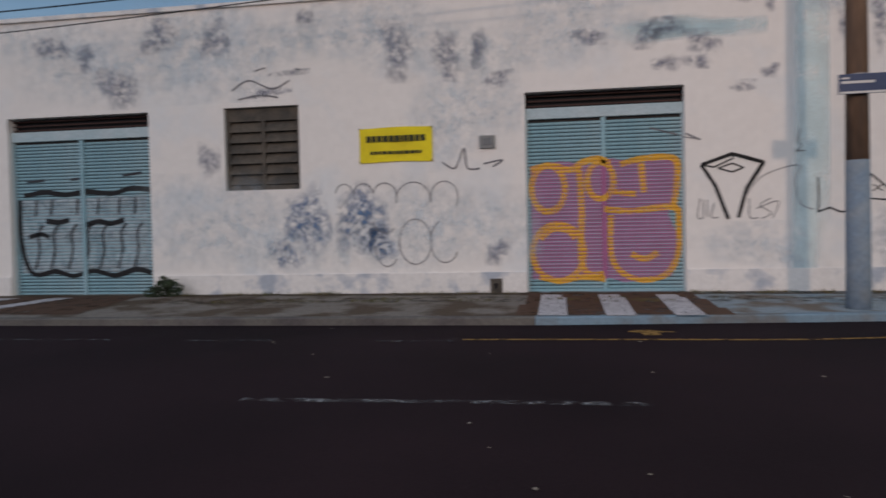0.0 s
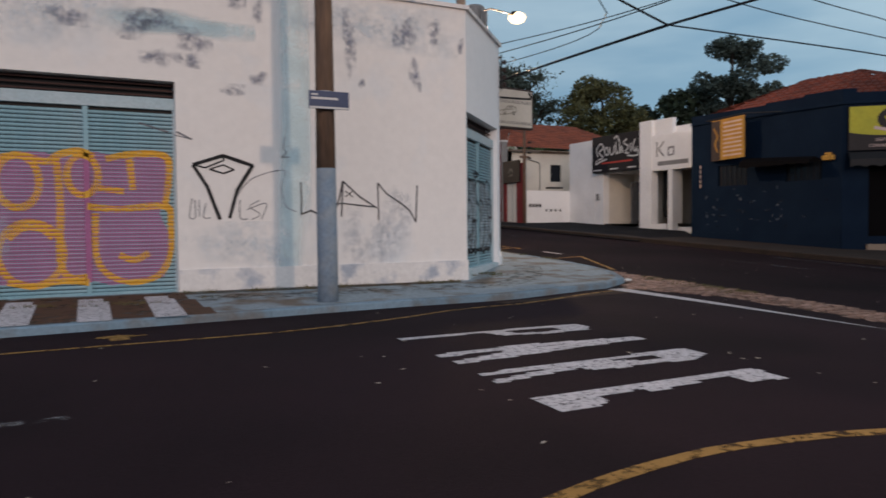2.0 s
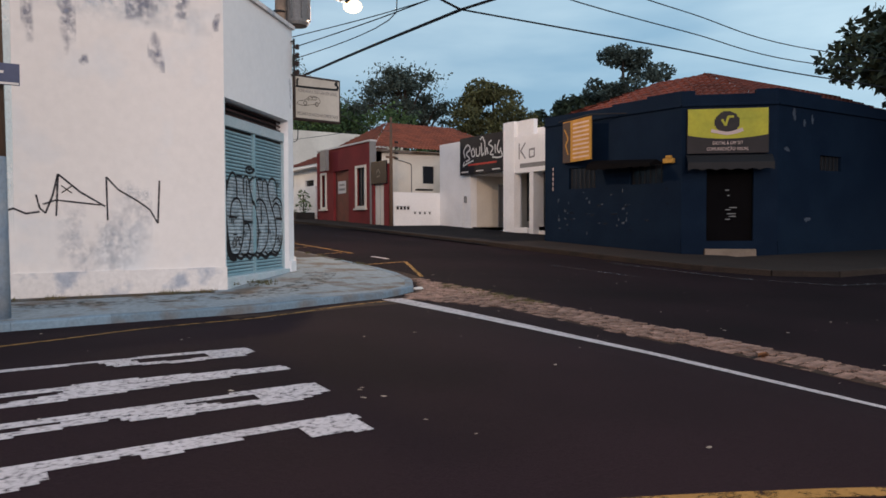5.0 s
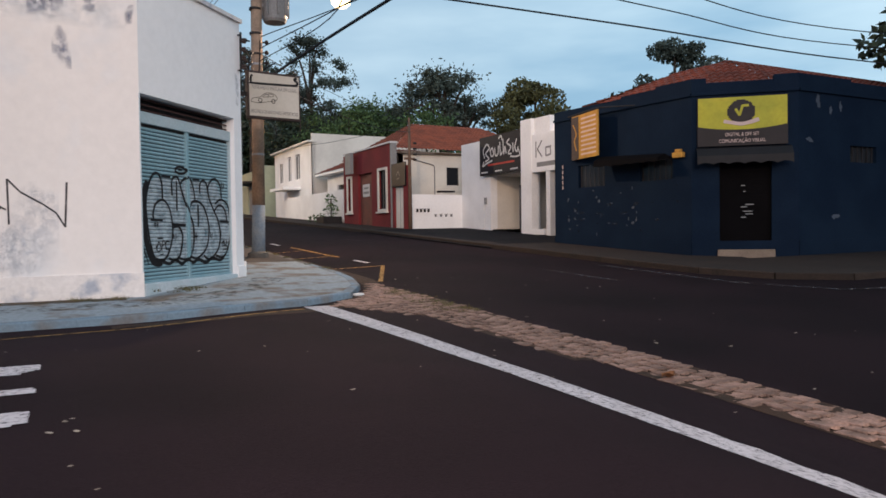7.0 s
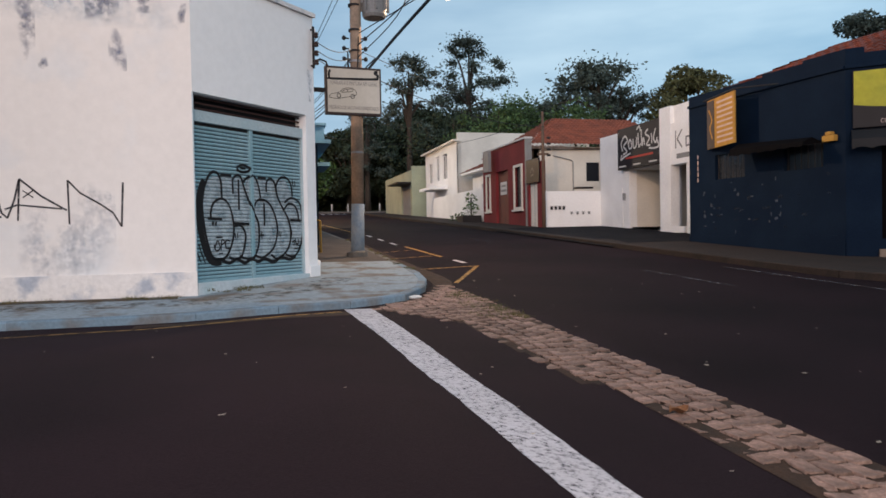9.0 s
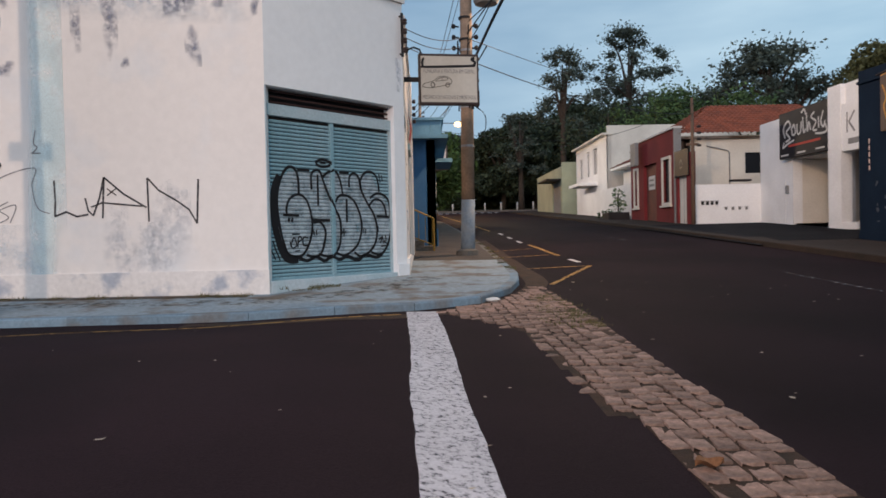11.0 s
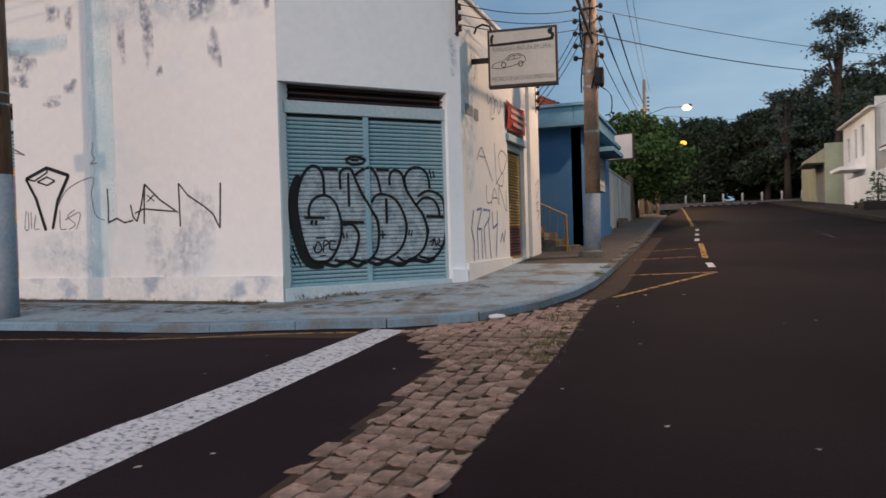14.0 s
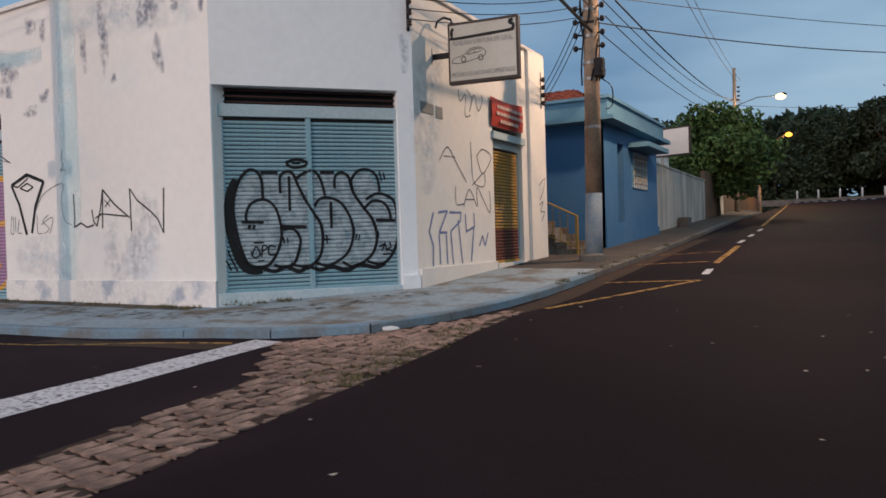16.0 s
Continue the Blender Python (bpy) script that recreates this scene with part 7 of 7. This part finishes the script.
def bollard():
    th = thing("bollard", (0, 0, 0), "white concrete bollard along the park edge", "bollard", "park bollards")
    part("post", tb([(0, 0, -0.1), (0, 0, 0.8), (0, 0, 0.93), (0, 0, 0.97)], [0.09, 0.085, 0.075, 0.03], 10), M_SWIRL, th, shade=True)
    part("foot", tb([(0, 0, -0.12), (0, 0, 0.06)], 0.14, 10), M_KERB2, th)
    return th


b0 = bollard()
for k in range(13):
    m = pose(5.0 + 1.85 * k, 82.6, road_z(5.0 + 1.85 * k, 82.6) + 0.1)
    if k:
        copy_thing(b0, m)
    else:
        first = m
b0.matrix_basis = first


# ---- trees ----
def crown_mesh(clumps, per, size, seed, flat=0.7, loose=False):
    """Leaves in clumps (x, y, z, radius): many small crossed quads."""
    rng = np.random.default_rng(seed)
    vs, fs = [], []
    for x, y, z, r in clumps:
        n = max(12, int(per * r * r))
        d = rng.normal(size=(n, 3))
        d /= np.linalg.norm(d, axis=1)[:, None]
        rad = r * (np.minimum(1.7, 0.12 + 0.68 * np.abs(rng.normal(size=n))) if loose else 0.45 + 0.6 * rng.random(n) ** 0.6)
        c = d * rad[:, None] * np.array([1, 1, flat]) + np.array([x, y, z])
        a = rng.normal(size=(n, 3))
        a /= np.linalg.norm(a, axis=1)[:, None]
        b = np.cross(a, rng.normal(size=(n, 3)))
        b /= np.linalg.norm(b, axis=1)[:, None]
        s = size * (0.6 + 0.8 * rng.random(n))[:, None]
        quad = np.stack([c - a * s, c + b * s * 0.5, c + a * s, c - b * s * 0.5], axis=1).reshape(-1, 3)
        base = len(vs) and sum(len(q) for q in vs)
        vs.append(quad)
        fs += [(base + 4 * i, base + 4 * i + 1, base + 4 * i + 2, base + 4 * i + 3) for i in range(n)]
    me = bpy.data.meshes.new("crown")
    me.from_pydata(np.concatenate(vs).tolist(), [], fs)
    return me


def tree(place, height, spread, label, leaf, seed, trunk=0.25, low=0.35, clumps=26, per=90, size=0.22, flat=0.7, shape="round", group="", limbs=7):
    """A tapered trunk, limbs that reach into the crown, and leaf clumps with gaps between them."""
    rnd = random.Random(seed)
    th = thing("tree", place, label, "tree", group)
    x, y, z = place
    bend = [rnd.uniform(-0.04, 0.04) * height for _ in range(2)]
    top = Vector((x + bend[0], y + bend[1], z + height * (low + 0.25)))
    part("trunk", tb([(x, y, z - 0.2), (x + bend[0] * 0.3, y + bend[1] * 0.2, z + height * low * 0.6), tuple(top), (x + bend[0], y + bend[1], z + height * 0.9)], [trunk, trunk * 0.8, trunk * 0.55, trunk * 0.15], 9), M_BARK, th, shade=True)
    cl = []
    for k in range(clumps):
        a = rnd.uniform(0, math.tau)
        if shape == "round":
            u = rnd.uniform(-1, 1)
            rr = math.sqrt(1 - u * u) * rnd.uniform(0.45, 1.0)
            cz = z + height * (low + (1 - low) * (0.5 + 0.42 * u))
        elif shape == "tall":
            u = rnd.uniform(0, 1)
            rr = (0.35 + 0.65 * math.sin(math.pi * min(1, u * 0.8 + 0.15))) * rnd.uniform(0.25, 1.0)
            cz = z + height * (low + (1 - low) * (0.05 + 0.9 * u))
        else:
            u = rnd.uniform(0, 1) ** 0.6
            rr = rnd.uniform(0.1, 1.0)
            cz = z + height * (low + (1 - low) * (0.25 + 0.68 * u * (1 - 0.35 * rr * rr)))
        cl.append((x + spread * rr * math.cos(a) + bend[0], y + spread * rr * math.sin(a) + bend[1], cz, spread * (rnd.uniform(0.14, 0.27) if shape == "tall" else rnd.uniform(0.2, 0.36))))
    for k in range(limbs):
        c = cl[k * len(cl) // limbs]
        s0 = Vector((x, y, z)).lerp(top, rnd.uniform(0.6, 1.0))
        e = Vector(c[:3])
        mid = s0.lerp(e, 0.5) + Vector((0, 0, 0.06 * height))
        part("limb", tb([s0, mid, e], [trunk * 0.4, trunk * 0.25, trunk * 0.08], 6), M_BARK, th)
    loose = shape != "round" or "loose" in label or "garden" in label
    part("crown", crown_mesh(cl, per * (0.85 if loose else 1), size * (0.8 if loose else 1), seed, flat, loose), leaf, th)
    return th


tree((9.05, 41.0, 1.55), 5.2, 2.85, "round clipped green street tree on the pavement", M_LEAF_B, 3, 0.2, 0.24, 60, 420, 0.13, 0.85)
tree((23.9, 75.9, 3.2), 17.2, 4.2, "tall slender eucalyptus with an open dark crown", M_LEAF_E, 5, 0.4, 0.45, 40, 190, 0.20, 0.6, "tall", "eucalyptus trees", 9)
tree((37.9, 97.0, 4.2), 24.6, 6.2, "tall slender eucalyptus with an open dark crown", M_LEAF_E, 8, 0.5, 0.40, 52, 150, 0.25, 0.6, "tall", "eucalyptus trees", 12)
tree((20.5, 84.0, 3.8), 11.5, 3.6, "eucalyptus with a thin blue-grey crown", M_LEAF_E, 9, 0.4, 0.3, 32, 170, 0.20, 0.6, "tall", "eucalyptus trees", 8)
tree((35.8, 54.5, 2.5), 12.9, 4.6, "spreading dark umbrella-crowned tree", M_LEAF_E, 12, 0.4, 0.5, 30, 170, 0.19, 0.45, "flat", "", 10)
tree((39.0, 56.5, 2.5), 11.2, 3.8, "spreading dark umbrella-crowned tree", M_LEAF_E, 13, 0.4, 0.45, 26, 170, 0.19, 0.45, "flat", "", 8)
tree((43.6, 51.5, 2.5), 11.7, 4.4, "dense olive-yellow rounded tree behind the shops", M_LEAF_Y, 14, 0.4, 0.25, 46, 220, 0.18, 0.8)
tree((63.9, 56.8, 2.5), 18.9, 4.6, "tall dark tree with a rounded top and bare stem", M_LEAF_E, 15, 0.45, 0.5, 34, 170, 0.22, 0.65, "round", "", 9)
tree((60.0, 61.0, 2.5), 13.0, 6.5, "broad dark green tree behind the navy shop", M_LEAF_D, 16, 0.45, 0.25, 34, 60, 0.4, 0.65)
tree((70.0, 56.0, 2.5), 13.5, 6.0, "broad dark green tree behind the navy shop", M_LEAF_D, 26, 0.45, 0.25, 30, 60, 0.4, 0.65)
tree((52.0, 58.0, 2.5), 10.5, 4.0, "loose green tree behind the shops", M_LEAF_G, 27, 0.35, 0.3, 24, 80, 0.3, 0.65)
for k, (x, y, h, sp, lf) in enumerate(((27.5, 56, 9.5, 4.2, M_LEAF_G), (32, 62, 11.2, 4.8, M_LEAF_G), (26, 66, 10.5, 4.6, M_LEAF_D), (37, 68, 11.5, 5.0, M_LEAF_G), (31, 48, 8.2, 3.4, M_LEAF_G), (45, 66, 11, 5, M_LEAF_D))):
    tree((x, y, 2.4), h, sp, "leafy green garden tree behind the houses", lf, 40 + k, 0.3, 0.2, 34, 150, 0.19, 0.7, "round", "garden trees")
wr = random.Random(77)
woods = [(8, 92, 10.0), (14, 95, 10.5), (19, 91, 11), (24, 96, 13.5), (29, 92, 14.5), (35, 98, 16), (2, 95, 13), (-6, 92, 12), (42, 94, 15), (12, 104, 12), (22, 106, 14), (32, 108, 17), (50, 98, 15), (-2, 104, 15)]
for k, (x, y, h) in enumerate(woods):
    tree((x, y, road_z(x, y)), h * 0.92, 6.0, "dense dark park tree at the street's end", M_LEAF_D, 60 + k, 0.45, 0.10, 44, 110, 0.27, 0.75, "round", "park trees")
far = part("far_woods", crown_mesh([(x + wr.uniform(-3, 3), 125 + wr.uniform(-4, 4), 4 + wr.uniform(0, 12), 4.5) for x in range(-60, 120, 3) for _ in (0, 1)], 26, 0.8, 91), M_LEAF_D)
far2 = part("park_hedge", crown_mesh([(x, 114 + wr.uniform(-3, 3), 5.5 + wr.uniform(0, 4), 3.2) for x in range(-40, 80, 2)], 40, 0.5, 92), M_LEAF_D)
far3 = part("park_hedge", crown_mesh([(x, 101 + wr.uniform(-2, 2), 5.0 + wr.uniform(0, 3), 2.4) for x in range(-20, 60, 2)], 70, 0.35, 93), M_LEAF_D)
tagged(far3, "dark undergrowth below the park trees", "undergrowth", kind="stuff")
tagged(far2, "dark undergrowth below the park trees", "undergrowth", kind="stuff")
tagged(far, "dark far woodland behind the park", "woods", kind="stuff")
# overhanging tree beside the navy shop
over = tree((34.3, 8.3, 0.3), 11.6, 6.3, "large dark broad-leaved tree overhanging the side street", M_LEAF_D, 101, 0.4, 0.22, 72, 150, 0.19, 0.6, "round")

# ---- small growth and litter ----
def grass_mesh(spots, seed, blades=26, high=0.11):
    rng = random.Random(seed)
    verts, faces = [], []
    for x, y, z, r in spots:
        for _ in range(blades):
            a, d = rng.uniform(0, 6.28), r * math.sqrt(rng.random())
            bx0, by0, h = x + d * math.cos(a), y + d * math.sin(a) * 0.5, high * rng.uniform(0.4, 1.3)
            t, w = rng.uniform(0, 6.28), 0.006
            lx, ly = rng.uniform(-0.6, 0.6) * h, rng.uniform(-0.6, 0.6) * h
            i = len(verts)
            verts += [(bx0 - w * math.cos(t), by0 - w * math.sin(t), z), (bx0 + w * math.cos(t), by0 + w * math.sin(t), z), (bx0 + lx, by0 + ly, z + h)]
            faces.append((i, i + 1, i + 2))
    me = bpy.data.meshes.new("grass")
    me.from_pydata(verts, [], faces)
    return me


gr = random.Random(31)


def right_edge_grass(y):
    return 11.22 - 0.04 * (y - 8)


spots = [(x, 10.36 + gr.uniform(-0.08, 0.06), pave_z(x, 10.4), 0.16) for x in [gr.uniform(-6.3, 6.8) for _ in range(60)] if not -0.2 < x < 2.2]
spots += [(gr.uniform(-6, 3), gr.uniform(9.3, 9.9), 0.20, 0.2) for _ in range(26)]
spots += [(FC(gr.uniform(0.1, 1.3), gr.uniform(0.1, 0.5), 0).x, FC(0.5, 0.3, 0).y + gr.uniform(-0.4, 0.5), 0.26, 0.12) for _ in range(10)]
spots += [(10.9 + gr.uniform(-0.12, 0.0), y, pave_z(10.9, y), 0.08) for y in [gr.uniform(13, 24) for _ in range(30)]]
for _ in range(46):
    sy = gr.uniform(7.6, 10.4)
    sx = right_edge_grass(sy) - abs(gr.gauss(0.0, 0.25))
    spots.append((sx, sy, road_z(sx, sy), 0.12))
tufts = part("dry_grass", grass_mesh(spots, 5, 26, 0.045), M_GRASS)
tagged(tufts, "dry straw-coloured grass tufts along wall foot and kerb", "grass", kind="stuff")
bush = thing("shrub", (-6.15, 10.2, 0.2), "small dark green shrub at the foot of the white wall", "shrub")
part("leaves", crown_mesh([(-6.2, 10.2, 0.33, 0.17), (-6.0, 10.22, 0.36, 0.16), (-6.1, 10.15, 0.45, 0.13), (-6.35, 10.2, 0.28, 0.13)], 7000, 0.034, 4, 0.9), M_LEAF_D, bush)
part("stem", tb([(-6.12, 10.2, 0.15), (-6.1, 10.2, 0.4)], 0.015, 6), M_BARK, bush)
sh2 = thing("garden_shrub", (19.6, 40.5, 1.6), "unkempt green shrub and grass by the garden wall", "shrub")
part("leaves", crown_mesh([(19.5, 39.9, 1.9, 0.4), (19.4, 41.0, 1.8, 0.4), (19.6, 38.4, 2.4, 0.45), (19.6, 38.4, 3.0, 0.35)], 500, 0.09, 6, 0.9), M_LEAF_G, sh2)
part("stem", tb([(19.6, 38.4, 1.9), (19.6, 38.4, 3.0)], 0.04, 6), M_BARK, sh2)

lr = random.Random(17)
lit = []
for k in range(3):
    bm = bmesh.new()
    n = 7
    ring = [bm.verts.new((0.055 * lr.uniform(0.6, 1.2) * math.cos(i * math.tau / n), 0.028 * lr.uniform(0.6, 1.2) * math.sin(i * math.tau / n), 0.004 + 0.012 * lr.random())) for i in range(n)]
    ctr = bm.verts.new((0, 0, 0.012))
    for i in range(n):
        bm.faces.new((ring[i], ring[(i + 1) % n], ctr))
    me = finish(bm, "fallen_leaf")
    me.materials.append(M_LITTER)
    lit.append(me)
for k in range(95):
    x, y = (lr.uniform(-3, 9), lr.uniform(1.5, 8.0)) if k < 50 else (lr.uniform(9.4, 15), lr.uniform(2.5, 12))
    ob = new("fallen_leaf", lit[k % 3])
    ob.matrix_basis = pose(x, y, road_z(x, y) + 0.003, 0, 0, lr.uniform(0, 360)) @ Matrix.Diagonal((*([lr.uniform(0.25, 0.6)] * 3), 1))
    tagged(ob, "small dry pale leaf lying on the asphalt", "leaf", "fallen leaves")
plastic = thing("crumpled_cup", (10.20, 9.93, road_z(10.20, 9.93)), "crushed white plastic cup lying by the kerb", "litter")
bm = bmesh.new()
bmesh.ops.create_icosphere(bm, subdivisions=2, radius=0.07)
for v in bm.verts:
    v.co = Vector((v.co.x * 1.5, v.co.y, v.co.z * 0.45)) * (1 + 0.25 * noise.noise(v.co * 30)) + Vector((10.20, 9.93, road_z(10.20, 9.93) + 0.03))
part("cup", bm, M_SWIRL, plastic)
big = thing("dry_leaf", (10.75, 3.75, road_z(10.75, 3.75)), "curled brown dry leaf on the setts", "leaf")
bm = bmesh.new()
rows = [[bm.verts.new((10.72 + 0.15 * (i / 8 - 0.5), 3.75 + 0.075 * math.sin(math.pi * i / 8) * s, road_z(10.7, 3.75) + 0.03 + 0.03 * abs(s) + 0.012 * math.sin(i))) for s in (-1, -0.5, 0, 0.5, 1)] for i in range(9)]
for a, b in zip(rows, rows[1:]):
    for k in range(4):
        bm.faces.new((a[k], a[k + 1], b[k + 1], b[k]))
part("blade", bm, material("leaf_brown", (0.20, 0.095, 0.045), rough=0.7), big)

# ---- granite setts of the gutter ----
bed = part("sett_bed", fill(on_road, [(10.66, -4.0), (10.64, 4.62), (10.44, 4.74), (10.40, 6.4), (10.30, 7.65), (9.97, 8.32), (9.55, 8.86), (9.42, 9.16), (9.75, 9.55), (10.25, 10.0), (10.62, 10.7), (10.85, 11.45), (11.12, 11.2), (11.20, 8.6), (11.24, 6.0), (11.30, -4.0)], lambda s, z: 0.004, 0.06), M_DIRT)
tagged(bed, "granite sett gutter strip with dirt-filled joints", "gutter", kind="structure")
sr = random.Random(13)
variants = []
for k in range(8):
    bm = bmesh.new()
    hx, hy = 0.064 * sr.uniform(0.92, 1.04), 0.096 * sr.uniform(0.88, 1.04)
    lowr = [bm.verts.new((sx * hx * 1.04, sy * hy * 1.04, -0.03)) for sx, sy in ((-1, -1), (1, -1), (1, 1), (-1, 1))]
    shape = ((-1, -0.93), (-0.9, -1), (0.9, -1), (1, -0.93), (1, 0.93), (0.9, 1), (-0.9, 1), (-1, 0.93))
    midr = [bm.verts.new((x * hx * sr.uniform(0.94, 1.02), y * hy * sr.uniform(0.94, 1.02), 0.008)) for x, y in shape]
    topr = [bm.verts.new((x * hx * sr.uniform(0.88, 0.97), y * hy * sr.uniform(0.90, 0.98), 0.014 + sr.uniform(-0.005, 0.005))) for x, y in shape]
    cen = bm.verts.new((0, 0, 0.015 + sr.uniform(-0.003, 0.003)))
    for i in range(8):
        bm.faces.new((midr[i], midr[(i + 1) % 8], topr[(i + 1) % 8], topr[i]))
        bm.faces.new((topr[i], topr[(i + 1) % 8], cen))
        bm.faces.new((midr[i], midr[(i + 1) % 8], lowr[((i + 1) // 2) % 4])) if i % 2 else bm.faces.new((midr[i], midr[(i + 1) % 8], lowr[(i // 2) % 4]))
    me = finish(bm, "sett")
    me.materials.append(M_COBBLE)
    variants.append(me)


def left_edge(y):
    return float(np.interp(y, (-4, 4.6, 4.75, 6.4, 7.65, 8.32, 8.86, 9.16), (10.66, 10.63, 10.43, 10.38, 10.27, 9.95, 9.55, 9.38)))


def right_edge(y):
    return float(np.interp(y, (0, 6, 8.6, 11.2), (11.31, 11.25, 11.21, 11.12)))


def kerb_edge(y):
    return float(np.interp(y, (9.0, 9.5, 10.0, 10.75, 11.4), (9.2, 9.72, 10.28, 10.64, 10.84)))


count = 0
rest = bmesh.new()
for c in range(15):
    y, wide = -3.9 + sr.uniform(0, 0.2), sr.uniform(0.118, 0.136)
    while y < 11.3:
        long = sr.uniform(0.15, 0.26)
        yy = y + long / 2
        y += long
        x = right_edge(yy) - 0.066 - 0.127 * c + 0.012 * math.sin(1.7 * yy + c)
        if x < left_edge(yy) + sr.uniform(-0.02, 0.06) or (yy > 9.0 and x < kerb_edge(yy) + 0.05):
            continue
        ragged = (c == 0 or x < left_edge(yy) + 0.12) and sr.random() < 0.45
        sink = sr.uniform(0.006, 0.014) if ragged else sr.uniform(-0.006, 0.005)
        m = pose(x + sr.uniform(-0.007, 0.007), yy, road_z(x, yy) - sink, sr.uniform(-3, 3), sr.uniform(-4, 4), sr.uniform(-7, 7)) @ Matrix.Diagonal((wide / 0.130, (long - 0.008) / 0.192, 1, 1))
        if 2.4 < yy < 9.0 and count < 300:
            ob = new("sett", variants[sr.randrange(8)])
            ob.parent = bed
            ob.matrix_basis = m
            count += 1
        else:
            n0 = len(rest.verts)
            rest.from_mesh(variants[sr.randrange(8)])
            rest.verts.ensure_lookup_table()
            for v in rest.verts[n0:]:
                v.co = m @ v.co
ob = part("setts_rest", rest, M_COBBLE, bed)
ob["kind"] = "stuff"
